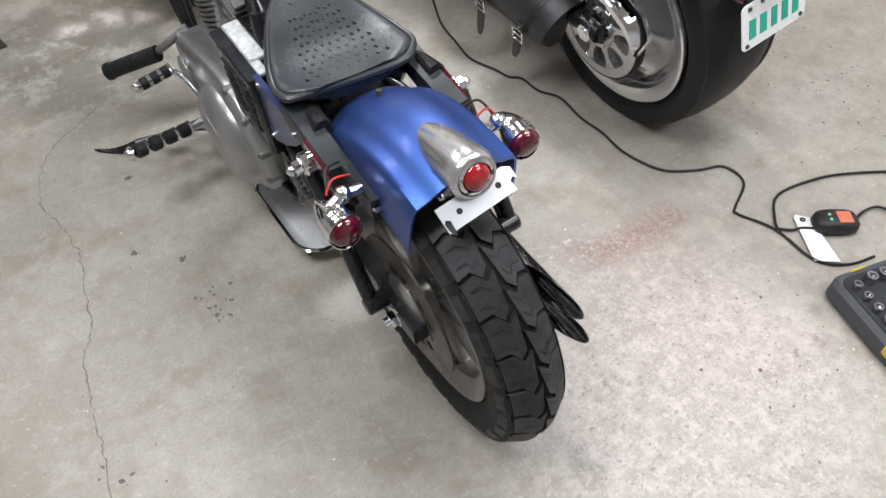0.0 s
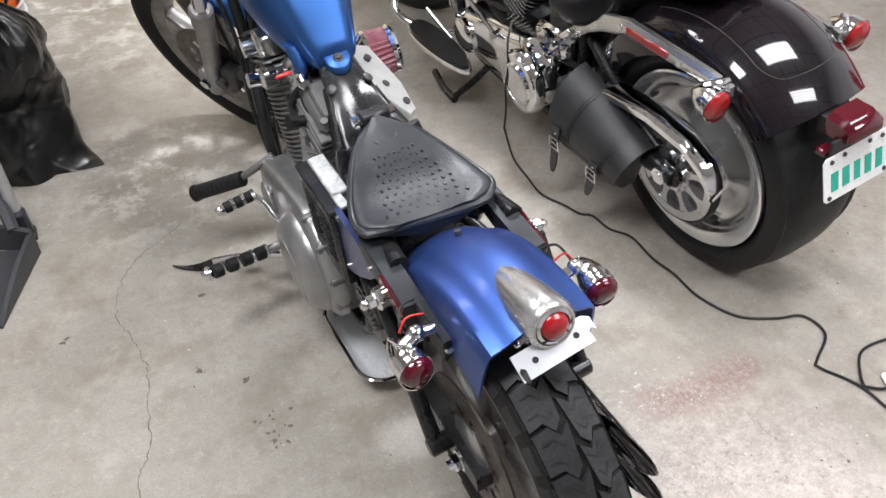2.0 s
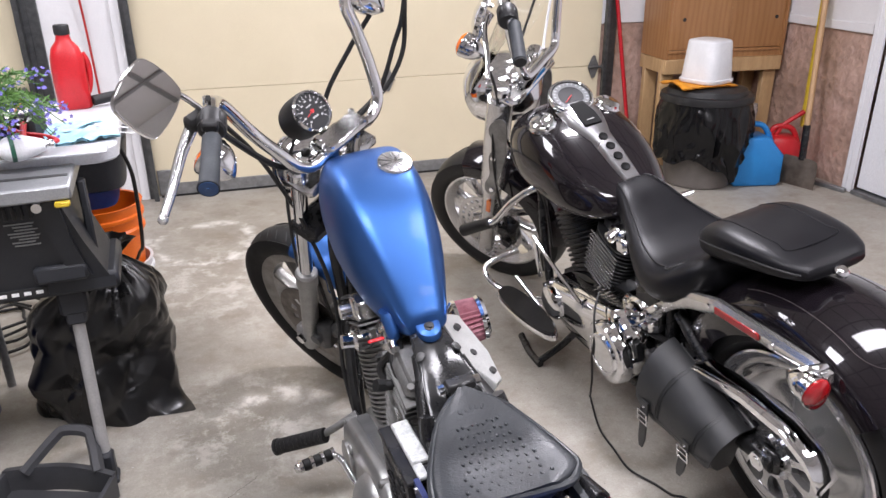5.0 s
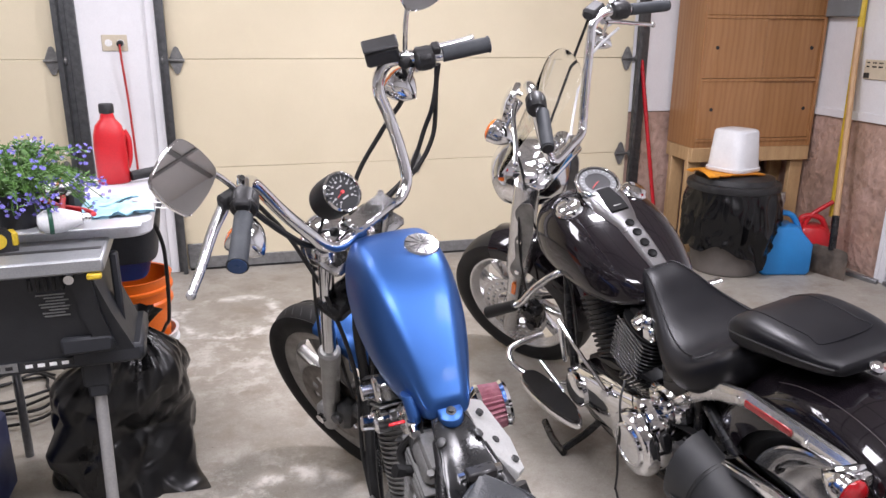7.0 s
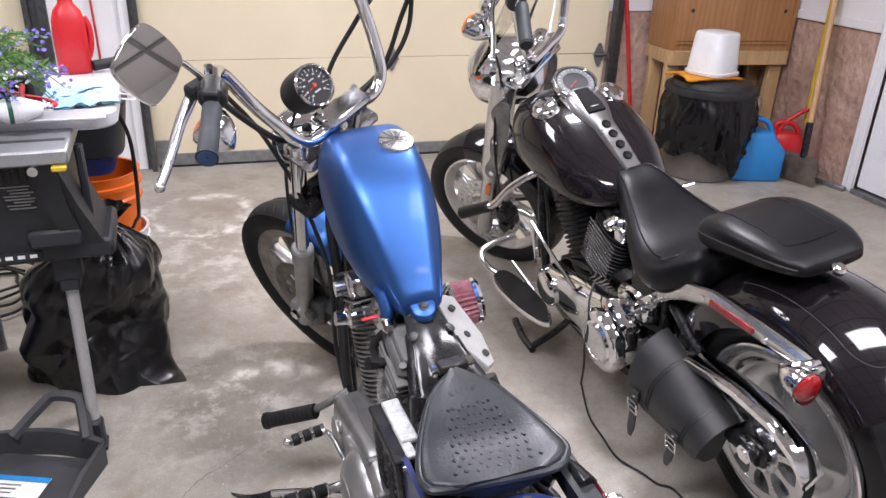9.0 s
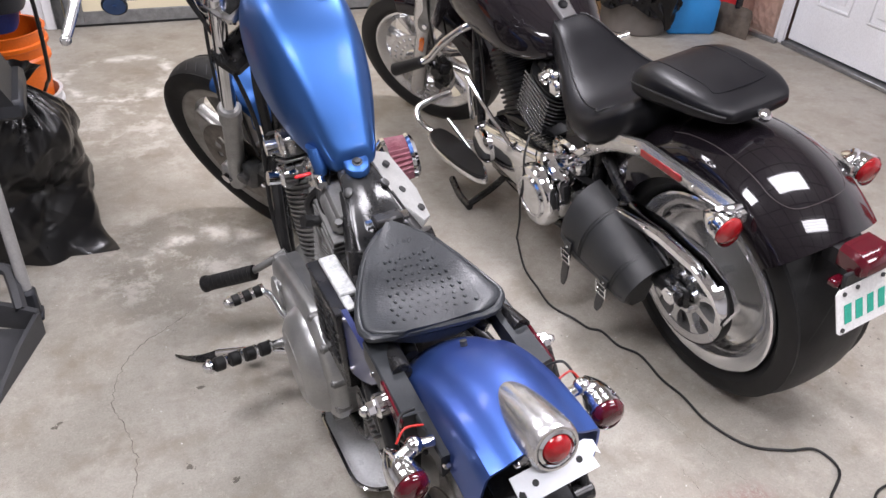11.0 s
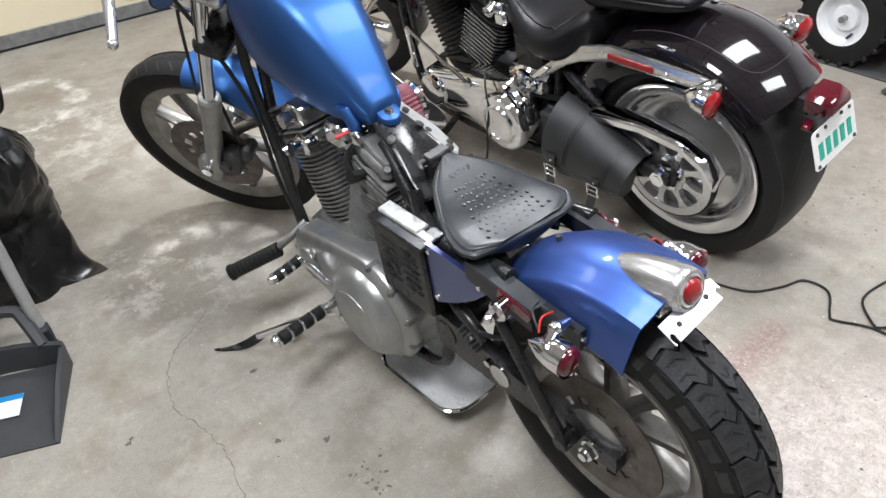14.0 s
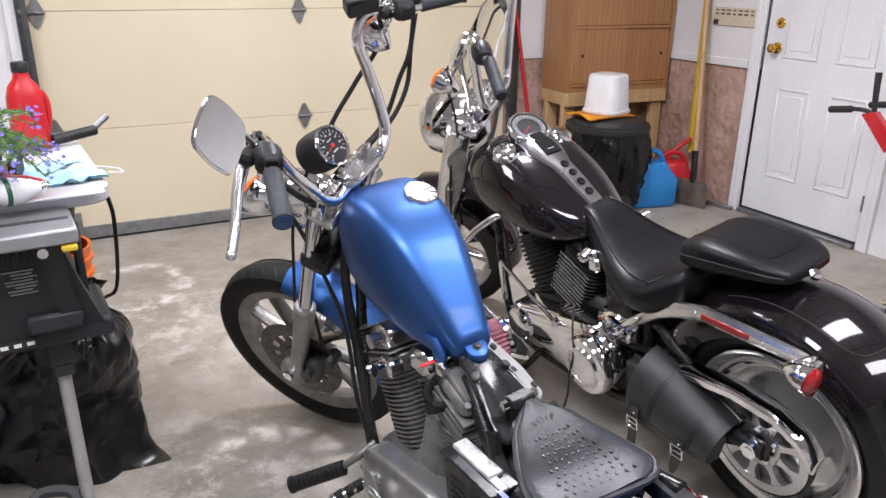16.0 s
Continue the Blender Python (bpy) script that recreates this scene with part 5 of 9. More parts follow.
part("brake_light_nut", Geo().cyl((-0.134, 0.255, 0.36), (-0.146, 0.255, 0.36), 0.009, n=6), CHROME, b1)

# controls
g = Geo()
g.tube([(-0.15, 0.80, 0.215), (-0.19, 0.77, 0.225), (-0.235, 0.757, 0.233)], 0.011, 10)
pl = part("foot_peg", g, CHROME, b1, "chrome rider foot peg")
d = Vector((-0.141, -0.034, 0.033))
p0 = Vector((-0.232, 0.759, 0.231))
for k in range(4):
    part("peg_rubber", Geo().cyl(p0 + d * (0.04 + 0.245 * k), p0 + d * (0.20 + 0.245 * k), 0.0165, n=16, bev=0.003), RUBBER2, pl)
for k in range(5):
    part("peg_ring", Geo().cyl(p0 + d * (-0.005 + 0.245 * k), p0 + d * (0.045 + 0.245 * k), 0.0175, n=16, bev=0.002), CHROME, pl)
part("peg_end", Geo().ball(p0 + d * 1.02, 0.014, n=12, k=8), CHROME, pl)
g = Geo()
g.tube([(-0.155, 0.79, 0.245), (-0.18, 0.80, 0.27), (-0.195, 0.845, 0.305), (-0.215, 0.862, 0.318)], 0.009, 10)
sh = part("shift_lever", g, CHROME, b1, "chrome gear lever")
for k in range(3):
    part("toe_rubber", Geo().cyl((-0.212 - 0.026 * k, 0.862 - 0.003 * k, 0.318), (-0.230 - 0.026 * k, 0.860 - 0.003 * k, 0.318), 0.014, n=14, bev=0.002), RUBBER2, sh)
for k in range(4):
    part("toe_ring", Geo().cyl((-0.205 - 0.026 * k, 0.863 - 0.003 * k, 0.318), (-0.213 - 0.026 * k, 0.862 - 0.003 * k, 0.318), 0.0145, n=14), CHROME, sh)
part("toe_end", Geo().ball((-0.292, 0.852, 0.318), 0.012, n=12, k=8), CHROME, sh)
g = Geo()
g.tube([(-0.12, 0.96, 0.335), (-0.17, 0.966, 0.312), (-0.215, 0.985, 0.285)], 0.0095, 10)
fp = part("forward_peg", g, DULL_ALLOY, b1, "folding forward peg with ribbed rubber")
g = Geo()
q0, q1 = Vector((-0.205, 0.975, 0.29)), Vector((-0.318, 1.048, 0.246))
LP = (q1 - q0).length
g.lathe([(rr, LP * (k + f) / 11) for k in range(11) for rr, f in ((0.0185, 0.0), (0.0198, 0.1), (0.0198, 0.72), (0.0185, 0.82))] + [(0.022, LP), (0.022, LP + 0.008)], 18, along(q0, q1 - q0))
part("peg_rubber", g, RUBBER2, fp)
g = Geo()
g.tube([(-0.13, 0.745, 0.16), (-0.18, 0.80, 0.155), (-0.27, 0.90, 0.115), (-0.345, 0.975, 0.075)], 0.0115, 10)
ks = part("side_stand", g, CHROME, b1, "chrome side stand with black foot")
g = Geo()
rings = []
for t in range(7):
    u = t / 6
    c = Vector((-0.335, 0.965, 0.082)).lerp(Vector((-0.445, 1.04, 0.052)), u) + Vector((0, 0, -0.018 * math.sin(u * math.pi)))
    w = 0.012 + 0.008 * math.sin(u * math.pi) - 0.004 * u
    rings.append([tuple(c + Vector((dx * w * 0.6, -dx * w * 0.9, dz))) for dx, dz in ((-1, -0.004), (1, -0.004), (1, 0.004), (-1, 0.004))])
g.loft(rings)
part("stand_foot", g, BLACK_SATIN, ks)
part("pivot_boss", Geo().cyl((-0.15, 0.78, 0.20), (-0.20, 0.775, 0.202), 0.02, n=16, bev=0.004), CHROME, b1)
part("pivot_boss", Geo().cyl((-0.15, 0.755, 0.17), (-0.198, 0.755, 0.17), 0.016, n=14, bev=0.004), CHROME, b1)

DARK_CHROME = mat("heat_tinted_chrome", (0.42, 0.42, 0.43), (0.30, 0.30, 0.32), 0.12, 0.04, 1.0, 14, 220, 0.03)
# exhausts on the off side
for dz, x in ((0.0, 0.137), (0.055, 0.143)):
    g = Geo()
    zt = 0.19 + dz * 0.8
    g.tube([(0.10, 0.95, 0.42), (0.15, 1.0, 0.30), (x, 0.9, 0.20 + dz), (x, 0.5, 0.185 + dz), (x, 0.03, zt)], 0.025, 18)
    rings = []
    for r, y, cut in ((0.025, 0.04, 0.0), (0.025, -0.03, 0.3), (0.025, -0.090 + dz * 0.5, 1.0), (0.0228, -0.088 + dz * 0.5, 1.0), (0.0228, 0.01, 0.0)):
        rings.append([(x + r * math.cos(a), y - cut * 0.085 * math.cos(a + 0.5), zt + r * math.sin(a) - y * 0.05) for a in [2 * math.pi * k / 24 for k in range(24)]])
    g.loft(rings, cap=False)
    part("exhaust_pipe", g, DARK_CHROME, b1, "slash-cut bright exhaust pipe")
part("drive_cover", Geo().box((0.135, 0.42, 0.33), (0.03, 0.24, 0.12), 0.02), ALLOY, b1)

# front end, turned to the left
SLIDER = mat("slider_alloy", (0.40, 0.40, 0.39), (0.31, 0.31, 0.30), 0.38, 0.07, 0.75, 14, 240, 0.12)
fw = tagged(new("front_wheel"), "grey cast front wheel turned to its left")
fw.parent = b1
tyre_part(fw, FC, 0.325, 0.098, 0.252, RUBBER, STEER, flat=0.7)
g = Geo(STEER)
for k in range(44):
    for s in (-1, 1):
        a = 2 * math.pi * (k + 0.25 * s) / 44
        q = []
        for u, da, r in ((0.008, 0.0, 0.3262), (0.036, 0.07, 0.3192), (0.036, 0.082, 0.3192), (0.008, 0.016, 0.3262)):
            q.append((s * u, FC[1] + r * math.cos(a + da), FC[2] + r * math.sin(a + da)))
        g.add(q, [(0, 1, 2, 3)])
tagged(part("tread_grooves", g, INK, fw), kind="stuff")
cast_rim(fw, FC, 0.246, 0.07, 9, WHEEL_ALLOY, STEER, hub=0.045, spoke_w=0.026, sweep=0.1)
brake_disc(fw, FC, -0.062, 0.06, 0.146, 12, RUSTY, STEER, rows=((0.62, 0.012),))
part("hub_cap", Geo(STEER).lathe([(0.02, -0.075), (0.055, -0.068), (0.062, -0.055), (0.03, -0.05)], 24, axis_x(*FC)), RUSTY, fw)
for s in (-1, 1):
    g = Geo(STEER)
    g.cyl((s * 0.098, 0.052, -0.80), (s * 0.098, 0.052, -0.44), 0.026, n=20, bev=0.004)
    g.cyl((s * 0.098, 0.052, -0.47), (s * 0.098, 0.052, -0.41), 0.031, n=20, bev=0.006)
    g.box((s * 0.098, 0.07, -0.755), (0.045, 0.07, 0.06), 0.012)
    part("fork_slider", g, SLIDER, b1, "grey alloy fork slider")
    g = Geo(STEER)
    g.cyl((s * 0.098, 0.052, -0.42), (s * 0.098, 0.052, -0.02), 0.0195, n=18)
    g.cyl((s * 0.098, 0.052, -0.03), (s * 0.098, 0.052, 0.0), 0.025, n=18, bev=0.005)
    part("fork_tube", g, CHROME, b1, "chromed fork tube")
g = Geo(STEER)
g.box((0, 0.03, -0.035), (0.25, 0.085, 0.03), 0.012)
g.cyl((0, 0, -0.03), (0, 0, 0.012), 0.02, n=16)
part("top_clamp", g, POLISHED, b1, "bright top fork clamp")
g = Geo(STEER)
g.box((0, 0.03, -0.20), (0.25, 0.085, 0.045), 0.012)
part("lower_clamp", g, BLACK_SATIN, b1)
g = Geo(STEER)
g.box((-0.085, 0.0, -0.70), (0.06, 0.055, 0.11), 0.014)
g.box((-0.06, -0.035, -0.66), (0.07, 0.04, 0.05), 0.012)
g.cyl((-0.1, 0.01, -0.70), (-0.128, 0.01, -0.70), 0.018, n=14)
part("brake_caliper", g, DARK_METAL, b1, "dark front brake caliper")
g = Geo(STEER)
part("front_axle", g.cyl((-0.13, FC[1], FC[2]), (0.13, FC[1], FC[2]), 0.01, n=12).cyl((-0.124, FC[1], FC[2]), (-0.136, FC[1], FC[2]), 0.017, n=6), CHROME, b1)
part("front_fender", fender_shell(FC, 0.342, 0.066, 74, 160, 0.02, n=22, crown=0.022, m=STEER, skirt_end=0.04), BLUE, b1, "short satin blue front fender")
for s in (-1, 1):
    g = Geo(STEER)
    g.loft([[(s * 0.068 + dx, FC[1] + r * math.cos(radians(a)), FC[2] + r * math.sin(radians(a))) for dx in (-0.002, 0.002)] for r, a in ((0.315, 100), (0.26, 104), (0.26, 112), (0.315, 118))])
    part("fender_bracket", g, BLUE, b1)

# handlebar, risers, grips
def bar_half(s):
    if s > 0:
        return [(0, 0.0, 0.055), (0.07, 0.0, 0.05), (0.10, 0.004, 0.04), (0.132, 0.010, 0.046), (0.158, 0.024, 0.07), (0.178, 0.066, 0.126), (0.187, 0.108, 0.185), (0.184, 0.142, 0.25), (0.208, 0.148, 0.295), (0.240, 0.128, 0.314), (0.29, 0.066, 0.328), (0.32, 0.038, 0.335)]
    return [(0, 0.0, 0.055), (-0.06, 0.0, 0.05), (-0.10, 0.002, 0.045), (-0.132, 0.016, 0.062), (-0.155, 0.044, 0.10), (-0.182, 0.081, 0.15), (-0.218, 0.113, 0.232), (-0.24, 0.113, 0.260), (-0.268, 0.088, 0.278), (-0.302, 0.049, 0.29), (-0.34, 0.012, 0.291)]


g = Geo(STEER)
g.tube(bar_half(-1)[::-1] + bar_half(1)[1:], 0.0145, 14, 6)
bar = part("handlebar", g, CHROME, b1, "tall chrome handlebar", 60)
g = Geo(STEER)
for s in (-1, 1):
    g.cyl((s * 0.045, 0.008, -0.02), (s * 0.045, 0.002, 0.045), 0.019, n=16)
    g.box((s * 0.045, 0.0, 0.055), (0.032, 0.045, 0.04), 0.008)
    g.cyl((s * 0.045, -0.014, 0.07), (s * 0.045, -0.014, 0.082), 0.006, n=8)
    g.cyl((s * 0.045, 0.016, 0.07), (s * 0.045, 0.016, 0.082), 0.006, n=8)
g.box((0.0, 0.0, 0.075), (0.135, 0.058, 0.022), 0.008)
for s in (-1, 1):
    for y in (-0.019, 0.019):
        g.cyl((s * 0.056, y, 0.084), (s * 0.056, y, 0.091), 0.0075, n=12, bev=0.001)
part("riser_clamp", g, POLISHED, b1, "bright riser clamp")
for s in (-1, 1):
    a, b = Vector((-0.328, 0.023, 0.290)), Vector((-0.42, -0.064, 0.297))
    if s > 0:
        a, b = Vector((0.302, 0.054, 0.330)), Vector((0.386, -0.016, 0.351))
    g = Geo(STEER)
    g.cyl(a, b, 0.0175, n=20, bev=0.002)
    g.cyl(b - (b - a) * 0.02, b, 0.0195, n=20, bev=0.003)
    gr = part("grip", g, GRIP, b1, "worn grey-black rubber grip")
    e = Geo(STEER).cyl(b, b + (b - a).normalized() * 0.002, 0.0165, n=20)
    e.cyl(b + (b - a).normalized() * 0.002, b + (b - a).normalized() * 0.004, 0.004, n=10)
    part("grip_end", e, mat("blue_grip_end", (0.02, 0.07, 0.2), (0.02, 0.06, 0.16), 0.5, 0.05), gr)
    g = Geo(STEER)
    h = Vector((-0.302, 0.049, 0.290)) if s < 0 else Vector((0.272, 0.080, 0.322))
    mm = along(h, b - a)
    g.lathe([(0.020, -0.025), (0.026, -0.018), (0.026, 0.018), (0.022, 0.022)], 18, mm)
    g.box((0, 0.0, 0.0), (0.05, 0.042, 0.036), 0.007, mm)
    g.box((0.0, 0.02, 0.028), (0.03, 0.02, 0.02), 0.004, mm)
    sw = part("switch_housing", g, BLACK_PLASTIC, b1, "black switch housing")
    part("switch_button", Geo(STEER).box((0.012, -0.024, 0.0), (0.016, 0.008, 0.01), 0.002, mm), GRIP, sw)
    # lever
    g = Geo(STEER)
    fwd = Vector((s * -0.25, 0.05, -0.16))
    tip = Vector((-0.482, -0.002, 0.224))
    root = Vector((-0.322, 0.09, 0.262))
    if s > 0:
        tip, root = Vector((0.425, 0.06, 0.315)), Vector((0.262, 0.118, 0.312))
    g.tube([tuple(root), tuple(root.lerp(tip, 0.3) + Vector((0, 0.004, 0))), tuple(root.lerp(tip, 0.7)), tuple(tip)], lambda u: 0.0125 - 0.0045 * u, 10, 6)
    g.ball(tuple(tip), 0.0095, n=12, k=8)
    part("lever", g, BRIGHT_ALLOY, b1, "bright alloy control lever")
    g = Geo(STEER)
    g.box((s * (0.305 if s < 0 else 0.252), 0.086 if s < 0 else 0.112, 0.312 if s > 0 else 0.28), (0.05, 0.03, 0.03), 0.007)
    part("lever_perch", g, BLACK_PLASTIC, b1)
g = Geo(STEER)
mcm = Matrix.Translation((0.212, 0.159, 0.326)) @ Matrix.Rotation(radians(-40), 4, "Z") @ Matrix.Rotation(radians(-12), 4, "Y")
g.box((0, 0, 0), (0.078, 0.045, 0.042), 0.006, mcm)
g.box((0, 0, 0.024), (0.082, 0.049, 0.007), 0.003, mcm)
part("master_cylinder", g, BLACK_PLASTIC, b1, "black brake fluid reservoir")
# indicators under the bar
for s, p in ((-1, (-0.286, 0.066, 0.145)), (1, (0.265, 0.125, 0.212))):
    fs = bullet("front_indicator", b1, (p[0], p[1] - 0.032, p[2] - 0.004), (p[0], p[1] + 0.034, p[2] + 0.014), 0.042, CHROME, AMBER, STEER, "amber lens", visor=False)
    part("stalk", Geo(STEER).cyl(p, (s * 0.262, 0.105, 0.295), 0.007, n=10), CHROME, fs)


def mirror(s, parent, c, n_dir, stem, up):
    """Almond-shaped mirror: chrome shell, bevelled rim and glass."""
    n_dir = Vector(n_dir).normalized()
    up = Vector(up)
    sx = up.cross(n_dir).normalized()
    up = n_dir.cross(sx)
    c = Vector(c)
    ol = []
    for k in range(48):
        a = 2 * math.pi * k / 48
        th = a - 0.45
        r = 1.0 / ((abs(math.cos(th)) / 1.12) ** 1.32 + (abs(math.sin(th)) / 0.96) ** 1.32) ** (1 / 1.32)
        ol.append((0.056 * r * math.cos(a), 0.074 * r * math.sin(a)))
    g = Geo(STEER)
    g.loft([[tuple(c + sx * (x * k) + up * (y * k) - n_dir * d) for x, y in ol] for k, d in ((1.0, -0.002), (1.025, 0.002), (0.99, 0.005), (0.8, 0.011), (0.3, 0.015))])
    mr = part("mirror", g, CHROME, parent, "chrome almond-shaped mirror")
    part("mirror_glass", Geo(STEER).loft([[tuple(c + sx * (x * k) + up * (y * k) + n_dir * d) for x, y in ol] for k, d in ((0.965, 0.0), (0.96, 0.0035))]), MIRROR, mr)
    part("mirror_stem", Geo(STEER).tube(stem, 0.006, 10, 6), CHROME, mr)


mirror(-1, b1, (-0.392, 0.085, 0.39), (0.19, -0.73, 0.65), [(-0.292, 0.085, 0.295), (-0.315, 0.10, 0.335), (-0.345, 0.105, 0.362), (-0.385, 0.1, 0.378)], (0.7, 0.68, 0.22))
mirror(1, b1, (0.285, 0.13, 0.49), (-0.36, -0.75, 0.55), [(0.255, 0.125, 0.325), (0.268, 0.138, 0.39), (0.284, 0.145, 0.44), (0.286, 0.145, 0.475)], (-0.3, 0.4, 0.86))

# speedometer
spm = STEER @ along((-0.02, 0.105, 0.065), (0.0, -0.62, 0.78))
g = Geo(spm)
g.lathe([(0.030, -0.035), (0.046, -0.02), (0.049, 0.0), (0.049, 0.052), (0.047, 0.056)], 36)
spd = part("speedometer", g, RUBBER2, b1, "black round speedometer pod")
part("bezel", Geo(spm).lathe([(0.041, 0.054), (0.047, 0.054), (0.048, 0.062), (0.044, 0.066), (0.041, 0.062), (0.041, 0.054)], 36), CHROME, spd)
part("dial", Geo(spm).lathe([(0.0, 0.056), (0.042, 0.056), (0.042, 0.058), (0.0, 0.058)], 36), SMOKED, spd, "black dial")
g = Geo(spm)
for k in range(17):
    a = radians(225 - 270 * k / 16)
    g.box((0.034, 0, 0.0585), (0.008 if k % 2 == 0 else 0.005, 0.0016, 0.0008), 0, Matrix.Rotation(a, 4, "Z"))
for k in range(9):
    a = radians(225 - 270 * k / 8)
    g.box((0.0255 * math.cos(a), 0.0255 * math.sin(a), 0.0585), (0.006, 0.004, 0.0006))
g.box((0, -0.014, 0.0585), (0.018, 0.004, 0.0006))
g.box((0, 0.013, 0.0585), (0.016, 0.003, 0.0006))
tagged(part("dial_mark", g, mat("dial_print", (0.38, 0.38, 0.38), None, 0.5), spd), kind="stuff")
g = Geo(spm)
g.box((0.009, 0, 0.0598), (0.020, 0.0018, 0.0008), 0, Matrix.Rotation(radians(196), 4, "Z"))
g.cyl((0, 0, 0.058), (0, 0, 0.062), 0.0045, n=12)
part("needle", g, RED_PLASTIC, spd)
g = Geo(spm)
g.box((0.0, -0.064, 0.036), (0.092, 0.026, 0.008), 0.003)
wl = part("warning_light_plate", g, POLISHED, b1, "bright plate with small warning lamps")
for k in range(4):
    part("warning_lamp", Geo(spm).box((-0.027 + 0.018 * k, -0.064, 0.0405), (0.011, 0.013, 0.003), 0.001), INK, wl)
# headlamp under the clamp
hm = STEER @ along((0.0, 0.10, -0.10), (0, 0.86, -0.5))
g = Geo(hm)
g.lathe([(0.01, -0.055), (0.045, -0.045), (0.068, -0.015), (0.075, 0.02), (0.075, 0.05)], 32)
hl = part("headlamp", g, CHROME, b1, "small chrome headlamp")
part("headlamp_lens", Geo(hm).lathe([(0.072, 0.05), (0.066, 0.058), (0.03, 0.066), (0.0, 0.068)], 32), CLEAR, hl)
part("headlamp_rim", Geo(hm).lathe([(0.072, 0.044), (0.079, 0.046), (0.079, 0.056), (0.07, 0.057), (0.072, 0.044)], 32), CHROME, hl)

# cables


def S(x, y, z):
    return tuple(STEER @ Vector((x, y, z)))


hose("clutch_cable", b1, [S(-0.265, 0.095, 0.30), S(-0.235, 0.14, 0.22), S(-0.16, 0.12, 0.06), S(-0.12, 0.10, -0.06), (-0.13, 1.15, 0.78), (-0.10, 1.10, 0.6), (-0.12, 1.04, 0.42), (-0.12, 0.98, 0.30)], 0.0055)
hose("wiring_loom", b1, [S(-0.285, 0.075, 0.30), S(-0.25, 0.09, 0.2), S(-0.17, 0.045, 0.075), S(-0.11, 0.04, 0.03), S(-0.06, 0.06, -0.02)], 0.007)
hose("brake_hose", b1, [S(0.245, 0.14, 0.325), S(0.262, 0.12, 0.22), S(0.2, 0.14, 0.12), S(0.13, 0.16, 0.0), S(0.08, 0.14, -0.12), S(0.02, 0.12, -0.25)], 0.006)
hose("throttle_cable", b1, [S(0.292, 0.06, 0.305), S(0.288, 0.05, 0.22), S(0.262, 0.03, 0.13), S(0.205, 0.03, 0.06), S(0.12, 0.05, 0.0), S(0.04, 0.06, -0.1)], 0.006)
hose("throttle_cable", b1, [S(0.30, 0.06, 0.305), S(0.272, 0.045, 0.215), S(0.255, 0.05, 0.15), S(0.19, 0.05, 0.03), S(0.07, 0.09, -0.06), S(0.02, 0.06, -0.12)], 0.006)
hose("speedometer_cable", b1, [S(-0.02, 0.12, 0.02), S(-0.06, 0.13, -0.12), S(-0.09, 0.10, -0.30), S(-0.085, 0.08, -0.5), S(-0.06, 0.03, -0.70)], 0.0045)
hose("front_brake_hose", b1, [S(0.0, 0.08, -0.24), S(-0.06, 0.07, -0.36), S(-0.075, 0.02, -0.5), S(-0.07, -0.01, -0.62)], 0.005)
hose("downtube_loom", b1, [(-0.04, 1.10, 0.88), (-0.075, 1.11, 0.74), (-0.08, 1.09, 0.55), (-0.11, 1.0, 0.38), (-0.115, 0.97, 0.26)], 0.013)
hose("rear_brake_hose", b1, [(-0.10, 0.42, 0.52), (-0.128, 0.36, 0.44), (-0.13, 0.28, 0.42), (-0.118, 0.18, 0.46), (-0.11, 0.12, 0.5)], 0.005)
hose("seat_post_hose", b1, [(0.05, 0.62, 0.64), (0.07, 0.52, 0.58), (0.05, 0.44, 0.56)], 0.009)
g = Geo()
g.box((0.0, 0.50, 0.50), (0.13, 0.16, 0.10), 0.02)
g.box((0.03, 0.42, 0.46), (0.12, 0.12, 0.16), 0.02)
part("oil_tank", g, BLACK_SATIN, b1, "black oil tank under the seat")


# ---- the dark cruiser ----
BIKE2 = pose(1.01, 1.905, 0.0, 0, -10, 4.7)
b2 = thing("black_cruiser_motorcycle", BIKE2, "dark brown-black cruiser motorcycle with chrome leaning on its stand", "motorcycle")
RC2 = (0, 0, 0.322)
STEER2 = Matrix.Translation((-0.03, 1.31, 0.93)) @ Matrix.Rotation(radians(27), 4, "X") @ Matrix.Rotation(radians(34), 4, "Z")
FC2 = (0, 0.06, -0.70)


def S2(x, y, z):
    return tuple(STEER2 @ Vector((x, y, z)))


WHEEL_POLISH = mat("polished_wheel_alloy", (0.86, 0.86, 0.86), (0.78, 0.78, 0.79), 0.13, 0.04, 0.8, 10, 260, 0.03, speck=0.1)
rw2 = tagged(new("rear_wheel"), "wide polished disc wheel with black tyre")
rw2.parent = b2
tyre_part(rw2, RC2, 0.322, 0.245, 0.232, RUBBER2, flat=0.42, n=72)
g = Geo()
for k in range(16):
    for s in (-1, 1):
        a0 = 2 * math.pi * (k + 0.5 * (s > 0)) / 16
        lo = []
        for i in range(5):
            t = i / 4
            u = 0.12 + 0.74 * t
            a = a0 + 0.26 * t ** 1.5
            R = 0.322 - 0.09 * 0.20 * u ** 3.1 + 0.0008
            for e in (-0.012, 0.012):
                lo.append((s * u * 0.1225 * 0.82, R * math.cos(a + e * (1 - 0.5 * t)), 0.322 + R * math.sin(a + e * (1 - 0.5 * t))))
        g.add(lo, [(2 * i, 2 * i + 1, 2 * i + 3, 2 * i + 2) for i in range(4)])
tagged(part("tread_grooves", g, INK, rw2), kind="stuff")
g = Geo()
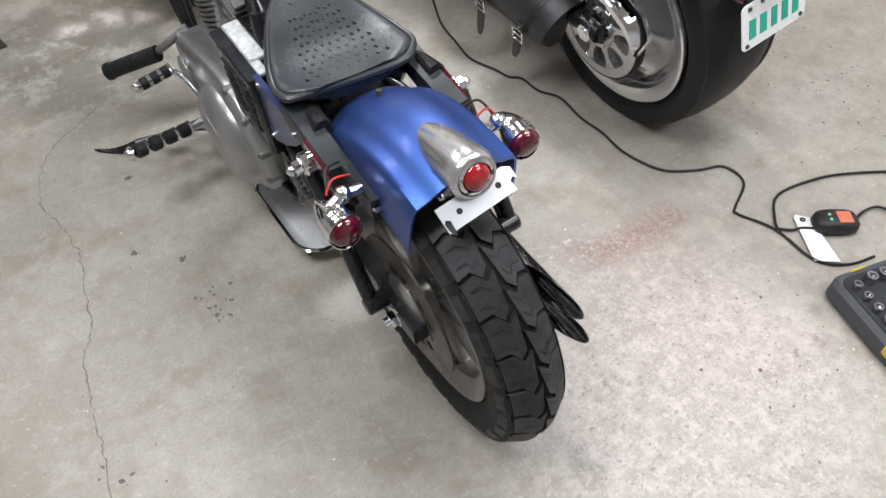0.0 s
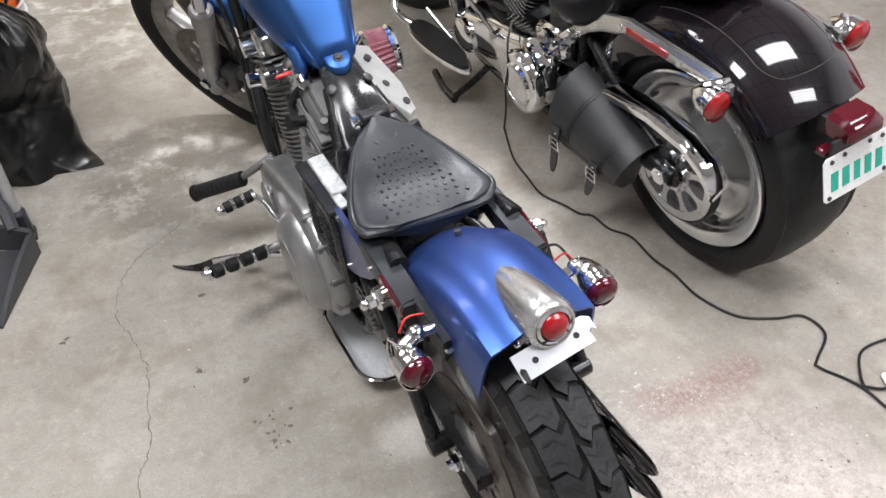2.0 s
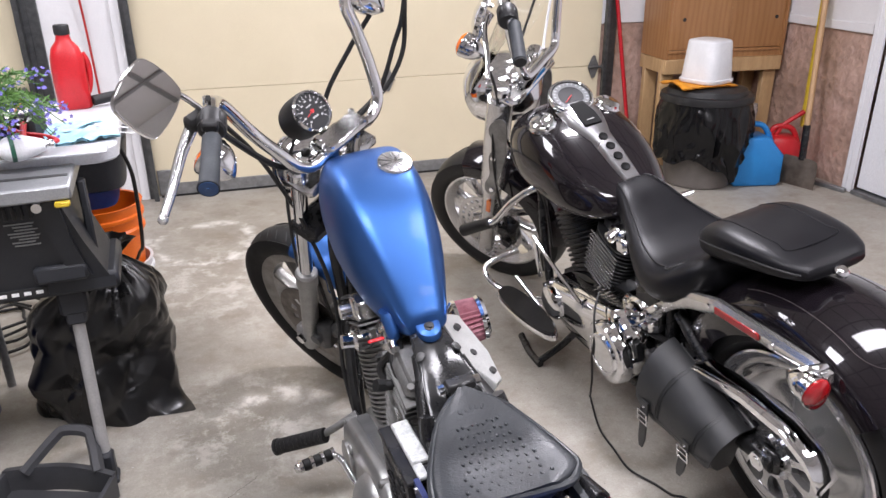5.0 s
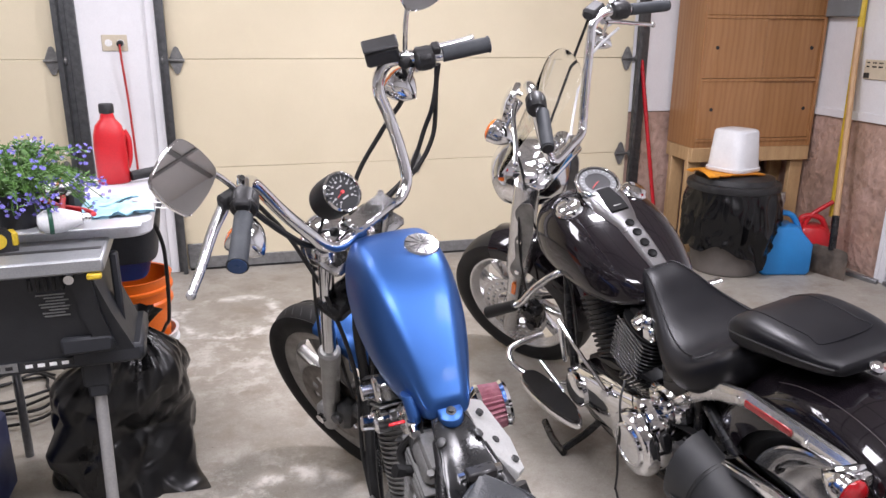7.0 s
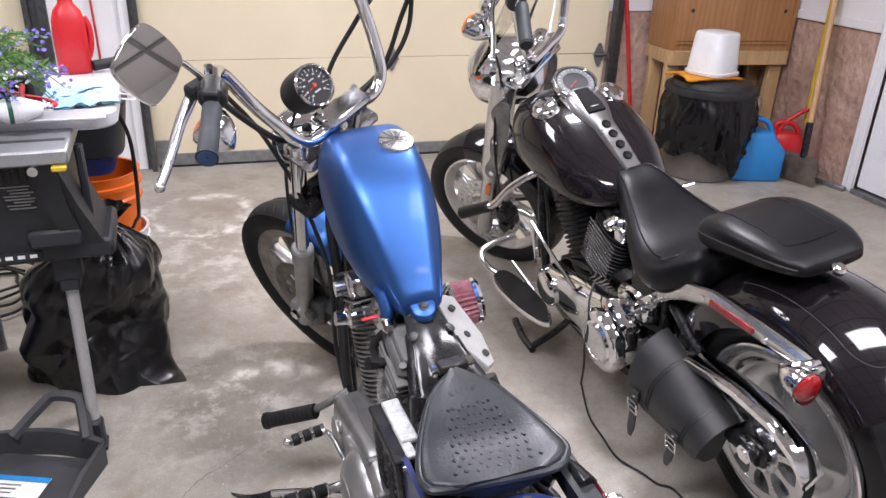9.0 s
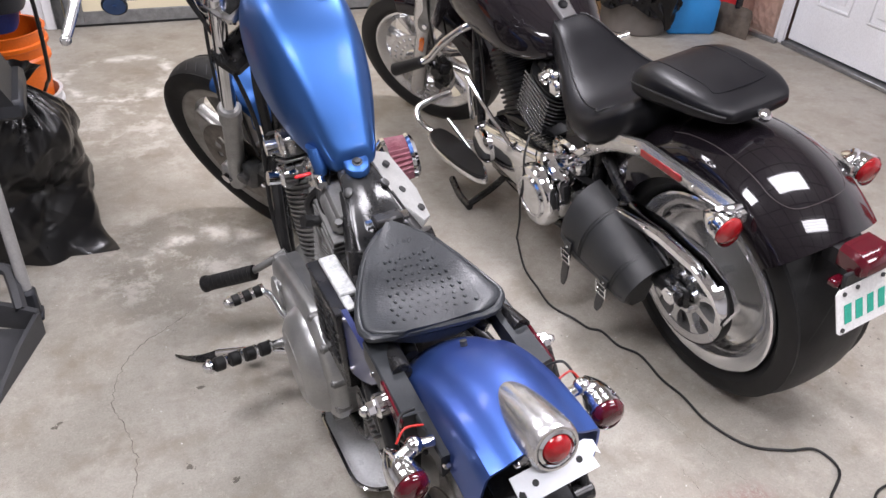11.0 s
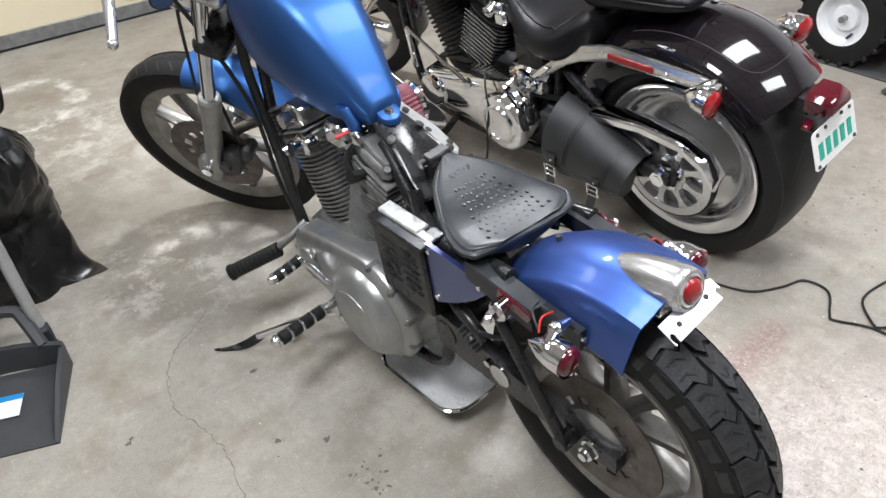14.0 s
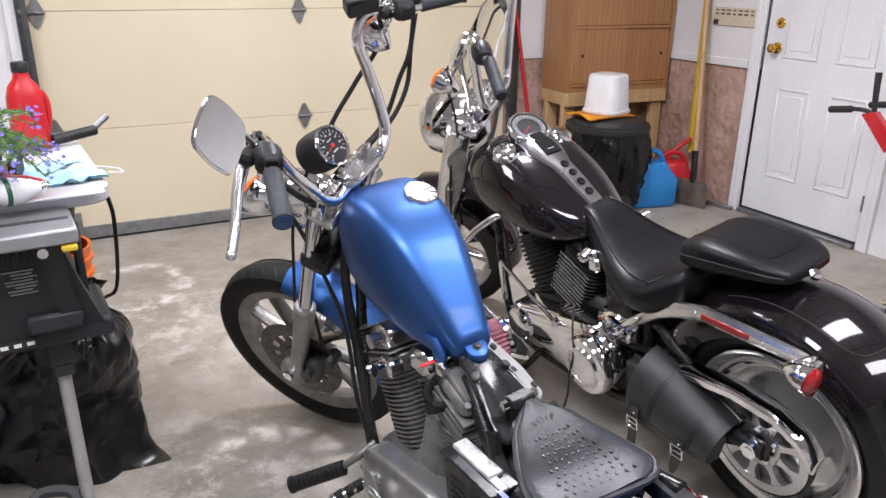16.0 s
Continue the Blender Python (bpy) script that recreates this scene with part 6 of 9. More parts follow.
g.lathe([(0.204, -0.104), (0.208, -0.109), (0.236, -0.117), (0.241, -0.114), (0.241, -0.106), (0.228, -0.09), (0.222, 0.09), (0.241, 0.106), (0.241, 0.114), (0.236, 0.117), (0.208, 0.109), (0.19, 0.05), (0.186, -0.03), (0.196, -0.07), (0.204, -0.104)], 72, axis_x(*RC2))
part("rim", g, WHEEL_POLISH, rw2, "polished rim dish")
g = Geo()
g.lathe([(0.03, -0.06), (0.08, -0.056), (0.13, -0.047), (0.165, -0.050), (0.186, -0.066), (0.196, -0.088), (0.2, -0.08), (0.19, -0.04), (0.1, -0.03), (0.03, -0.03)], 60, axis_x(*RC2))
part("wheel_disc", g, WHEEL_POLISH, rw2, "solid polished wheel centre")
for k in range(12):
    a = 2 * math.pi * k / 12
    part("rim_slot", Geo().box((-0.080, 0.1925, 0), (0.022, 0.006, 0.022), 0.002, Matrix.Translation(RC2) @ Matrix.Rotation(a, 4, "X")), DARK_METAL, rw2)
# belt pulley with teardrop windows
g = Geo()
g.lathe([(0.118, -0.166), (0.142, -0.166), (0.142, -0.140), (0.118, -0.140), (0.118, -0.166)], 72, axis_x(*RC2))
g.lathe([(0.03, -0.164), (0.062, -0.164), (0.062, -0.142), (0.03, -0.142), (0.03, -0.164)], 40, axis_x(*RC2))
for k in range(9):
    a = 2 * math.pi * k / 9
    m = Matrix.Translation(RC2) @ Matrix.Rotation(a, 4, "X")
    sg = Geo().loft([[tuple(m @ Vector((x, r, w))) for x, w in ((-0.164, -q), (-0.164, q), (-0.146, q), (-0.146, -q))] for r, q in ((0.055, 0.014), (0.08, 0.008), (0.1, 0.009), (0.122, 0.02))])
    part("pulley_spoke", sg, BRIGHT_ALLOY, rw2)
part("belt_pulley", g, BRIGHT_ALLOY, rw2, "silver belt pulley with windows")
part("pulley_back", Geo().lathe([(0.02, -0.139), (0.12, -0.139), (0.12, -0.13), (0.02, -0.13)], 48, axis_x(*RC2)), ALLOY, rw2)
g = Geo()
g.lathe([(0.143, -0.165), (0.147, -0.165), (0.147, -0.141), (0.143, -0.141), (0.143, -0.165)], 72, axis_x(*RC2))
g.loft([[(x, y, z) for x in (-0.165, -0.141)] + [(x, y, z - 0.004) for x in (-0.141, -0.165)] for y, z in ((0.03, 0.468), (0.5, 0.40))])
part("drive_belt", g, RUBBER2, b2, "black toothed drive belt")
for k in range(5):
    a = 2 * math.pi * k / 5 + 0.3
    g = Geo().cyl((-0.164, 0.047 * math.cos(a), 0.322 + 0.047 * math.sin(a)), (-0.173, 0.047 * math.cos(a), 0.322 + 0.047 * math.sin(a)), 0.009, n=6)
    part("pulley_bolt", g, CHROME, rw2)
g = Geo()
g.cyl((-0.21, 0.0, 0.322), (0.2, 0.0, 0.322), 0.013, n=14)
g.cyl((-0.192, 0.0, 0.322), (-0.208, 0.0, 0.322), 0.024, n=6)
g.cyl((-0.184, 0.0, 0.322), (-0.192, 0.0, 0.322), 0.028, n=20)
part("axle", g, CHROME, b2)
g = Geo()
for s in (-1, 1):
    g.tube([(s * 0.178, -0.03, 0.322), (s * 0.178, 0.1, 0.33), (s * 0.17, 0.3, 0.345), (s * 0.14, 0.44, 0.36)], 0.026, 12)
    g.tube([(s * 0.165, 0.05, 0.36), (s * 0.15, 0.22, 0.43), (s * 0.12, 0.38, 0.5)], 0.018, 12)
    g.box((s * 0.178, 0.0, 0.322), (0.02, 0.085, 0.06), 0.012)
part("swing_arm", g, BLACK_SATIN, b2)
g = Geo()
rings = []
for y, z, h, x in ((0.33, 0.40, 0.012, -0.19), (0.22, 0.44, 0.016, -0.192), (0.06, 0.46, 0.016, -0.192), (-0.06, 0.448, 0.016, -0.19), (-0.13, 0.41, 0.018, -0.188), (-0.165, 0.36, 0.016, -0.186)):
    rings.append([(x + dx, y + dy * 0.3, z + dz * h) for dx, dz, dy in ((0.0, -1, 0), (-0.012, -0.4, 0), (-0.012, 0.6, 0), (0.0, 1, 0), (0.045, 1, 0), (0.045, 0.7, 0))])
g.loft(rings)
part("belt_guard", g, CHROME, b2, "chrome upper belt guard", 50)

RAIL_CHROME = mat("brushed_chrome", (0.74, 0.73, 0.71), (0.64, 0.63, 0.61), 0.24, 0.04, 0.9, 14, 300, 0.03, speck=0.08)
# rear fender and rails
part("rear_fender", fender_shell((0, 0.02, 0.325), 0.395, 0.145, 28, 138, 0.085, n=36, crown=0.045, flare=0.03, thick=0.005, skirt_end=0.05), GLOSS_BLACK, b2, "glossy dark brown-black rear fender", 60)
pin = []
for a, q in [(68 + 6 * k, -0.70) for k in range(9)] + [(121, -0.62), (124, -0.45), (125, 0.0), (124, 0.45), (121, 0.62)] + [(116 - 6 * k, 0.70) for k in range(9)]:
    w = 0.145 * (1 + 0.03 * (a - 28) / 110)
    rad = 0.395 - 0.045 * q * q + 0.0002
    pin.append((q * w * 0.9, 0.02 + rad * math.cos(radians(a)), 0.325 + rad * math.sin(radians(a))))
part("pinstripe", Geo().tube(pin, 0.0008, 6, 4), mat("grey_pinstripe", (0.07, 0.06, 0.06), None, 0.4), b2)
part("inner_fender", fender_shell((0, 0.0, 0.322), 0.352, 0.12, 25, 128, 0.03, n=24, crown=0.03, thick=0.004), BLACK_PLASTIC, b2)
for s in (-1, 1):
    g = Geo()
    rings = []
    for y, z, h in ((0.47, 0.475, 0.016), (0.43, 0.505, 0.018), (0.345, 0.57, 0.022), (0.29, 0.60, 0.024), (0.19, 0.628, 0.022), (0.05, 0.628, 0.02), (-0.08, 0.627, 0.018), (-0.14, 0.625, 0.012)):
        rings.append([(s * x, y, z + dz * h) for x, dz in ((0.146, -1), (0.158, -1), (0.164, -0.5), (0.165, 0.4), (0.158, 1), (0.146, 1))])
    g.loft(rings)
    ra = part("fender_rail", g, RAIL_CHROME, b2, "chrome fender support rail", 30)
    part("rail_reflector", Geo().box((s * 0.1665, 0.115, 0.628), (0.006, 0.145, 0.02), 0.003), BRIGHT_RED_LENS, ra, "long red reflector")
    for y in (0.21, 0.005, -0.1):
        part("rail_bolt", Geo().cyl((s * 0.164, y, 0.627), (s * 0.170, y, 0.627), 0.0075, n=12), CHROME, ra)
    g = Geo()
    g.box((s * 0.172, 0.455, 0.49), (0.012, 0.12, 0.018), 0.004, Matrix.Translation((0, 0.455, 0.49)) @ Matrix.Rotation(radians(-38), 4, "X") @ Matrix.Translation((0, -0.455, -0.49)))
    part("rail_link", g, CHROME, b2)
    c = (s * 0.197, -0.135, 0.62)
    sg = bullet("rear_indicator", b2, (c[0], c[1] + 0.065, c[2] + 0.004), (c[0], c[1] - 0.012, c[2] - 0.006), 0.034, CHROME, BRIGHT_RED_LENS, lens_label="red round lens")
    part("stalk", Geo().tube([(c[0], c[1] + 0.03, c[2] + 0.02), (s * 0.175, -0.12, 0.645), (s * 0.15, -0.12, 0.64)], 0.011, 10), CHROME, sg)

# tail lamp and blank-lettered plate
g = Geo()
g.loft([[(x, y, z) for x, z in ((-w, 0.545), (w, 0.545), (w, 0.585), (-w, 0.585))] for y, w in ((-0.25, 0.035), (-0.30, 0.035))])
g.box((0.0, -0.335, 0.545), (0.14, 0.01, 0.05), 0.004)
tl2 = part("tail_lamp", g, BLACK_PLASTIC, b2, "tail lamp on a black mount")
g = Geo()
rings = []
for y, w, zt, zb in ((-0.292, 0.045, 0.607, 0.560), (-0.33, 0.047, 0.605, 0.560), (-0.352, 0.045, 0.596, 0.563), (-0.359, 0.038, 0.588, 0.567)):
    rings.append([(x, y, z) for x, z in ((-w, zb), (w, zb), (w, zt - 0.012), (w - 0.012, zt), (-w + 0.012, zt), (-w, zt - 0.012))])
g.loft(rings)
part("tail_lens", g, RED_LENS, tl2, "dark red tail lens")
part("plate_light", Geo().box((-0.062, -0.318, 0.538), (0.034, 0.026, 0.018), 0.005), RED_LENS, tl2)
pm2 = Matrix.Translation((0.0, -0.356, 0.488)) @ Matrix.Rotation(radians(74), 4, "X")
g = Geo(pm2)
rr = [(sx * (0.092 - 0.008 * (k == c)), sy * (0.052 - 0.008 * (k != c))) for sx, sy, order in ((1, -1, (0, 1)), (1, 1, (1, 0)), (-1, 1, (0, 1)), (-1, -1, (1, 0))) for k in order for c in (0,)]
g.slab(rr, -0.001, 0.001)
lp = part("number_plate", g, PAPER, b2, "white number plate with teal characters as bars", 20)
for k, (w, h) in enumerate(((0.019, 0.044), (0.019, 0.044), (0.017, 0.044), (0.018, 0.044), (0.018, 0.044))):
    part("plate_bar", Geo(pm2).box((-0.062 + 0.031 * k, -0.008, 0.0017), (w, h, 0.0012)), GREEN_INK, lp)
for x, y in ((-0.07, 0.04), (-0.035, 0.043), (0.035, 0.043), (0.07, 0.04), (-0.078, -0.042), (0.078, -0.042)):
    part("plate_bolt", Geo(pm2).cyl((x, y, 0.001), (x, y, 0.004), 0.005, n=8), DARK_METAL, lp)

# seats


def cushion(name, rows, material, label, power=0.62, n=32, parent=b2, dish=0.0):
    g = Geo()
    path = glide(rows)
    rings = []
    for y, zb, zt, w in path:
        zc, h = (zb + zt) / 2, (zt - zb) / 2
        ring = []
        for j in range(n):
            a = 2 * math.pi * j / n
            cx, sz = math.cos(a), math.sin(a)
            x = w * math.copysign(abs(cx) ** power, cx)
            z = zc + h * math.copysign(abs(sz) ** power, sz)
            if sz > 0:
                z += dish * (x / max(w, 1e-3)) ** 2 - dish * 0.5
            ring.append((x, y, z))
        rings.append(ring)
    g.loft(rings)
    return part(name, g, material, parent, label, 70), rings


rs, rings = cushion("rider_seat", ((0.775, 0.675, 0.735, 0.035), (0.75, 0.64, 0.755, 0.065), (0.69, 0.61, 0.742, 0.088), (0.61, 0.565, 0.70, 0.122), (0.53, 0.535, 0.665, 0.16), (0.45, 0.525, 0.65, 0.186), (0.38, 0.53, 0.665, 0.192), (0.32, 0.555, 0.70, 0.178), (0.275, 0.59, 0.72, 0.152), (0.25, 0.62, 0.70, 0.1)), SEAT_VINYL, "black vinyl scooped rider seat", power=0.76, dish=0.02)
seam = []
for side in (-1, 1):
    line = []
    for r in rings[3:26:2]:
        w = max(p[0] for p in r)
        top = [p for p in r if p[2] > (min(q[2] for q in r) + max(q[2] for q in r)) / 2 and p[0] * side >= 0]
        line.append(min(top, key=lambda p: abs(abs(p[0]) - 0.74 * w)))
    seam += line if side < 0 else line[::-1]
part("seam", Geo().tube([(x, y, z + 0.0025) for x, y, z in seam], 0.0022, 6, 4), BLACK_PLASTIC, rs)
ps, rings = cushion("pillion_seat", ((0.325, 0.712, 0.752, 0.075), (0.31, 0.704, 0.785, 0.108), (0.25, 0.710, 0.812, 0.128), (0.17, 0.728, 0.815, 0.131), (0.08, 0.740, 0.808, 0.120), (0.025, 0.747, 0.794, 0.100), (0.002, 0.752, 0.781, 0.080)), SEAT_VINYL, "black vinyl pillion pad", dish=0.008)
part("piping", Geo().tube([min(r, key=lambda p: abs(p[2] - (0.4 * min(q[2] for q in r) + 0.6 * max(q[2] for q in r))) - (p[0] < 0)) for r in rings[1:-1:3]], 0.003, 6, 4), BLACK_PLASTIC, ps)
seam = []
for side in (-1, 1):
    line = []
    for r in rings[5:-6:2]:
        w = max(p[0] for p in r)
        mid = (min(q[2] for q in r) + max(q[2] for q in r)) / 2
        line.append(min([p for p in r if p[2] > mid and p[0] * side >= 0], key=lambda p: abs(abs(p[0]) - 0.6 * w)))
    seam += line if side < 0 else line[::-1]
part("seam", Geo().tube([(x, y, z + 0.0004) for x, y, z in seam], 0.0014, 6, 4), SEAT_VINYL, ps)
part("seat_screw", Geo().lathe([(0.016, 0), (0.016, 0.01), (0.01, 0.016), (0.0, 0.017)], 16, along((0, -0.008, 0.755), (0, -0.5, 0.86))), CHROME, ps)

# tank
g = Geo()
rows = ((0.70, 0.655, 0.705, 0.045), (0.73, 0.635, 0.732, 0.085), (0.80, 0.615, 0.772, 0.122), (0.88, 0.612, 0.818, 0.148), (0.96, 0.62, 0.860, 0.160), (1.04, 0.63, 0.89, 0.166), (1.12, 0.648, 0.905, 0.166), (1.19, 0.67, 0.90, 0.155), (1.245, 0.70, 0.875, 0.13), (1.275, 0.735, 0.845, 0.09), (1.285, 0.77, 0.815, 0.05))
path = glide(rows)
rings = []
for y, zb, zt, w in path:
    zc, h = zb * 0.62 + zt * 0.38, 0
    ring = []
    for j in range(40):
        a = 2 * math.pi * j / 40
        cx, sz = math.cos(a), math.sin(a)
        x = 1.2 * w * math.copysign(abs(cx) ** 0.70, cx)
        z = zc + ((zt - zc) if sz > 0 else (zc - zb)) * math.copysign(abs(sz) ** 0.72, sz)
        ring.append((x, y, z))
    rings.append(ring)
g.loft(rings)
tk = part("fuel_tank", g, GLOSS_BLACK, b2, "glossy dark brown-black teardrop tank", 70)
for s in (-1, 1):
    m = along((s * 0.118, 1.062, 0.872), (s * 0.32, -0.28, 0.9))
    part("filler_cap", Geo(m).lathe([(0.044, -0.004), (0.046, 0.008), (0.042, 0.014), (0.04, 0.024), (0.032, 0.03), (0.0, 0.032)], 32), CHROME, tk, "chrome filler cap")
# console
SATIN_CHROME = mat("satin_chrome", (0.42, 0.42, 0.43), (0.36, 0.36, 0.37), 0.3, 0.04, 1.0, 14, 260, 0.04, speck=0.1)
g = Geo()
con = ((1.13, 0.918, 0.046), (1.06, 0.918, 0.058), (0.99, 0.888, 0.056), (0.945, 0.861, 0.046), (0.91, 0.841, 0.034), (0.84, 0.803, 0.031), (0.745, 0.742, 0.027))
g.loft([[(x, y, z) for x, z in ((-w * 1.15, z0 - 0.018), (-w, z0 + 0.004), (-w * 0.8, z0 + 0.01), (w * 0.8, z0 + 0.01), (w, z0 + 0.004), (w * 1.15, z0 - 0.018))] for y, z0, w in con])
cs = part("console", g, SATIN_CHROME, tk, "chrome tank console")
g = Geo()
for y, z in ((0.895, 0.8455), (0.857, 0.8245), (0.819, 0.802), (0.781, 0.777)):
    part("console_hole", Geo().lathe([(0.0, 0), (0.0125, 0.0), (0.0145, 0.0015), (0.0145, -0.004)], 18, along((0, y, z), (0, -0.5, 0.86))), HOLE_BLACK, cs)
g = Geo()
g.loft([[(x, y, z0 + 0.0165) for x in (-w, w)] + [(x, y, z0 + 0.009) for x in (w, -w)] for y, z0, w in ((1.045, 0.908, 0.024), (0.985, 0.882, 0.032), (0.945, 0.861, 0.030))])
part("console_insert", g, HOLE_BLACK, cs)
part("console_script", Geo().box((0, 0.962, 0.8875), (0.026, 0.003, 0.001), 0, Matrix.Translation((0, 0, 0))), PAPER, cs)
spm2 = along((0.0, 1.082, 0.927), (0, -0.52, 0.85)) @ Matrix.Scale(1.18, 4)
g = Geo(spm2)
g.lathe([(0.05, -0.03), (0.061, -0.012), (0.0645, 0.002), (0.0645, 0.010), (0.062, 0.0155), (0.0585, 0.0175), (0.0555, 0.0155), (0.054, 0.009), (0.05, -0.03)], 40)
sp2 = part("speedometer", g, CHROME, b2, "chrome tank-top speedometer")
part("dial", Geo(spm2).lathe([(0.0, 0.011), (0.0535, 0.012), (0.0535, 0.006), (0.0, 0.006)], 40), SMOKED, sp2)
g = Geo(spm2)
g.lathe([(0.036, 0.0124), (0.0515, 0.0128), (0.0515, 0.0134), (0.036, 0.0130), (0.036, 0.0124)], 40)
part("dial_ring", g, mat("dial_ring_grey", (0.16, 0.165, 0.17), (0.12, 0.125, 0.13), 0.3), sp2)
g = Geo(spm2)
for k in range(19):
    a = radians(230 - 280 * k / 18)
    g.box((0.0455, 0, 0.0138), (0.007, 0.0016 if k % 2 else 0.003, 0.0006), 0, Matrix.Rotation(a, 4, "Z"))
part("dial_mark", g, mat("dial_grey", (0.4, 0.41, 0.42), (0.34, 0.35, 0.36), 0.4), sp2)
part("needle", Geo(spm2).box((0.014, 0, 0.0145), (0.034, 0.002, 0.001), 0, Matrix.Rotation(radians(215), 4, "Z")), RED_PLASTIC, sp2)
# winged tank badge as a plain shape
for s in (-1, 1):
    g = Geo()
    g.cyl((s * 0.15, 1.165, 0.755), (s * 0.172, 1.168, 0.757), 0.026, n=20)
    g.loft([[(s * (0.158 + dx), y, z0 + dz) for dx, dz in ((0.0, -h), (0.01, -h * 0.5), (0.01, h * 0.5), (0.0, h))] for y, z0, h in ((1.16, 0.752, 0.02), (1.11, 0.738, 0.013), (1.06, 0.735, 0.007))])
    part("tank_badge", g, POLISHED, tk, "silver winged badge")
part("tank_strip", Geo().tube([(-0.095, 0.745, 0.666), (-0.128, 0.80, 0.645), (-0.15, 0.86, 0.65)], 0.005, 8), CHROME, tk)

# engine and primary
en2 = tagged(new("engine"), "black finned V-twin with chrome covers")
en2.parent = b2
g = Geo()
g.loft([[(x, 0.74 + dy, 0.30 + dz) for dy, dz in ((-0.3, -0.12), (0.22, -0.13), (0.3, -0.04), (0.26, 0.07), (0.12, 0.11), (-0.12, 0.11), (-0.3, 0.06))] for x in (-0.13, 0.15)])
part("crankcase", g, FUEL_BLACK, en2)
for y0, y1 in ((0.80, 0.715), (0.90, 0.995)):
    ax, L, cyl2 = fin_cylinder((-0.03, y0, 0.40), (-0.03, y1, 0.595), 0.1, 13, en2, FUEL_BLACK, FUEL_BLACK, 0.95)
    g = Geo(ax)
    g.box((0, 0, L + 0.012), (0.15, 0.13, 0.03), 0.012)
    part("cylinder_head", g, FUEL_BLACK, cyl2)
    g = Geo(ax)
    g.box((0, 0, L + 0.03), (0.10, 0.09, 0.02), 0.008)
    part("rocker_cover", g, BLACK_SATIN, cyl2)
    g = Geo(ax)
    for k in range(11):
        g.box((-0.1005, 0.0, L * (k + 1.54) / 13), (0.003, 0.145, 0.0028))
    tagged(part("fin_edges", g, BRIGHT_ALLOY, cyl2, "bright machined fin edges"), kind="stuff")
g = Geo()


def drop2(k, n=44):
    (ya, za, ra), (yb, zb, rb) = (0.585, 0.325, 0.115 - k), (0.93, 0.31, 0.075 - k)
    out = []
    for i in range(n):
        a = 2 * math.pi * i / n
        d = (math.cos(a), math.sin(a))
        pa, pb = (ya + ra * d[0], za + ra * d[1]), (yb + rb * d[0], zb + rb * d[1])
        out.append(pb if pb[0] * d[0] + pb[1] * d[1] > pa[0] * d[0] + pa[1] * d[1] else pa)
    return out


g.loft([[(x, y, z) for y, z in drop2(k)] for x, k in ((-0.12, 0.0), (-0.20, 0.002), (-0.218, 0.012), (-0.226, 0.03), (-0.23, 0.055))])
pr2 = part("primary_cover", g, CHROME, en2, "chrome primary cover", 40)
g = Geo()
m = Matrix.Translation((-0.222, 0.565, 0.318)) @ Matrix.Rotation(radians(-90), 4, "Y")
g.lathe([(0.10, 0.0), (0.10, 0.022), (0.092, 0.034), (0.07, 0.036), (0.066, 0.042), (0.0, 0.043)], 44, m)
part("derby_cover", g, CHROME, pr2, "round chrome derby cover")
part("derby_emblem", Geo().lathe([(0.066, 0.0422), (0.064, 0.0445), (0.06, 0.0455), (0.056, 0.0445), (0.055, 0.0425), (0.066, 0.0422)], 40, m), BRIGHT_ALLOY, pr2)
g = Geo()
g.lathe([(0.06, 0), (0.06, 0.012), (0.045, 0.022), (0.0, 0.024)], 30, Matrix.Translation((-0.226, 0.92, 0.31)) @ Matrix.Rotation(radians(-90), 4, "Y"))
part("inspection_cover", g, CHROME, pr2)
for y, z in drop2(0.01, 30)[::3]:
    part("cover_screw", Geo().cyl((-0.2, y, z), (-0.224, y, z), 0.009, n=8), CHROME, pr2)
g = Geo()
g.box((-0.12, 0.52, 0.44), (0.10, 0.16, 0.09), 0.02)
g.cyl((-0.16, 0.52, 0.45), (-0.185, 0.52, 0.45), 0.035, n=22, bev=0.006)
part("starter_cover", g, CHROME, en2)
g = Geo()
g.box((-0.105, 0.668, 0.628), (0.05, 0.075, 0.045), 0.012)
g.cyl((-0.12, 0.675, 0.628), (-0.145, 0.675, 0.62), 0.02, n=16, bev=0.004)
g.box((-0.115, 0.64, 0.60), (0.03, 0.05, 0.05), 0.01)
part("coil_cover", g, CHROME, en2, "small chrome cover")
g = Geo()
for s in (-1, 1):
    g.tube([(s * 0.11, 0.42, 0.53), (s * 0.13, 0.43, 0.30), (s * 0.14, 0.5, 0.17), (s * 0.14, 1.02, 0.16), (s * 0.11, 1.17, 0.35), (s * 0.05, 1.24, 0.72)], 0.017, 12)
g.tube([(0, 1.24, 0.78), (0, 1.0, 0.66), (0, 0.7, 0.6), (0, 0.42, 0.53)], 0.026, 12)
g.box((0, 0.42, 0.42), (0.2, 0.12, 0.2), 0.03)
part("frame", g, BLACK_SATIN, b2)
part("battery_case", Geo().box((0.0, 0.56, 0.47), (0.2, 0.17, 0.22), 0.03), BLACK_SATIN, b2, "black case under the seat")
part("engine_block", Geo().box((0.0, 0.80, 0.36), (0.22, 0.36, 0.20), 0.03), FUEL_BLACK, en2)
part("regulator_box", Geo().box((-0.19, 0.405, 0.33), (0.04, 0.055, 0.12), 0.01), BLACK_PLASTIC, b2)
part("regulator_foot", Geo().box((-0.19, 0.405, 0.262), (0.042, 0.03, 0.02), 0.004), CHROME, b2)

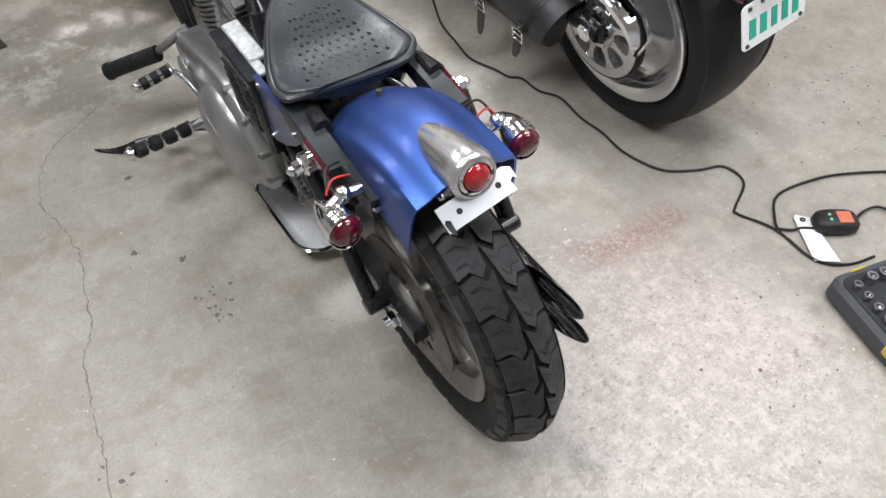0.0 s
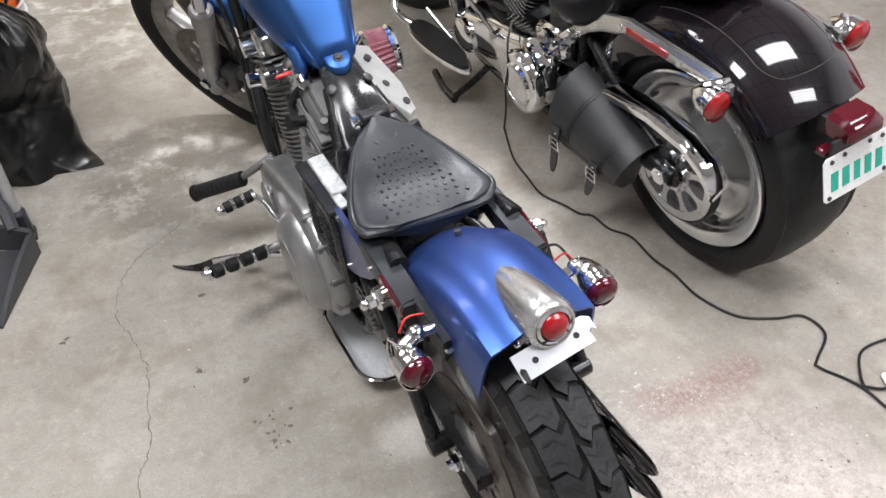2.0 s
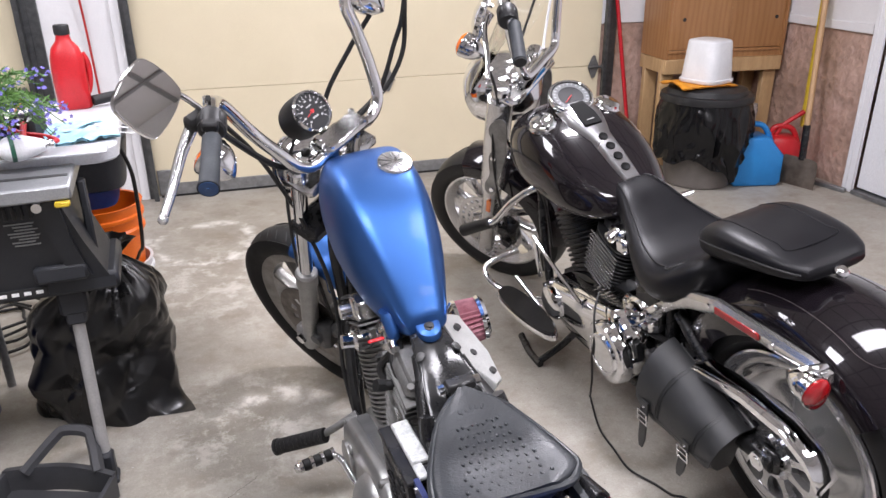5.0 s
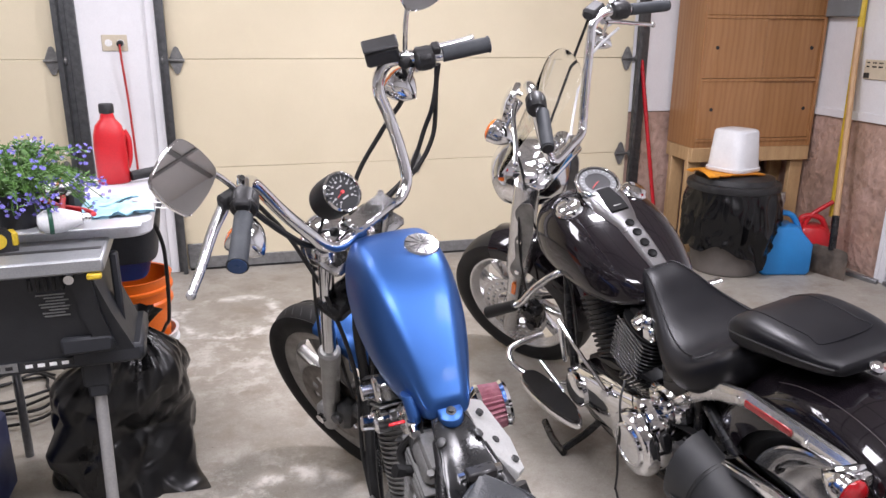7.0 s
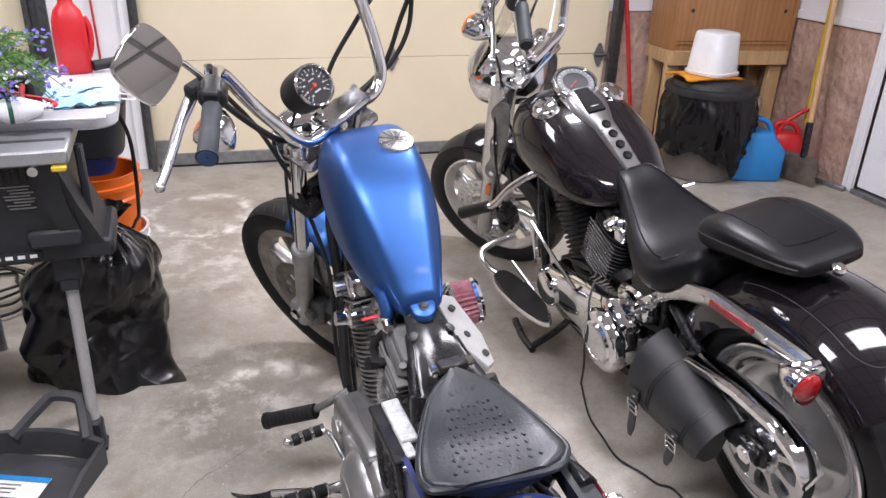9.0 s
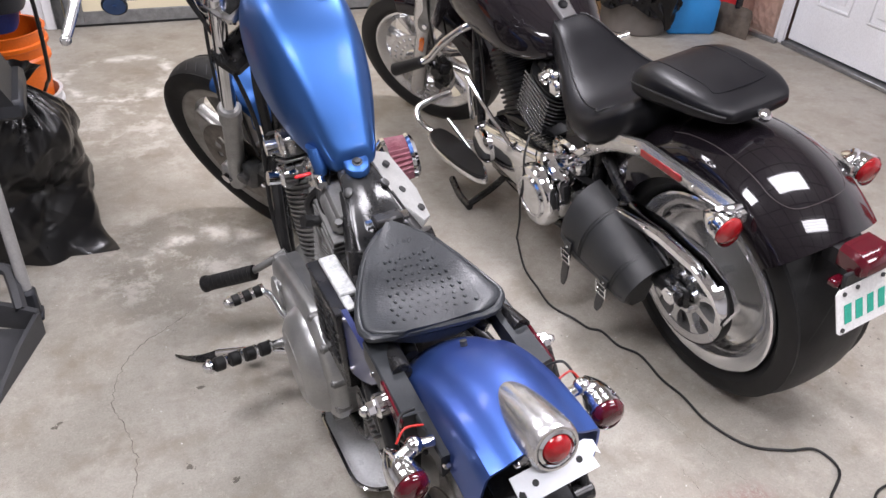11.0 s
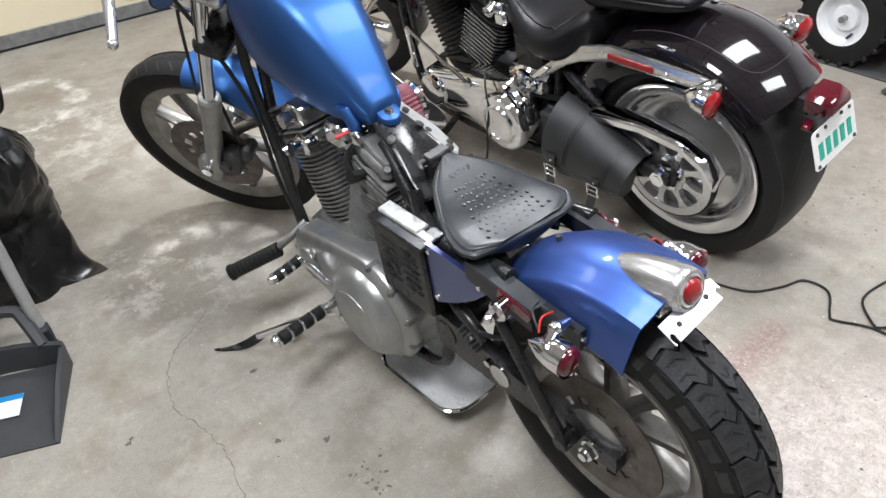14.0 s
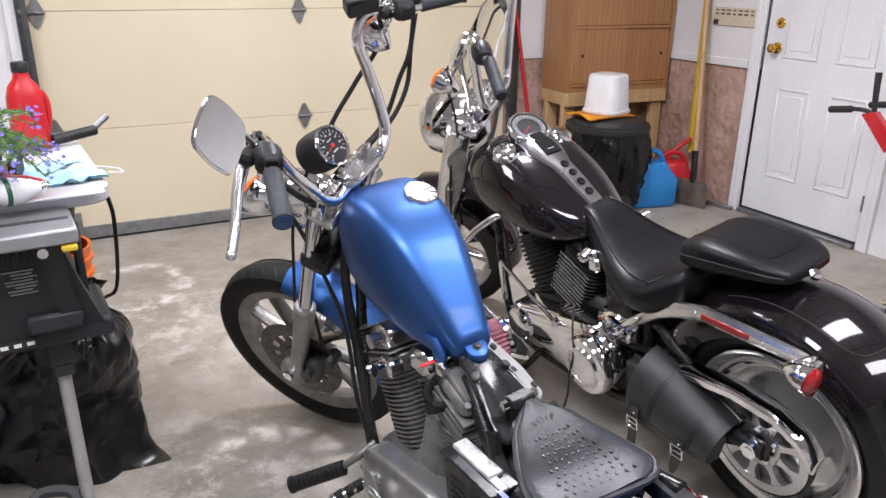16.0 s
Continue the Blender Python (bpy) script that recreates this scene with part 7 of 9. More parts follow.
# floorboard, levers, highway bar
fb = smooth_ring([(0.81, -0.272), (0.82, -0.306), (0.95, -0.334), (1.10, -0.340), (1.20, -0.326), (1.222, -0.285), (1.20, -0.250), (1.06, -0.232), (0.92, -0.238)], 2)
mfb = Matrix.Translation((0, 0, 0.254))
board = part("floorboard", Geo(mfb).slab([(x, y) for y, x in fb], -0.02, 0.0, 0.003), CHROME, b2, "chrome-edged rider floorboard")
inner = [(1.01 + (y - 1.01) * 0.94, -0.286 + (x + 0.286) * 0.84) for y, x in fb]
part("board_rubber", Geo(mfb).slab([(x, y) for y, x in inner], 0.0, 0.009, 0.002), RUBBER2, board)
g = Geo()
for s in (-1, 1):
    g.tube([(s * 0.12, 1.20, 0.62), (s * 0.19, 1.27, 0.60), (s * 0.285, 1.33, 0.52), (s * 0.30, 1.35, 0.42), (s * 0.27, 1.30, 0.27), (s * 0.20, 1.2, 0.225), (s * 0.14, 1.1, 0.21)] if s > 0 else [(-0.14, 1.10, 0.20), (-0.22, 1.18, 0.205), (-0.285, 1.30, 0.225), (-0.28, 1.36, 0.28), (-0.15, 1.33, 0.32)], 0.013, 12)
part("engine_guard", g, CHROME, b2, "chrome engine guard tube")
g = Geo()
g.tube([(-0.12, 1.03, 0.68), (-0.19, 1.05, 0.675), (-0.25, 1.11, 0.62), (-0.285, 1.165, 0.555), (-0.31, 1.185, 0.54)], 0.0125, 12)
hp = part("highway_peg", g, CHROME, b2, "chrome highway peg arm")
g = Geo()
g.cyl((-0.305, 1.18, 0.542), (-0.375, 1.29, 0.492), 0.02, 0.023, n=18, bev=0.005)
part("peg_rubber", g, RUBBER2, hp)
g = Geo()
g.tube([(-0.23, 0.72, 0.40), (-0.235, 0.86, 0.47), (-0.23, 1.0, 0.53)], 0.007, 8)
g.cyl((-0.23, 1.0, 0.53), (-0.21, 1.03, 0.36), 0.009, n=10)
g.cyl((-0.23, 1.02, 0.24), (-0.26, 1.13, 0.33), 0.008, n=10)
g.cyl((-0.225, 0.72, 0.40), (-0.245, 0.71, 0.405), 0.012, n=10)
part("shift_linkage", g, CHROME, b2, "chrome shift rod and levers")
g = Geo()
g.tube([(-0.14, 0.90, 0.19), (-0.205, 0.935, 0.12), (-0.285, 0.965, 0.066)], 0.013, 10)
g.tube([(-0.295, 0.945, 0.066), (-0.288, 1.04, 0.064), (-0.268, 1.14, 0.072)], 0.013, 8)
part("side_stand", g, BLACK_SATIN, b2, "black side stand")
# swing-arm bag
def bag_point(u, v, out):
    """u along the bag from front to rear, v from hinge to bottom, out from its own surface."""
    top = 0.482 - 0.11 * u
    z = top + (0.232 - top) * v
    k = min(max(v, 0.0) / 0.62, 1.0)
    bulge = 0.112 * (1 - 0.10 * u) * (1 - (1 - k) ** 2.3) ** 0.58
    bulge -= 0.03 * max(0.0, (v - 0.62) / 0.38) ** 2
    bulge -= 0.008 * math.sin(math.pi * u) * math.sin(2.2 * v)
    return Vector((-0.184 - bulge - out, 0.322 - 0.275 * u + 0.035 * v, z + out * 0.7 * (1 - k)))


g = Geo()
rings = []
nu = 16
for i in range(nu + 1):
    u = 0.045 + 0.91 * i / nu
    edge = 0.010 if i in (0, nu) else 0.0
    ring = [tuple(bag_point(u, j / 14, -0.006 - edge)) for j in range(15)]
    x0, y0, z0 = ring[-1]
    ring += [(-0.20, y0, z0), (-0.178, y0 - 0.01, (z0 + ring[0][2]) / 2)]
    rings.append(ring)
g.loft(rings)
bag = part("saddlebag", g, BAG_LEATHER, b2, "matt black leather swing-arm bag", 50)
g = Geo()
rings = []
for i in range(nu + 1):
    u = i / nu
    reach = 0.78 - 0.16 * abs(2 * u - 1) ** 5
    outer = [bag_point(u, reach * (j / 16) ** 1.25, 0.003 + 0.0016 * math.sin(9 * u + 4 * j / 16)) for j in range(17)]
    inner = [bag_point(u, reach * (j / 16) ** 1.25, -0.002) for j in range(17)]
    rings.append([tuple(p) for p in outer] + [tuple(p) for p in reversed(inner)])
g.loft(rings)
flap = part("flap", g, BAG_LEATHER, bag, "", 60)
for u in (0.27, 0.30, 0.76, 0.79):
    pts = [tuple(bag_point(u + 0.05 * (1 - k / 8) ** 2, 0.72 * (k / 8) ** 1.25, 0.0042)) for k in range(9)]
    part("stitched_seam", Geo().tube(pts, 0.0014, 5, 4), BAG_LEATHER, flap)
part("stitched_seam", Geo().tube([tuple(bag_point(0.04 + 0.92 * k / 12, 0.69 - 0.13 * abs(2 * k / 12 - 1) ** 5, 0.0042)) for k in range(13)], 0.0014, 5, 4), BAG_LEATHER, flap)
for u in (0.14, 0.70):
    pts = [bag_point(u, v, 0.006 + 0.031 * max(0.0, (v - 0.62) / 0.38) ** 2) for v in (0.56, 0.64, 0.72, 0.80, 0.90, 1.02, 1.15, 1.28)]
    g = Geo()
    g.loft([[tuple(p + Vector((dx, dy * (1.0 if k < 7 else 0.5), 0))) for dx, dy in ((-0.0025, -0.014), (-0.0025, 0.014), (0.002, 0.014), (0.002, -0.014))] for k, p in enumerate(pts)])
    st = part("strap", g, BAG_LEATHER, bag)
    c = pts[3]
    g = Geo()
    for dy in (-0.019, 0.019):
        g.cyl(c + Vector((-0.006, dy, -0.018)), c + Vector((-0.006, dy, 0.018)), 0.0028, n=8)
    for dz in (-0.018, 0.0, 0.018):
        g.cyl(c + Vector((-0.006, -0.019, dz)), c + Vector((-0.006, 0.019, dz)), 0.0026, n=8)
    part("buckle", g, CHROME, st, "chrome roller buckle")
    part("rivet", Geo().ball(tuple(pts[1] + Vector((-0.003, 0, 0))), 0.005, n=10, k=6), CHROME, st)

# front end
fw2 = tagged(new("front_wheel"), "silver cast front wheel with black tyre")
fw2.parent = b2
tyre_part(fw2, FC2, 0.322, 0.15, 0.24, RUBBER2, STEER2, flat=0.6)
cast_rim(fw2, FC2, 0.236, 0.12, 10, BRIGHT_ALLOY, STEER2, hub=0.06, spoke_w=0.04)
brake_disc(fw2, FC2, -0.085, 0.085, 0.152, 26, STEEL, STEER2, rows=((0.68, 0.006), (0.86, 0.006)))
part("hub", Geo(STEER2).lathe([(0.02, -0.098), (0.05, -0.095), (0.06, -0.08), (0.055, -0.05), (0.03, -0.05)], 24, axis_x(*FC2)), BRIGHT_ALLOY, fw2)
part("front_fender", fender_shell(FC2, 0.352, 0.098, 62, 168, 0.05, n=30, crown=0.035, m=STEER2, skirt_end=0.075, thick=0.005), GLOSS_BLACK, b2, "glossy dark front fender", 60)
for s in (-1, 1):
    g = Geo(STEER2)
    g.lathe([(0.03, -0.80), (0.034, -0.78), (0.034, -0.46), (0.04, -0.44), (0.046, -0.40), (0.048, -0.10), (0.046, 0.02)], 24, Matrix.Translation((s * 0.122, 0.05, 0)))
    fk = part("fork_cover", g, BRIGHT_ALLOY if s < 0 else CHROME, b2, "broad satin fork shroud")
    g = Geo(STEER2)
    scallop = smooth_ring([(-0.012, -0.02), (0.022, -0.03), (0.05, -0.075), (0.046, -0.115), (0.02, -0.145), (0.018, -0.18), (0.04, -0.205), (0.036, -0.26), (0.026, -0.31), (0.048, -0.36), (0.04, -0.41), (-0.004, -0.41), (-0.004, -0.33), (-0.022, -0.25), (-0.028, -0.14), (-0.024, -0.06)], 2)
    g.loft([[(s * x, y + 0.012, z) for y, z in scallop] for x in (0.1685, 0.1735)])
    br2 = part("shield_bracket", g, DULL_ALLOY, fk, "grey scalloped shield bracket", 30)
    for y, z in ((0.03, -0.215), (0.024, -0.375)):
        part("bracket_bolt", Geo(STEER2).cyl((s * 0.172, y, z), (s * 0.182, y, z), 0.011, n=14, bev=0.002), CHROME, br2)
    part("fork_reflector", Geo(STEER2).box((s * 0.158, 0.04, -0.50), (0.006, 0.02, 0.06), 0.002), AMBER, fk)
g = Geo(STEER2)
g.box((-0.10, -0.04, -0.66), (0.06, 0.07, 0.13), 0.016)
g.cyl((-0.125, -0.03, -0.63), (-0.145, -0.03, -0.63), 0.024, n=16)
g.cyl((-0.125, -0.05, -0.69), (-0.145, -0.05, -0.69), 0.02, n=16)
part("brake_caliper", g, BLACK_SATIN, b2)
hm2 = STEER2 @ along((0.0, 0.13, -0.05), (0, 0.88, -0.47))
g = Geo(hm2)
g.lathe([(0.06, -0.16), (0.10, -0.13), (0.125, -0.06), (0.128, 0.02), (0.118, 0.06), (0.108, 0.07)], 36)
hn = part("headlamp_nacelle", g, CHROME, b2, "chrome headlamp nacelle")
part("headlamp_lens", Geo(hm2).lathe([(0.105, 0.066), (0.09, 0.08), (0.04, 0.092), (0.0, 0.094)], 32), CLEAR, hn)
g = Geo(STEER2)
g.box((0, 0.03, 0.035), (0.30, 0.11, 0.035), 0.014)
g.box((0, 0.0, 0.075), (0.13, 0.06, 0.05), 0.014)
for s in (-1, 1):
    g.lathe([(0.034, 0), (0.034, 0.02), (0.026, 0.03), (0.0, 0.033)], 20, Matrix.Translation((s * 0.122, 0.05, 0.045)))
    g.cyl((s * 0.05, -0.005, 0.06), (s * 0.05, -0.03, 0.135), 0.022, n=16)
part("top_clamp", g, CHROME, b2, "chrome fork clamp and risers")


def bar2(s):
    if s > 0:
        return [(0, -0.035, 0.14), (0.07, -0.035, 0.14), (0.108, -0.024, 0.155), (0.142, 0.0, 0.25), (0.195, 0.035, 0.42), (0.222, 0.046, 0.475), (0.262, 0.032, 0.50), (0.31, -0.005, 0.498), (0.345, -0.03, 0.497)]
    return [(0, -0.035, 0.14), (s * 0.08, -0.035, 0.14), (s * 0.125, -0.03, 0.155), (s * 0.15, 0.0, 0.24), (s * 0.18, 0.035, 0.40), (s * 0.205, 0.045, 0.455), (s * 0.238, 0.022, 0.478), (s * 0.285, -0.025, 0.470), (s * 0.31, -0.06, 0.461)]


part("handlebar", Geo(STEER2).tube(bar2(-1)[::-1] + bar2(1)[1:], 0.016, 14, 6), CHROME, b2, "tall chrome handlebar", 60)
for s in (-1, 1):
    a, b = Vector((-0.301, -0.055, 0.462)), Vector((-0.42, -0.142, 0.444))
    if s > 0:
        a, b = Vector((0.34, -0.028, 0.497)), Vector((0.455, -0.115, 0.489))
    gr = part("grip", Geo(STEER2).cyl(a, b, 0.0195, n=20, bev=0.003), GRIP, b2, "grey-black rubber grip")
    part("grip_end", Geo(STEER2).cyl(b, b + (b - a).normalized() * 0.004, 0.017, n=18), INK, gr)
    h = Vector((-0.285, -0.025, 0.468)) if s < 0 else Vector((0.31, -0.004, 0.499))
    mm = along(h, b - a)
    g = Geo(STEER2)
    g.box((0, 0, 0), (0.055, 0.05, 0.045), 0.01, mm)
    g.lathe([(0.026, -0.028), (0.03, -0.02), (0.03, 0.02), (0.026, 0.028)], 18, mm)
    sw = part("switch_housing", g, BLACK_PLASTIC, b2)
    part("switch_button", Geo(STEER2).box((0.0, -0.028, 0.004), (0.02, 0.01, 0.014), 0.003, mm), GRIP, sw)
    g = Geo(STEER2)
    root, tip = Vector((s * 0.285, 0.04, 0.455)), Vector((s * 0.475, -0.075, 0.395))
    g.tube([tuple(root), tuple(root.lerp(tip, 0.3) + Vector((0, 0.01, 0))), tuple(root.lerp(tip, 0.7)), tuple(tip)], lambda u: 0.01 - 0.0035 * u, 10)
    g.ball(tuple(tip), 0.0095, n=12, k=8)
    part("lever", g, CHROME, b2)
    p = (s * 0.337, 0.055, 0.355)
    fs = bullet("front_indicator", b2, (p[0], p[1] - 0.045, p[2] - 0.008), (p[0], p[1] + 0.03, p[2] + 0.006), 0.037, CHROME, AMBER, STEER2, "amber lens", visor=False)
    part("stalk", Geo(STEER2).cyl(p, (s * 0.285, 0.025, 0.455), 0.008, n=10), CHROME, fs)
    # mirror seen edge-on
    c = Vector((s * 0.338, 0.024, 0.478))
    nd = Vector((-s * 0.25, -0.9, -0.2)).normalized()
    sx = Vector((0, 0.3, 1)).cross(nd).normalized()
    up = nd.cross(sx)
    ol = [(0.047 * math.cos(t), 0.062 * math.sin(t) * (1 - 0.08 * math.cos(2 * t))) for t in [2 * math.pi * k / 24 for k in range(24)]]
    g = Geo(STEER2)
    g.loft([[tuple(c + sx * x * k + up * y * k - nd * d) for x, y in ol] for k, d in ((0.98, -0.003), (1.03, 0.002), (0.98, 0.012), (0.6, 0.024), (0.2, 0.028))])
    mr = part("mirror", g, CHROME, b2, "chrome oval mirror")
    part("mirror_glass", Geo(STEER2).loft([[tuple(c + sx * x * k + up * y * k + nd * d) for x, y in ol] for k, d in ((0.95, 0.002), (0.94, 0.0045))]), MIRROR, mr)
    part("mirror_stem", Geo(STEER2).tube([(s * 0.285, 0.025, 0.48), (s * 0.30, 0.045, 0.49), tuple(c - nd * 0.02)], 0.006, 8), CHROME, mr)
g = Geo(STEER2)
g.box((0.255, 0.065, 0.50), (0.085, 0.05, 0.04), 0.01)
part("master_cylinder", g, BLACK_PLASTIC, b2)
# clear wind deflector
g = Geo(STEER2)
rings = []
for i in range(13):
    t = -1 + i / 6
    rings.append([])
    for j in range(9):
        v = j / 8
        hh = 0.06 + (0.40 - 0.16 * abs(t) ** 2.6) * v
        rings[-1].append((t * 0.20 * (1 - 0.12 * v * v), 0.175 - 0.05 * t * t - 0.10 * v, hh))
    rings[-1] += [(x, y + 0.003, z) for x, y, z in reversed(rings[-1])]
g.loft(rings)
ws = part("wind_deflector", g, CLEAR, b2, "clear acrylic wind deflector", 60)
ws.visible_shadow = False
hose("clutch_cable", b2, [S2(-0.28, 0.03, 0.45), S2(-0.22, 0.10, 0.3), S2(-0.16, 0.06, 0.1), S2(-0.15, 0.0, -0.12), (-0.10, 1.17, 0.6), (-0.11, 1.12, 0.4)], 0.005)
hose("throttle_cable", b2, [S2(0.29, -0.02, 0.45), S2(0.23, 0.05, 0.32), S2(0.19, 0.05, 0.1), S2(0.1, 0.0, 0.0)], 0.005, WHITE_PLASTIC, None, "pale sleeved cable")
hose("brake_line", b2, [S2(0.235, 0.07, 0.48), S2(0.215, 0.10, 0.3), S2(0.16, 0.12, 0.1), S2(0.1, 0.13, -0.1)], 0.005)
hose("front_brake_line", b2, [S2(-0.15, 0.06, 0.0), S2(-0.18, 0.03, -0.2), S2(-0.16, 0.0, -0.42), S2(-0.13, -0.03, -0.58)], 0.005)
for s in (1,):
    part("exhaust_pipe", Geo().tube([(0.12, 0.95, 0.45), (0.18, 1.0, 0.32), (0.2, 0.9, 0.22), (0.21, 0.4, 0.2), (0.215, -0.2, 0.22)], 0.035, 16), CHROME, b2, "chrome exhaust silencer")
    part("right_floorboard", Geo().box((0.28, 0.99, 0.2), (0.1, 0.34, 0.02), 0.005), CHROME, b2)
    part("foot_brake_peg", Geo().cyl((0.11, 0.70, 0.66), (0.17, 0.69, 0.665), 0.012, n=12), CHROME, b2)
part("trickle_lead", Geo().tube([(-0.20, 0.66, 0.46), (-0.243, 0.62, 0.43), (-0.262, 0.60, 0.36), (-0.266, 0.62, 0.28), (-0.256, 0.65, 0.18), (-0.244, 0.69, 0.095), (-0.2355, 0.717, 0.048)], 0.0036, 8, 8), CABLE_BLACK, b2, "thin black charging lead")


# ---- wall fittings ----
outlet = thing("wall_outlet", pose(-1.014, WALL_Y, 1.312), "beige double wall outlet on white wall", "outlet")
BEIGE = mat("beige_plastic", (0.62, 0.55, 0.42), (0.56, 0.49, 0.37), 0.4, 0.05, 0, 12, 200, 0.05)
part("cover_plate", Geo().box((0, -0.004, 0), (0.13, 0.008, 0.085), 0.003), BEIGE, outlet)
for x in (-0.03, 0.03):
    part("socket", Geo().cyl((x, -0.008, 0), (x, -0.011, 0), 0.019, n=20), PAPER, outlet)
cord = thing("red_extension_cord", Matrix(), "thin red cord hanging from wall outlet", "cord")
part("plug", Geo().cyl((-0.984, WALL_Y - 0.01, 1.312), (-0.984, WALL_Y - 0.045, 1.308), 0.016, n=14), INK, cord)
part("lead", Geo().tube([(-0.984, WALL_Y - 0.045, 1.305), (-0.982, WALL_Y - 0.05, 1.22), (-0.972, WALL_Y - 0.03, 0.95), (-0.962, WALL_Y - 0.02, 0.4), (-0.95, WALL_Y - 0.03, 0.02)], 0.006, 8), RED_WIRE, cord)
lab = thing("breaker_label_plate", pose(WALL_X, 4.278, 1.188), "beige switch strip with rows of small marks", "control panel")
part("plate", Geo().box((-0.006, 0, 0), (0.012, 0.345, 0.11), 0.003), BEIGE, lab)
for r in range(2):
    for k in range(7):
        part("mark_bar", Geo().box((-0.0128, 0.145 - 0.046 * k, 0.038 - 0.022 * r), (0.0016, 0.03 if k % 3 else 0.02, 0.007 if r == 0 else 0.009)), INK, lab)
part("corner_knob", Geo().box((-0.013, 0.148, -0.034), (0.004, 0.04, 0.03), 0.001), DARK_METAL, lab)
ebox = thing("breaker_box", pose(WALL_X, 4.64, 1.72), "grey steel breaker box on wall", "breaker box")
part("cabinet", Geo().box((-0.03, 0, 0), (0.06, 0.26, 0.48), 0.006), mat("grey_enamel", (0.2, 0.22, 0.23), (0.17, 0.185, 0.195), 0.4, 0.05, 0, 10, 200, 0.05), ebox)
part("sticker", Geo().box((-0.0605, -0.03, -0.09), (0.0015, 0.09, 0.11)), PAPER, ebox)
for k in range(3):
    part("sticker_bar", Geo().box((-0.0618, -0.052 + 0.022 * k, -0.065), (0.001, 0.014, 0.03)), INK, ebox)

# ---- oak cabinet on a pine stand, turned across the corner ----
CAB = pose(2.325, 4.84, 0.0, 0, 0, -4)
cab = thing("oak_cabinet", CAB @ Matrix.Translation((0, 0, 0.69)), "tall oak veneer cabinet with sliding doors", "cabinet")
CW, CD, CH = 0.815, 0.34, 1.75
g = Geo()
g.box((0.009, CD / 2, CH / 2), (0.018, CD, CH), 0.002)
g.box((CW - 0.009, CD / 2, CH / 2), (0.018, CD, CH), 0.002)
g.box((CW / 2, CD - 0.004, CH / 2), (CW - 0.036, 0.008, CH))
g.box((CW / 2, CD / 2, CH - 0.009), (CW - 0.036, CD, 0.018), 0.002)
part("carcass", g, OAK, cab)
for z in (0.045, 0.415, 0.785, 1.155, 1.525):
    part("shelf", Geo().box((CW / 2, 0.165, z), (CW - 0.037, 0.325, 0.018), 0.002), OAK, cab)
part("plinth", Geo().box((CW / 2, 0.02, 0.018), (CW - 0.037, 0.02, 0.035)), OAK, cab)
for k in range(4):
    z = 0.2315 + 0.37 * k
    for x0, x1, y in ((0.02, CW / 2 + 0.012, 0.012), (CW / 2 - 0.012, CW - 0.02, 0.022)):
        d = part("sliding_door", Geo().box(((x0 + x1) / 2, y, z), (x1 - x0, 0.007, 0.349), 0.001), OAK, cab)
        hx = x0 + 0.082 if x0 < 0.1 else x1 - 0.052
        part("finger_hole", Geo().cyl((hx, y - 0.004, z + 0.005), (hx, y - 0.0046, z + 0.005), 0.012, n=16), INK, d)
stand = thing("pine_stand", CAB, "rough pine stud stand under cabinet", "stand")
part("front_rail", Geo().box((CW / 2, 0.02, 0.645), (CW, 0.04, 0.089), 0.003), PINE, stand)
part("rear_rail", Geo().box((CW / 2, CD - 0.02, 0.645), (CW, 0.04, 0.085), 0.003), PINE, stand)
for x in (0.045, CW - 0.045):
    part("side_rail", Geo().box((x + (0.025 if x > 0.4 else -0.025), CD / 2, 0.645), (0.038, CD - 0.09, 0.085), 0.003), PINE, stand)
    part("leg", Geo().box((x, 0.062, 0.343), (0.089, 0.04, 0.686), 0.003), PINE, stand)
    part("leg", Geo().box((x, CD - 0.062, 0.343), (0.089, 0.04, 0.686), 0.003), PINE, stand)
pole = thing("red_broom_handle", Matrix(), "red painted handle leaning by garage door", "handle")
part("shaft", Geo().cyl((2.255, 5.03, 0.0), (2.125, 5.2, 1.21), 0.013, n=12), RED_PAINT, pole)

# ---- lined refuse bin with upturned white bucket ----
BIN = pose(2.425, 4.53, 0.0)
rb = thing("refuse_bin", BIN, "brown-grey bin with dark lid and black liner", "bin")
part("body", Geo().lathe([(0.19, 0.0), (0.2, 0.01), (0.235, 0.5), (0.245, 0.52)], 36), BIN_GREY, rb)
g = Geo()
g.lathe([(0.262, 0.505), (0.268, 0.52), (0.262, 0.545), (0.235, 0.55), (0.225, 0.575), (0.15, 0.585), (0.0, 0.588)], 40)
part("lid", g, BLACK_PLASTIC, rb, "dark grey lid")
g = Geo()
rings = []
nn = 150
for i in range(23):
    t = i / 22
    ring = []
    for j in range(nn):
        a = 2 * math.pi * j / nn
        u = a + 0.25 * noise.noise((math.cos(a) * 3, math.sin(a) * 3, t * 2.5))
        fold = max(0, 1 - 3.2 * abs(noise.noise((math.cos(u) * 6, math.sin(u) * 6, t * 0.9)))) * 0.020 + max(0, 1 - 3 * abs(noise.noise((math.cos(u) * 11, math.sin(u) * 11, 4 + t * 1.8)))) * 0.011 + noise.noise((math.cos(a) * 3, math.sin(a) * 3, t * 3)) * 0.012
        low = 0.16 + 0.05 * noise.noise((math.cos(a) * 2.2, math.sin(a) * 2.2, 5.0)) - (0.09 * math.exp(-((a - 4.9) / 0.22) ** 2))
        z = 0.512 + (low - 0.512) * t
        r = 0.252 + 0.02 * math.sin(math.pi * min(1, t * 1.2)) + fold * (0.3 + t)
        ring.append((r * math.cos(a), r * math.sin(a), z))
    rings.append(ring)
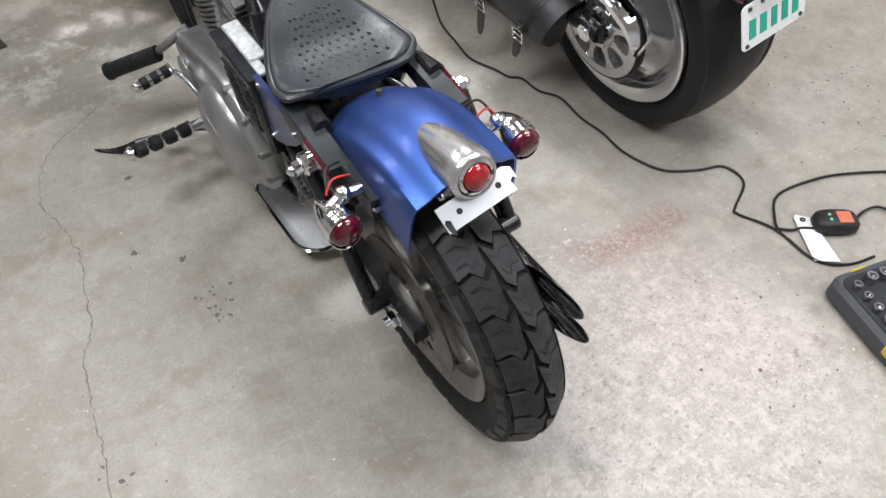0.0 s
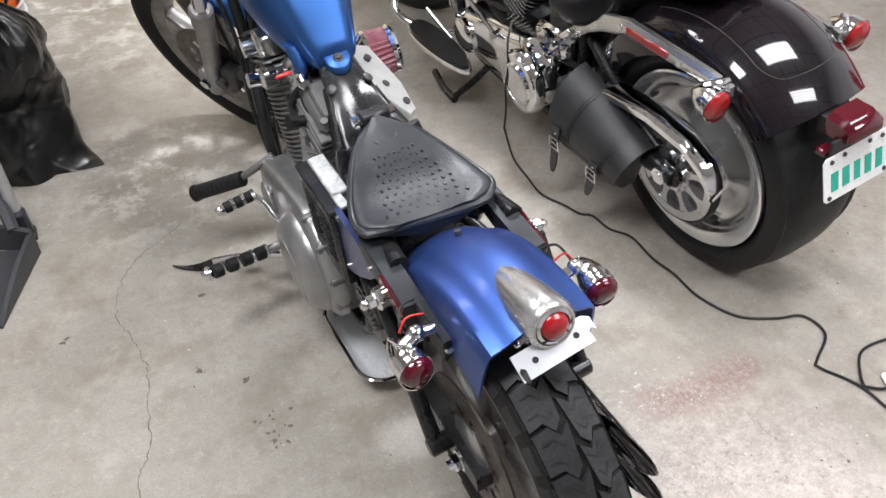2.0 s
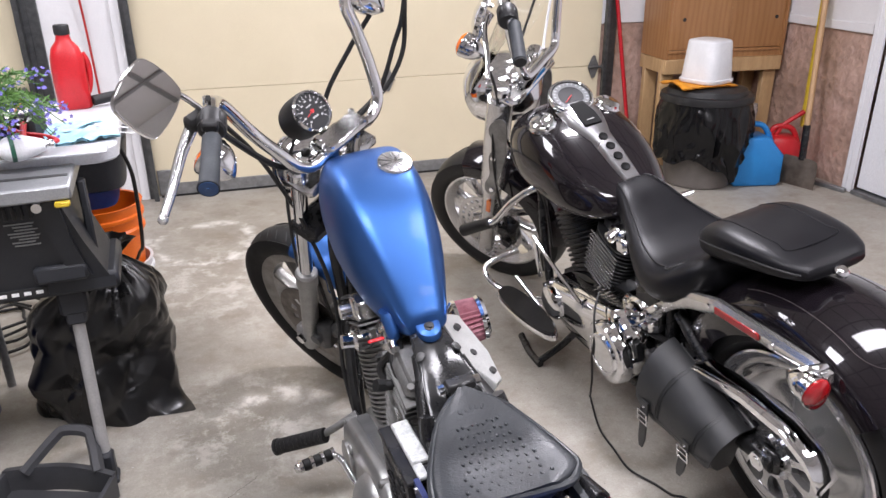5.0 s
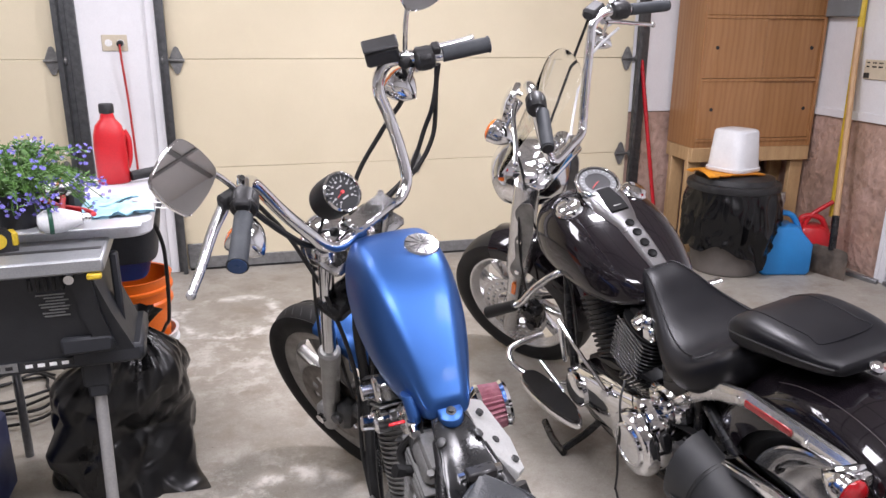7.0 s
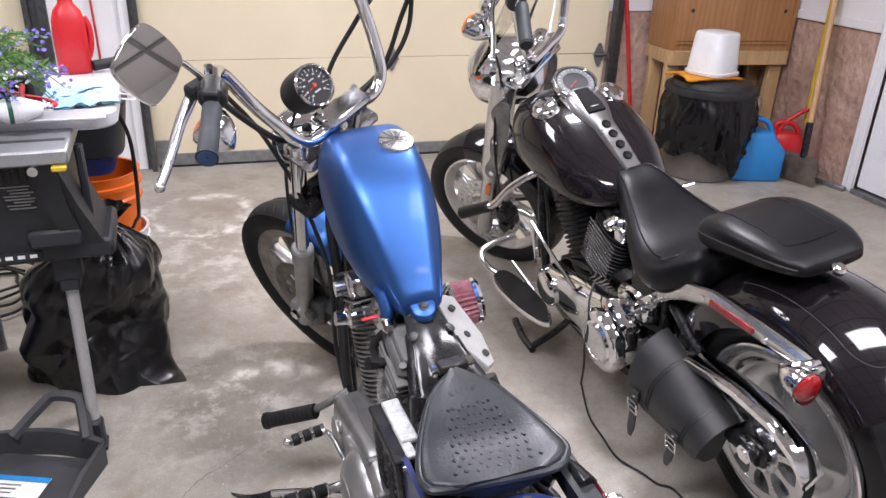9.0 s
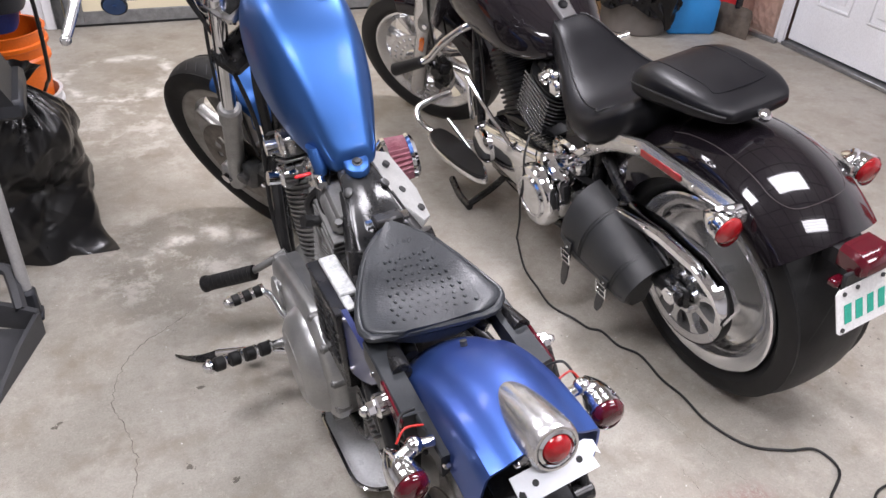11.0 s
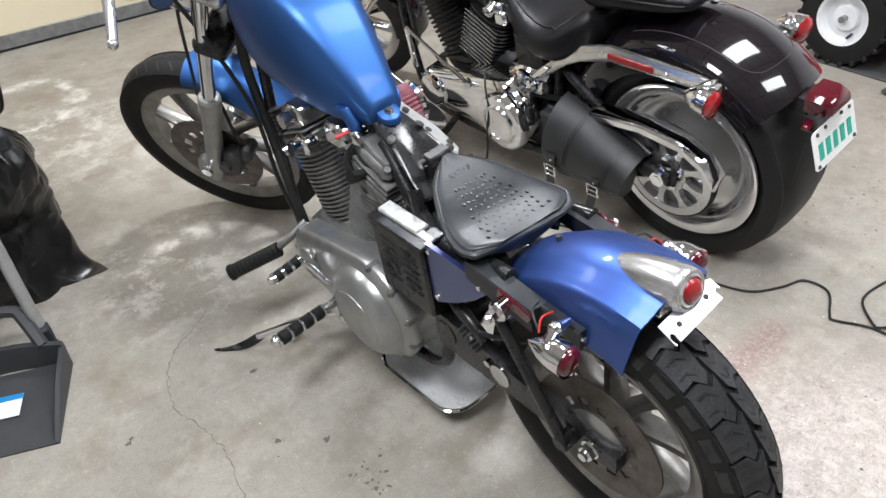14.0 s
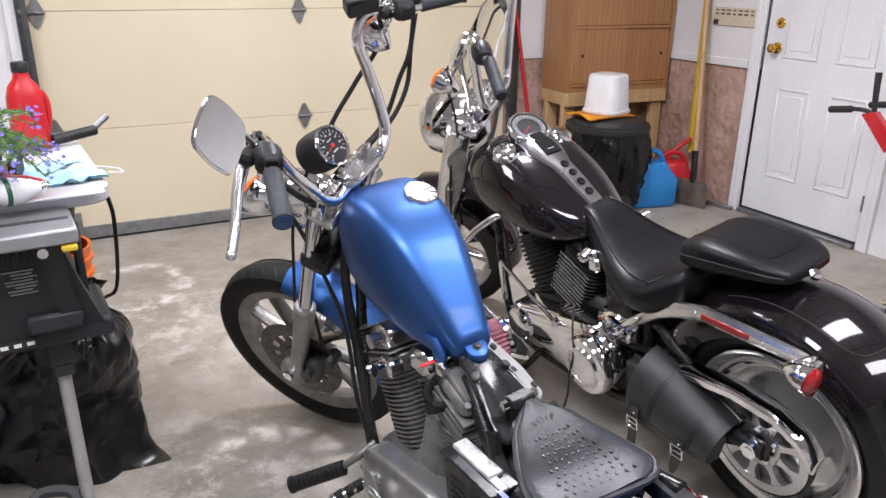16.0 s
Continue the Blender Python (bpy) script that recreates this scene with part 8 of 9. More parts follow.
BAG_FILM = mat("black_bag_film", (0.004, 0.004, 0.0045), (0.006, 0.006, 0.0066), 0.30, 0.05, 0, 9, 60, 0.08, depth=0.0015, speck=0.1, spec=0.62, stretch=(1.0, 1.0, 0.4))
g.loft(rings, cap=False)
part("liner", g, mat("glossy_liner_film", (0.004, 0.004, 0.0045), (0.006, 0.006, 0.0066), 0.17, 0.03, 0, 9, 60, 0.10, depth=0.002, speck=0.1, spec=0.5), rb, "black plastic liner folded over the rim", 80)
wbk = thing("white_bucket", BIN @ pose(0.006, 0.035, 0.604, 0, 0, 20) @ Matrix.Scale(0.9, 4), "white plastic bucket upside down on bin lid", "bucket")
sq = lambda r: [(math.copysign(abs(math.cos(a)) ** 0.55, math.cos(a)) * r, math.copysign(abs(math.sin(a)) ** 0.55, math.sin(a)) * r) for a in [2 * math.pi * k / 40 for k in range(40)]]
g = Geo()
g.loft([[(x, y, z) for x, y in sq(r)] for r, z in ((0.142, 0.0), (0.146, 0.004), (0.146, 0.022), (0.136, 0.026), (0.118, 0.25), (0.112, 0.264), (0.10, 0.269))])
part("shell", g, WHITE_PLASTIC, wbk, "", 50)
cl = thing("orange_cloth", BIN @ pose(-0.055, 0.03, 0.589) @ Matrix.Diagonal((0.78, 0.85, 1.0, 1.0)), "orange cloth under bucket on bin lid", "cloth")
g = Geo()
nx, ny = 22, 12
vs = []
for i in range(nx + 1):
    for j in range(ny + 1):
        x, y = -0.24 + 0.48 * i / nx, -0.17 + 0.30 * j / ny
        z = 0.006 + 0.004 * abs(noise.noise((x * 12, y * 12, 2))) - 0.03 * max(0, (x * x + y * y) ** 0.5 - 0.235) / 0.03
        z += 0.035 * max(0, -x - 0.17) / 0.07 * max(0, 0.1 - y) / 0.2
        vs.append((x + 0.015 * noise.noise((x * 6, y * 6, 0)), y + 0.012 * noise.noise((y * 9, x * 3, 7)), max(z, 0.002)))
fs = [(i * (ny + 1) + j, (i + 1) * (ny + 1) + j, (i + 1) * (ny + 1) + j + 1, i * (ny + 1) + j + 1) for i in range(nx) for j in range(ny)]
g.add(vs, fs)
g.add([(x, y, z + 0.006) for x, y, z in vs], fs)
part("fabric", g, ORANGE_CLOTH, cl, "", 80)


def jerry_can(name, m, material, label, w, d, h):
    can = thing(name, m, label, "fuel can", "fuel cans by wall")
    g = Geo()
    prof = [(-w / 2 + 0.02, 0), (w / 2 - 0.02, 0), (w / 2, 0.02), (w / 2, h * 0.52), (w * 0.16, h * 0.82), (-w * 0.34, h * 0.82), (-w / 2, h * 0.66), (-w / 2, 0.02)]
    for y0, y1, b in ((-d / 2, d / 2, 0.018),):
        cx, cz = 0, h * 0.4
        rings = []
        for y, k in ((y0, 0.90), (y0 + b * 0.4, 0.97), (y0 + b, 1.0), (y1 - b, 1.0), (y1 - b * 0.4, 0.97), (y1, 0.90)):
            rings.append([(cx + (x - cx) * k, y, max(cz + (z - cz) * k, 0)) for x, z in prof])
        g.loft(rings)
    part("body", g, material, can, "", 50)
    g = Geo()
    g.tube([(-w * 0.38, 0, h * 0.74), (-w * 0.34, 0, h * 0.95), (-w * 0.1, 0, h), (w * 0.16, 0, h * 0.93), (w * 0.36, 0, h * 0.62)], 0.017, 10)
    part("handle", g, material, can)
    return can


bc = jerry_can("blue_water_can", pose(2.712, 4.40, 0, 0, 0, -14), BLUE_PLASTIC, "blue plastic water can on the floor", 0.30, 0.19, 0.365)
part("sticker", Geo().box((0.11, -0.0905, 0.10), (0.03, 0.002, 0.05)), PAPER, bc)
rc = jerry_can("red_fuel_can", pose(2.995, 4.475, 0, 0, 0, -24), RED_PLASTIC, "red plastic fuel can on the floor", 0.23, 0.16, 0.31)
part("spout", Geo().tube([(-0.06, 0, 0.25), (-0.02, 0.0, 0.32), (0.09, 0.01, 0.40)], 0.014, 10), RED_PLASTIC, rc)
crate = thing("clear_bag", pose(2.86, 4.72, 0), "crumpled clear plastic packaging behind cans", "packaging")
g = Geo()
rings = []
for i in range(10):
    t = i / 9
    rings.append([((0.12 * (1 - t * 0.6) + 0.03 * noise.noise((math.cos(a) * 3, math.sin(a) * 3, t * 6))) * math.cos(a), (0.09 + 0.03 * noise.noise((math.cos(a) * 4, t * 5, 3))) * math.sin(a), 0.42 * t) for a in [2 * math.pi * k / 20 for k in range(20)]])
g.loft(rings)
part("film", g, mat("milky_film", (0.5, 0.46, 0.44), (0.4, 0.37, 0.35), 0.25, 0.08, 0, 9, 50, 0.6, depth=0.006), crate, "", 80)
# shovel and yellow pole against the east wall
sh = thing("square_shovel", Matrix(), "square-mouth steel shovel with ash handle by wall", "shovel")
top, low = Vector((3.118, 4.50, 1.42)), Vector((2.972, 4.288, 0.30))
part("handle", Geo().cyl(low, top, 0.017, n=14, bev=0.004), ASH_WOOD, sh)
part("socket", Geo().cyl(low - (top - low) * 0.13, low + (top - low) * 0.05, 0.021, n=14), BLACK_SATIN, sh)
g = Geo()
g.loft([[(2.942 + dx * 0.3 - 0.02 * (1 - t), 4.27 - 0.02 * (1 - t) + dx * -0.95 + dy, 0.002 + 0.17 * t) for dx, dy in ((-w, 0), (w, 0), (w, 0.005), (-w, 0.005))] for t, w in ((0.0, 0.118), (0.8, 0.12), (0.95, 0.11), (1.0, 0.08))])
part("blade", g, mat("dirty_steel", (0.12, 0.095, 0.075), (0.2, 0.165, 0.135), 0.5, 0.1, 0.6, 18, 200, 0.2), sh)
yp = thing("yellow_pole", Matrix(), "yellow painted level hanging on wall", "pole")
part("shaft", Geo().cyl((3.115, 4.475, 0.30), (3.135, 4.52, 1.75), 0.02, n=8), YELLOW, yp)
off = thing("timber_offcut", Matrix(), "grey timber offcut on floor by wall", "offcut")
part("board", Geo().box((0, 0, 0.013), (0.03, 0.22, 0.026), 0.003, pose(3.085, 4.16, 0, 0, 0, 12)), GALV, off)

# ---- bench: table saw, folding table and what lies on them ----
SAW = pose(-0.69, 2.545, 0.0, 0, 0, 4)
saw = thing("table_saw", SAW, "portable table saw on folding stand with alloy top", "table saw")
part("table_top", Geo().box((-0.36, 0.15, 0.885), (0.72, 0.34, 0.035), 0.005), SAW_GREY, saw, "grey alloy saw table")
for y in (0.07, 0.2):
    part("mitre_slot", Geo().box((-0.36, y, 0.9032), (0.70, 0.018, 0.001)), DARK_METAL, saw)
g = Geo()
g.loft([[(x, y, z) for x, y in ((-0.70, y0), (x1, y0), (x1, y1), (-0.70, y1))] for z, x1, y0, y1 in ((0.868, -0.04, 0.015, 0.30), (0.74, -0.005, 0.055, 0.31), (0.62, 0.035, 0.10, 0.33))])
body = part("saw_body", g, SAW_BODY, saw, "charcoal moulded saw body")
part("body_ledge", Geo().box((-0.33, 0.225, 0.607), (0.77, 0.25, 0.05), 0.01), SAW_BODY, saw)
for k in range(5):
    part("vent_slot", Geo().box((-0.165 + 0.017 * k, 0.021, 0.838), (0.008, 0.012, 0.032), 0.002), INK, body)
for k in range(8):
    part("panel_bar", Geo().box((-0.128 + 0.006 * (k % 3), 0.033 + 0.0027 * k, 0.808 - 0.0085 * k), (0.062 - 0.02 * ((k * 7) % 4) / 3, 0.006, 0.003)), GALV, body)
part("corner_post", Geo().loft([[(x0 + dx, y0 + dy, z) for dx, dy in ((-0.022, -0.008), (0.022, -0.008), (0.022, 0.02), (-0.022, 0.02))] for x0, y0, z in ((-0.06, 0.012, 0.86), (-0.048, 0.052, 0.74), (-0.025, 0.094, 0.632))]), SAW_BODY, body)
part("side_rib", Geo().box((0.005, 0.16, 0.745), (0.02, 0.03, 0.24), 0.005), SAW_BODY, body)
part("lower_step", Geo().box((-0.07, 0.085, 0.656), (0.12, 0.04, 0.046), 0.008), SAW_BODY, body)
part("lock_knob", Geo().box((-0.022, -0.018, 0.860), (0.032, 0.02, 0.013), 0.003), YELLOW, saw, "yellow latch")
part("rail_bolt", Geo().cyl((-0.075, -0.015, 0.858), (-0.075, -0.028, 0.858), 0.011, n=14), CHROME, saw)
for x, w in ((-0.17, 0.12), (-0.295, 0.12), (-0.42, 0.12)):
    lb = part("rail_label", Geo().box((x, 0.0975, 0.606), (w, 0.004, 0.022)), INK if x != -0.295 else GALV, saw, "label strip with bars")
    for k in range(4):
        part("label_bar", Geo().box((x - 0.04 + 0.027 * k, 0.0950, 0.606), (0.016, 0.0015, 0.009)), PAPER if x != -0.295 else INK, lb)
g = Geo()
g.box((-0.07, 0.17, 0.545), (0.07, 0.06, 0.08), 0.008)
g.box((-0.07, 0.17, 0.50), (0.05, 0.05, 0.05), 0.006)
part("leg_bracket", g, SAW_BODY, saw)
part("stand_leg", Geo().tube([(-0.072, 0.185, 0.53), (-0.071, 0.15, 0.29), (-0.07, 0.115, 0.06)], 0.016, 14, 2), mat("grey_leg_tube", (0.5, 0.5, 0.5), (0.42, 0.42, 0.42), 0.35, 0.06, 0.5, 10, 200, 0.05), saw, "pale grey stand leg")
g = Geo()
g.box((-0.07, 0.112, 0.045), (0.045, 0.045, 0.09), 0.008)
g.box((-0.07, 0.105, 0.008), (0.055, 0.06, 0.016), 0.004)
part("leg_foot", g, SAW_BODY, saw)
part("stand_leg", Geo().tube([(-0.62, 0.2, 0.56), (-0.55, 0.45, 0.25), (-0.5, 0.62, 0.02)], 0.016, 14, 2), GALV, saw)
part("stand_foot", Geo().box((-0.48, 0.64, 0.02), (0.11, 0.06, 0.04), 0.01), GALV, saw)
part("stand_leg", Geo().tube([(-0.64, 0.05, 0.56), (-0.66, 0.0, 0.02)], 0.016, 14, 2), GALV, saw)
wh = part("stand_wheel", Geo().lathe([(0.03, -0.02), (0.085, -0.02), (0.095, -0.01), (0.095, 0.01), (0.085, 0.02), (0.03, 0.02), (0.03, -0.02)], 28, axis_x(-0.60, 0.66, 0.095)), RUBBER2, saw)
part("wheel_hub", Geo().lathe([(0.02, -0.015), (0.035, -0.012), (0.035, 0.012), (0.02, 0.015)], 20, axis_x(-0.60, 0.66, 0.095)), BLACK_PLASTIC, wh)

ft = thing("folding_table", pose(-0.60, 2.70, 0, 0, 0, 4), "white plastic folding table behind saw", "table")
TOPZ = 0.935
top_ol = []
for cx, cy, a0 in ((-0.06, 0.08, -90), (-0.06, 0.62, 0), (-1.10, 0.62, 90), (-1.10, 0.08, 180)):
    for k in range(6):
        a = radians(a0 + 18 * k)
        top_ol.append((cx + 0.06 * math.cos(a), cy + 0.06 * math.sin(a)))
part("table_top", Geo().slab(top_ol, TOPZ - 0.04, TOPZ, 0.006), TABLE_WHITE, ft)
for x, y in ((-0.5, 0.60), (-0.62, 0.16), (-1.04, 0.6), (-1.04, 0.14)):
    for q in (0,):
        part("leg", Geo().cyl((x, y, 0.0), (x, y, TOPZ - 0.04), 0.014, n=12), GALV, ft)
TB = pose(-0.60, 2.70, TOPZ, 0, 0, 4)
jug = thing("red_jug", TB @ pose(-0.125, 0.56, 0.0, 0, 0, 10) @ Matrix.Diagonal((0.84, 0.9, 1.0, 1.0)), "red plastic antifreeze jug with black cap", "jug")
g = Geo()
rings = []
for z, w, d in ((0.0, 0.052, 0.036), (0.006, 0.058, 0.042), (0.12, 0.058, 0.042), (0.15, 0.055, 0.04), (0.18, 0.045, 0.034), (0.20, 0.026, 0.024), (0.215, 0.022, 0.022), (0.22, 0.022, 0.022)):
    rings.append([(math.copysign(abs(math.cos(a)) ** 0.6, math.cos(a)) * w - (0.012 * math.exp(-((z - 0.07) / 0.05) ** 2) if math.cos(a) > 0.5 else 0), math.copysign(abs(math.sin(a)) ** 0.6, math.sin(a)) * d, z) for a in [2 * math.pi * k / 32 for k in range(32)]])
g.loft(rings)
part("bottle", g, RED_PLASTIC, jug, "", 60)
part("handle", Geo().tube([(0.05, 0, 0.16), (0.064, 0, 0.13), (0.062, 0, 0.08), (0.05, 0, 0.045)], 0.011, 10), RED_PLASTIC, jug)
part("cap", Geo().lathe([(0.025, 0.217), (0.026, 0.222), (0.026, 0.242), (0.023, 0.246), (0.0, 0.247)], 28), INK, jug, "black ribbed cap")
mk = thing("face_masks", TB @ pose(-0.085, 0.12, 0.001, 0, 0, 18), "crumpled pale blue disposable masks on table", "masks")
for kx, (ox, oy, rz) in enumerate(((0.0, 0.0, 0), (-0.01, 0.12, 25))):
    g = Geo(pose(ox, oy, 0.0, 0, 0, rz))
    vs = []
    for i in range(19):
        for j in range(13):
            x, y = -0.085 + 0.17 * i / 18, -0.05 + 0.10 * j / 12
            vs.append((x, y, 0.014 + 0.009 * math.sin(y * 190) * 0.3 + 0.016 * noise.noise((x * 14, y * 14, kx * 5.0)) + 0.01 * noise.noise((x * 40, y * 40, kx * 3.0))))
    fs = [(i * 13 + j, (i + 1) * 13 + j, (i + 1) * 13 + j + 1, i * 13 + j + 1) for i in range(18) for j in range(12)]
    g.add(vs, fs)
    g.add([(x, y, z - 0.004) for x, y, z in vs], fs)
    part("mask", g, MASK_BLUE, mk, "", 80)
    part("ear_loop", Geo(pose(ox, oy, 0.004, 0, 0, rz)).tube([(0.085, -0.04, 0.01), (0.12, -0.045, 0.004), (0.13, 0.0, 0.004), (0.115, 0.04, 0.004), (0.085, 0.045, 0.01)], 0.002, 6), PAPER, mk)
tray = thing("clear_tray_lid", TB @ pose(-0.13, 0.04, 0.0), "flat clear plastic lid on table edge", "lid")
part("sheet", Geo().box((-0.04, -0.035, 0.003), (0.30, 0.09, 0.006), 0.002), glass("frosted_plastic", (0.9, 0.92, 0.95), 0.25, 1.3, 0.6), tray)
bulb = thing("light_bulb", TB @ pose(-0.185, -0.03, 0.030, 0, 90, 12) @ Matrix.Scale(0.85, 4), "white bulb with dark green band lying on table", "bulb")
part("globe", Geo().lathe([(0.001, -0.075), (0.02, -0.072), (0.032, -0.055), (0.036, -0.03), (0.034, -0.01), (0.022, 0.025), (0.016, 0.04)], 24), WHITE_PLASTIC, bulb)
part("band", Geo().lathe([(0.0348, -0.046), (0.0365, -0.045), (0.0375, -0.035), (0.0355, -0.034)], 24), mat("dark_green", (0.01, 0.09, 0.05), None, 0.4), bulb)
part("screw_cap", Geo().lathe([(0.016, 0.038), (0.014, 0.044), (0.015, 0.048), (0.013, 0.052), (0.014, 0.056), (0.012, 0.062), (0.004, 0.066)], 20), CHROME, bulb)
tape = thing("tape_measure", SAW @ pose(-0.235, 0.10, 0.9035, 0, 0, 22), "black and yellow tape measure on saw table", "tape measure")
g = Geo()
g.loft([[(x, y, z) for x, z in ((-0.035, 0.0), (0.04, 0.0), (0.04, 0.03), (0.025, 0.05), (-0.02, 0.055), (-0.035, 0.04))] for y in (-0.02, 0.02)])
part("case", g, BLACK_PLASTIC, tape)
part("nose", Geo().box((0.035, 0, 0.028), (0.016, 0.044, 0.034), 0.004), YELLOW, tape)
part("face", Geo().cyl((0.0, -0.021, 0.028), (0.0, -0.024, 0.028), 0.018, n=20), YELLOW, tape)
cr = thing("battery_charger", TB @ pose(-0.235, 0.20, 0.0, 0, 0, -20), "dark battery tester with red looped leads", "charger")
part("case", Geo().box((0, 0, 0.035), (0.12, 0.08, 0.07), 0.01), BLACK_PLASTIC, cr)
part("face_panel", Geo().box((0.0, 0.0, 0.071), (0.09, 0.055, 0.003), 0.001), PAPER, cr)
part("lead", Geo().tube([(0.04, -0.045, 0.05), (0.06, -0.09, 0.02), (0.11, -0.11, 0.012), (0.13, -0.075, 0.012), (0.09, -0.06, 0.02), (0.03, -0.06, 0.03), (-0.05, -0.04, 0.06)], 0.0075, 10), RED_PLASTIC, cr, "red rubber lead")
part("lead", Geo().tube([(-0.04, 0.02, 0.07), (-0.07, 0.04, 0.105), (-0.03, 0.05, 0.11), (0.0, 0.03, 0.08), (0.01, -0.03, 0.06)], 0.0075, 10), ORANGE_PLASTIC, cr)
sq2 = thing("caulking_gun", TB @ pose(0.0, 0.58, 0.0, 0, 0, 25) @ Matrix.Scale(0.75, 4), "black caulking gun lying on table", "tool")
part("barrel", Geo().cyl((-0.11, 0, 0.028), (0.07, 0, 0.042), 0.021, n=16), BLACK_PLASTIC, sq2)
part("grip", Geo().cyl((0.05, 0, 0.04), (0.13, 0.0, 0.09), 0.013, n=12), GALV, sq2)
# pot plant with small lilac flowers
pl = thing("flowering_plant", TB @ pose(-0.30, 0.04, 0.0), "trailing plant with small lilac flowers in pot", "plant")
part("pot", Geo().lathe([(0.045, 0.0), (0.055, 0.075), (0.06, 0.075), (0.06, 0.09), (0.052, 0.09), (0.048, 0.08), (0.0, 0.078)], 28), SAW_BODY, pl)
rnd = random.Random(4)
stems, leaves, petals, pale = Geo(), Geo(), Geo(), Geo()
for k in range(190):
    a, reach, lift = rnd.uniform(0, 2 * math.pi), rnd.uniform(0.06, 0.2), rnd.uniform(-0.02, 0.10)
    if rnd.random() < 0.3:
        lift = rnd.uniform(-0.07, 0.04)
    p0 = Vector((0.04 * math.cos(a), 0.04 * math.sin(a), 0.09))
    p2 = Vector((reach * math.cos(a), reach * math.sin(a) * 0.9, max(0.012, 0.10 + lift)))
    p1 = (p0 + p2) / 2 + Vector((0, 0, 0.05))
    stems.tube([p0, p1, p2], 0.0013, 4, 4)
    for q in range(20):
        t = rnd.uniform(0.25, 1)
        c = p0.lerp(p1, min(1, t * 2)) if t < 0.5 else p1.lerp(p2, t * 2 - 1)
        d = Vector((rnd.uniform(-1, 1), rnd.uniform(-1, 1), rnd.uniform(-0.3, 0.9))).normalized() * rnd.uniform(0.012, 0.026)
        s_ = d.orthogonal().normalized() * 0.0022
        leaves.add([c, c + d * 0.5 + s_, c + d, c + d * 0.5 - s_], [(0, 1, 2, 3)])
    for q in range(rnd.choice((2, 3, 4, 5))):
        c = p2 + Vector((rnd.uniform(-1, 1), rnd.uniform(-1, 1), rnd.uniform(-0.5, 1))) * 0.015
        up = Vector((rnd.uniform(-0.6, 0.6), rnd.uniform(-1, 0.2), rnd.uniform(0.2, 1))).normalized()
        e1 = up.orthogonal().normalized()
        e2 = up.cross(e1)
        for w in range(5):
            b = 2 * math.pi * w / 5
            r_ = e1 * math.cos(b) + e2 * math.sin(b)
            s_ = up.cross(r_) * 0.0035
            (pale if k % 11 == 0 else petals).add([c, c + r_ * 0.0034 + s_ * 0.6, c + r_ * 0.0058 + up * 0.0012, c + r_ * 0.0034 - s_ * 0.6], [(0, 1, 2, 3)])
tagged(part("stem_mass", stems, GREEN_LEAF, pl), kind="stuff")
tagged(part("leaves", leaves, GREEN_LEAF, pl), kind="stuff")
tagged(part("petals", petals, LILAC, pl), kind="stuff")
tagged(part("pale_petals", pale, PAPER, pl), kind="stuff")
lead = thing("black_power_lead", Matrix(), "black power lead hanging from table to floor", "cable")
part("lead", Geo().tube([(-0.615, 2.86, 0.90), (-0.598, 2.90, 0.80), (-0.612, 2.98, 0.58), (-0.65, 3.16, 0.47), (-0.70, 3.32, 0.33), (-0.70, 3.365, 0.12), (-0.69, 3.375, 0.02), (-0.66, 3.43, 0.006), (-0.70, 3.62, 0.006)], 0.0055, 8, 8), CABLE_BLACK, lead)

# ---- buckets, sack, dustpan ----
def bucket(name, m, material, label, r0, r1, h):
    b = thing(name, m, label, "bucket", "stacked buckets")
    g = Geo()
    g.lathe([(r0, 0), (r0 + (r1 - r0) * 0.75, h * 0.72), (r1 + 0.004, h * 0.73), (r1 + 0.004, h * 0.76), (r1 - 0.004, h * 0.78), (r1, h * 0.86), (r1 + 0.007, h * 0.87), (r1 + 0.007, h * 0.9), (r1, h * 0.91), (r1 + 0.002, h * 0.97), (r1 + 0.007, h), (r1 - 0.004, h), (r1 - 0.006, h * 0.7), (r0 - 0.005, 0.02), (0.0, 0.02)], 40)
    part("shell", g, material, b)
    return b


BK = (-0.80, 3.50)
bucket("white_pail", pose(BK[0], BK[1], 0), WHITE_PLASTIC, "white plastic pail on the floor", 0.125, 0.148, 0.33)
ob = bucket("orange_bucket", pose(BK[0], BK[1], 0.17), ORANGE_PLASTIC, "orange plastic bucket stacked in white pail", 0.115, 0.142, 0.38)
bt = thing("blue_tub", pose(BK[0] - 0.03, BK[1] + 0.01, 0.552), "dark blue plastic tub on bucket", "tub")
part("shell", Geo().loft([[(x, y, z) for x, y in sq(r)] for r, z in ((0.10, 0.0), (0.115, 0.06), (0.12, 0.065))]), mat("dark_blue_plastic", (0.02, 0.05, 0.2), None, 0.4), bt)
dt = thing("dark_storage_box", pose(BK[0] - 0.02, BK[1] + 0.0, 0.619), "black storage box stacked on tub", "box")
part("shell", Geo().loft([[(x * 1.15, y, z) for x, y in sq(r)] for r, z in ((0.11, 0.0), (0.13, 0.16), (0.135, 0.17), (0.135, 0.18))]), SAW_BODY, dt)
bx = thing("blue_toolbox", pose(-1.33, 2.95, 0), "dark blue box on the floor under bench", "box")
part("shell", Geo().box((0, 0, 0.14), (0.4, 0.3, 0.28), 0.02), mat("navy_plastic", (0.015, 0.03, 0.12), None, 0.42), bx)

sack = thing("refuse_sack", pose(-0.815, 3.115, 0.0), "full black plastic refuse sack standing on floor", "refuse sack")
g = Geo()
rings = []
nn = 240


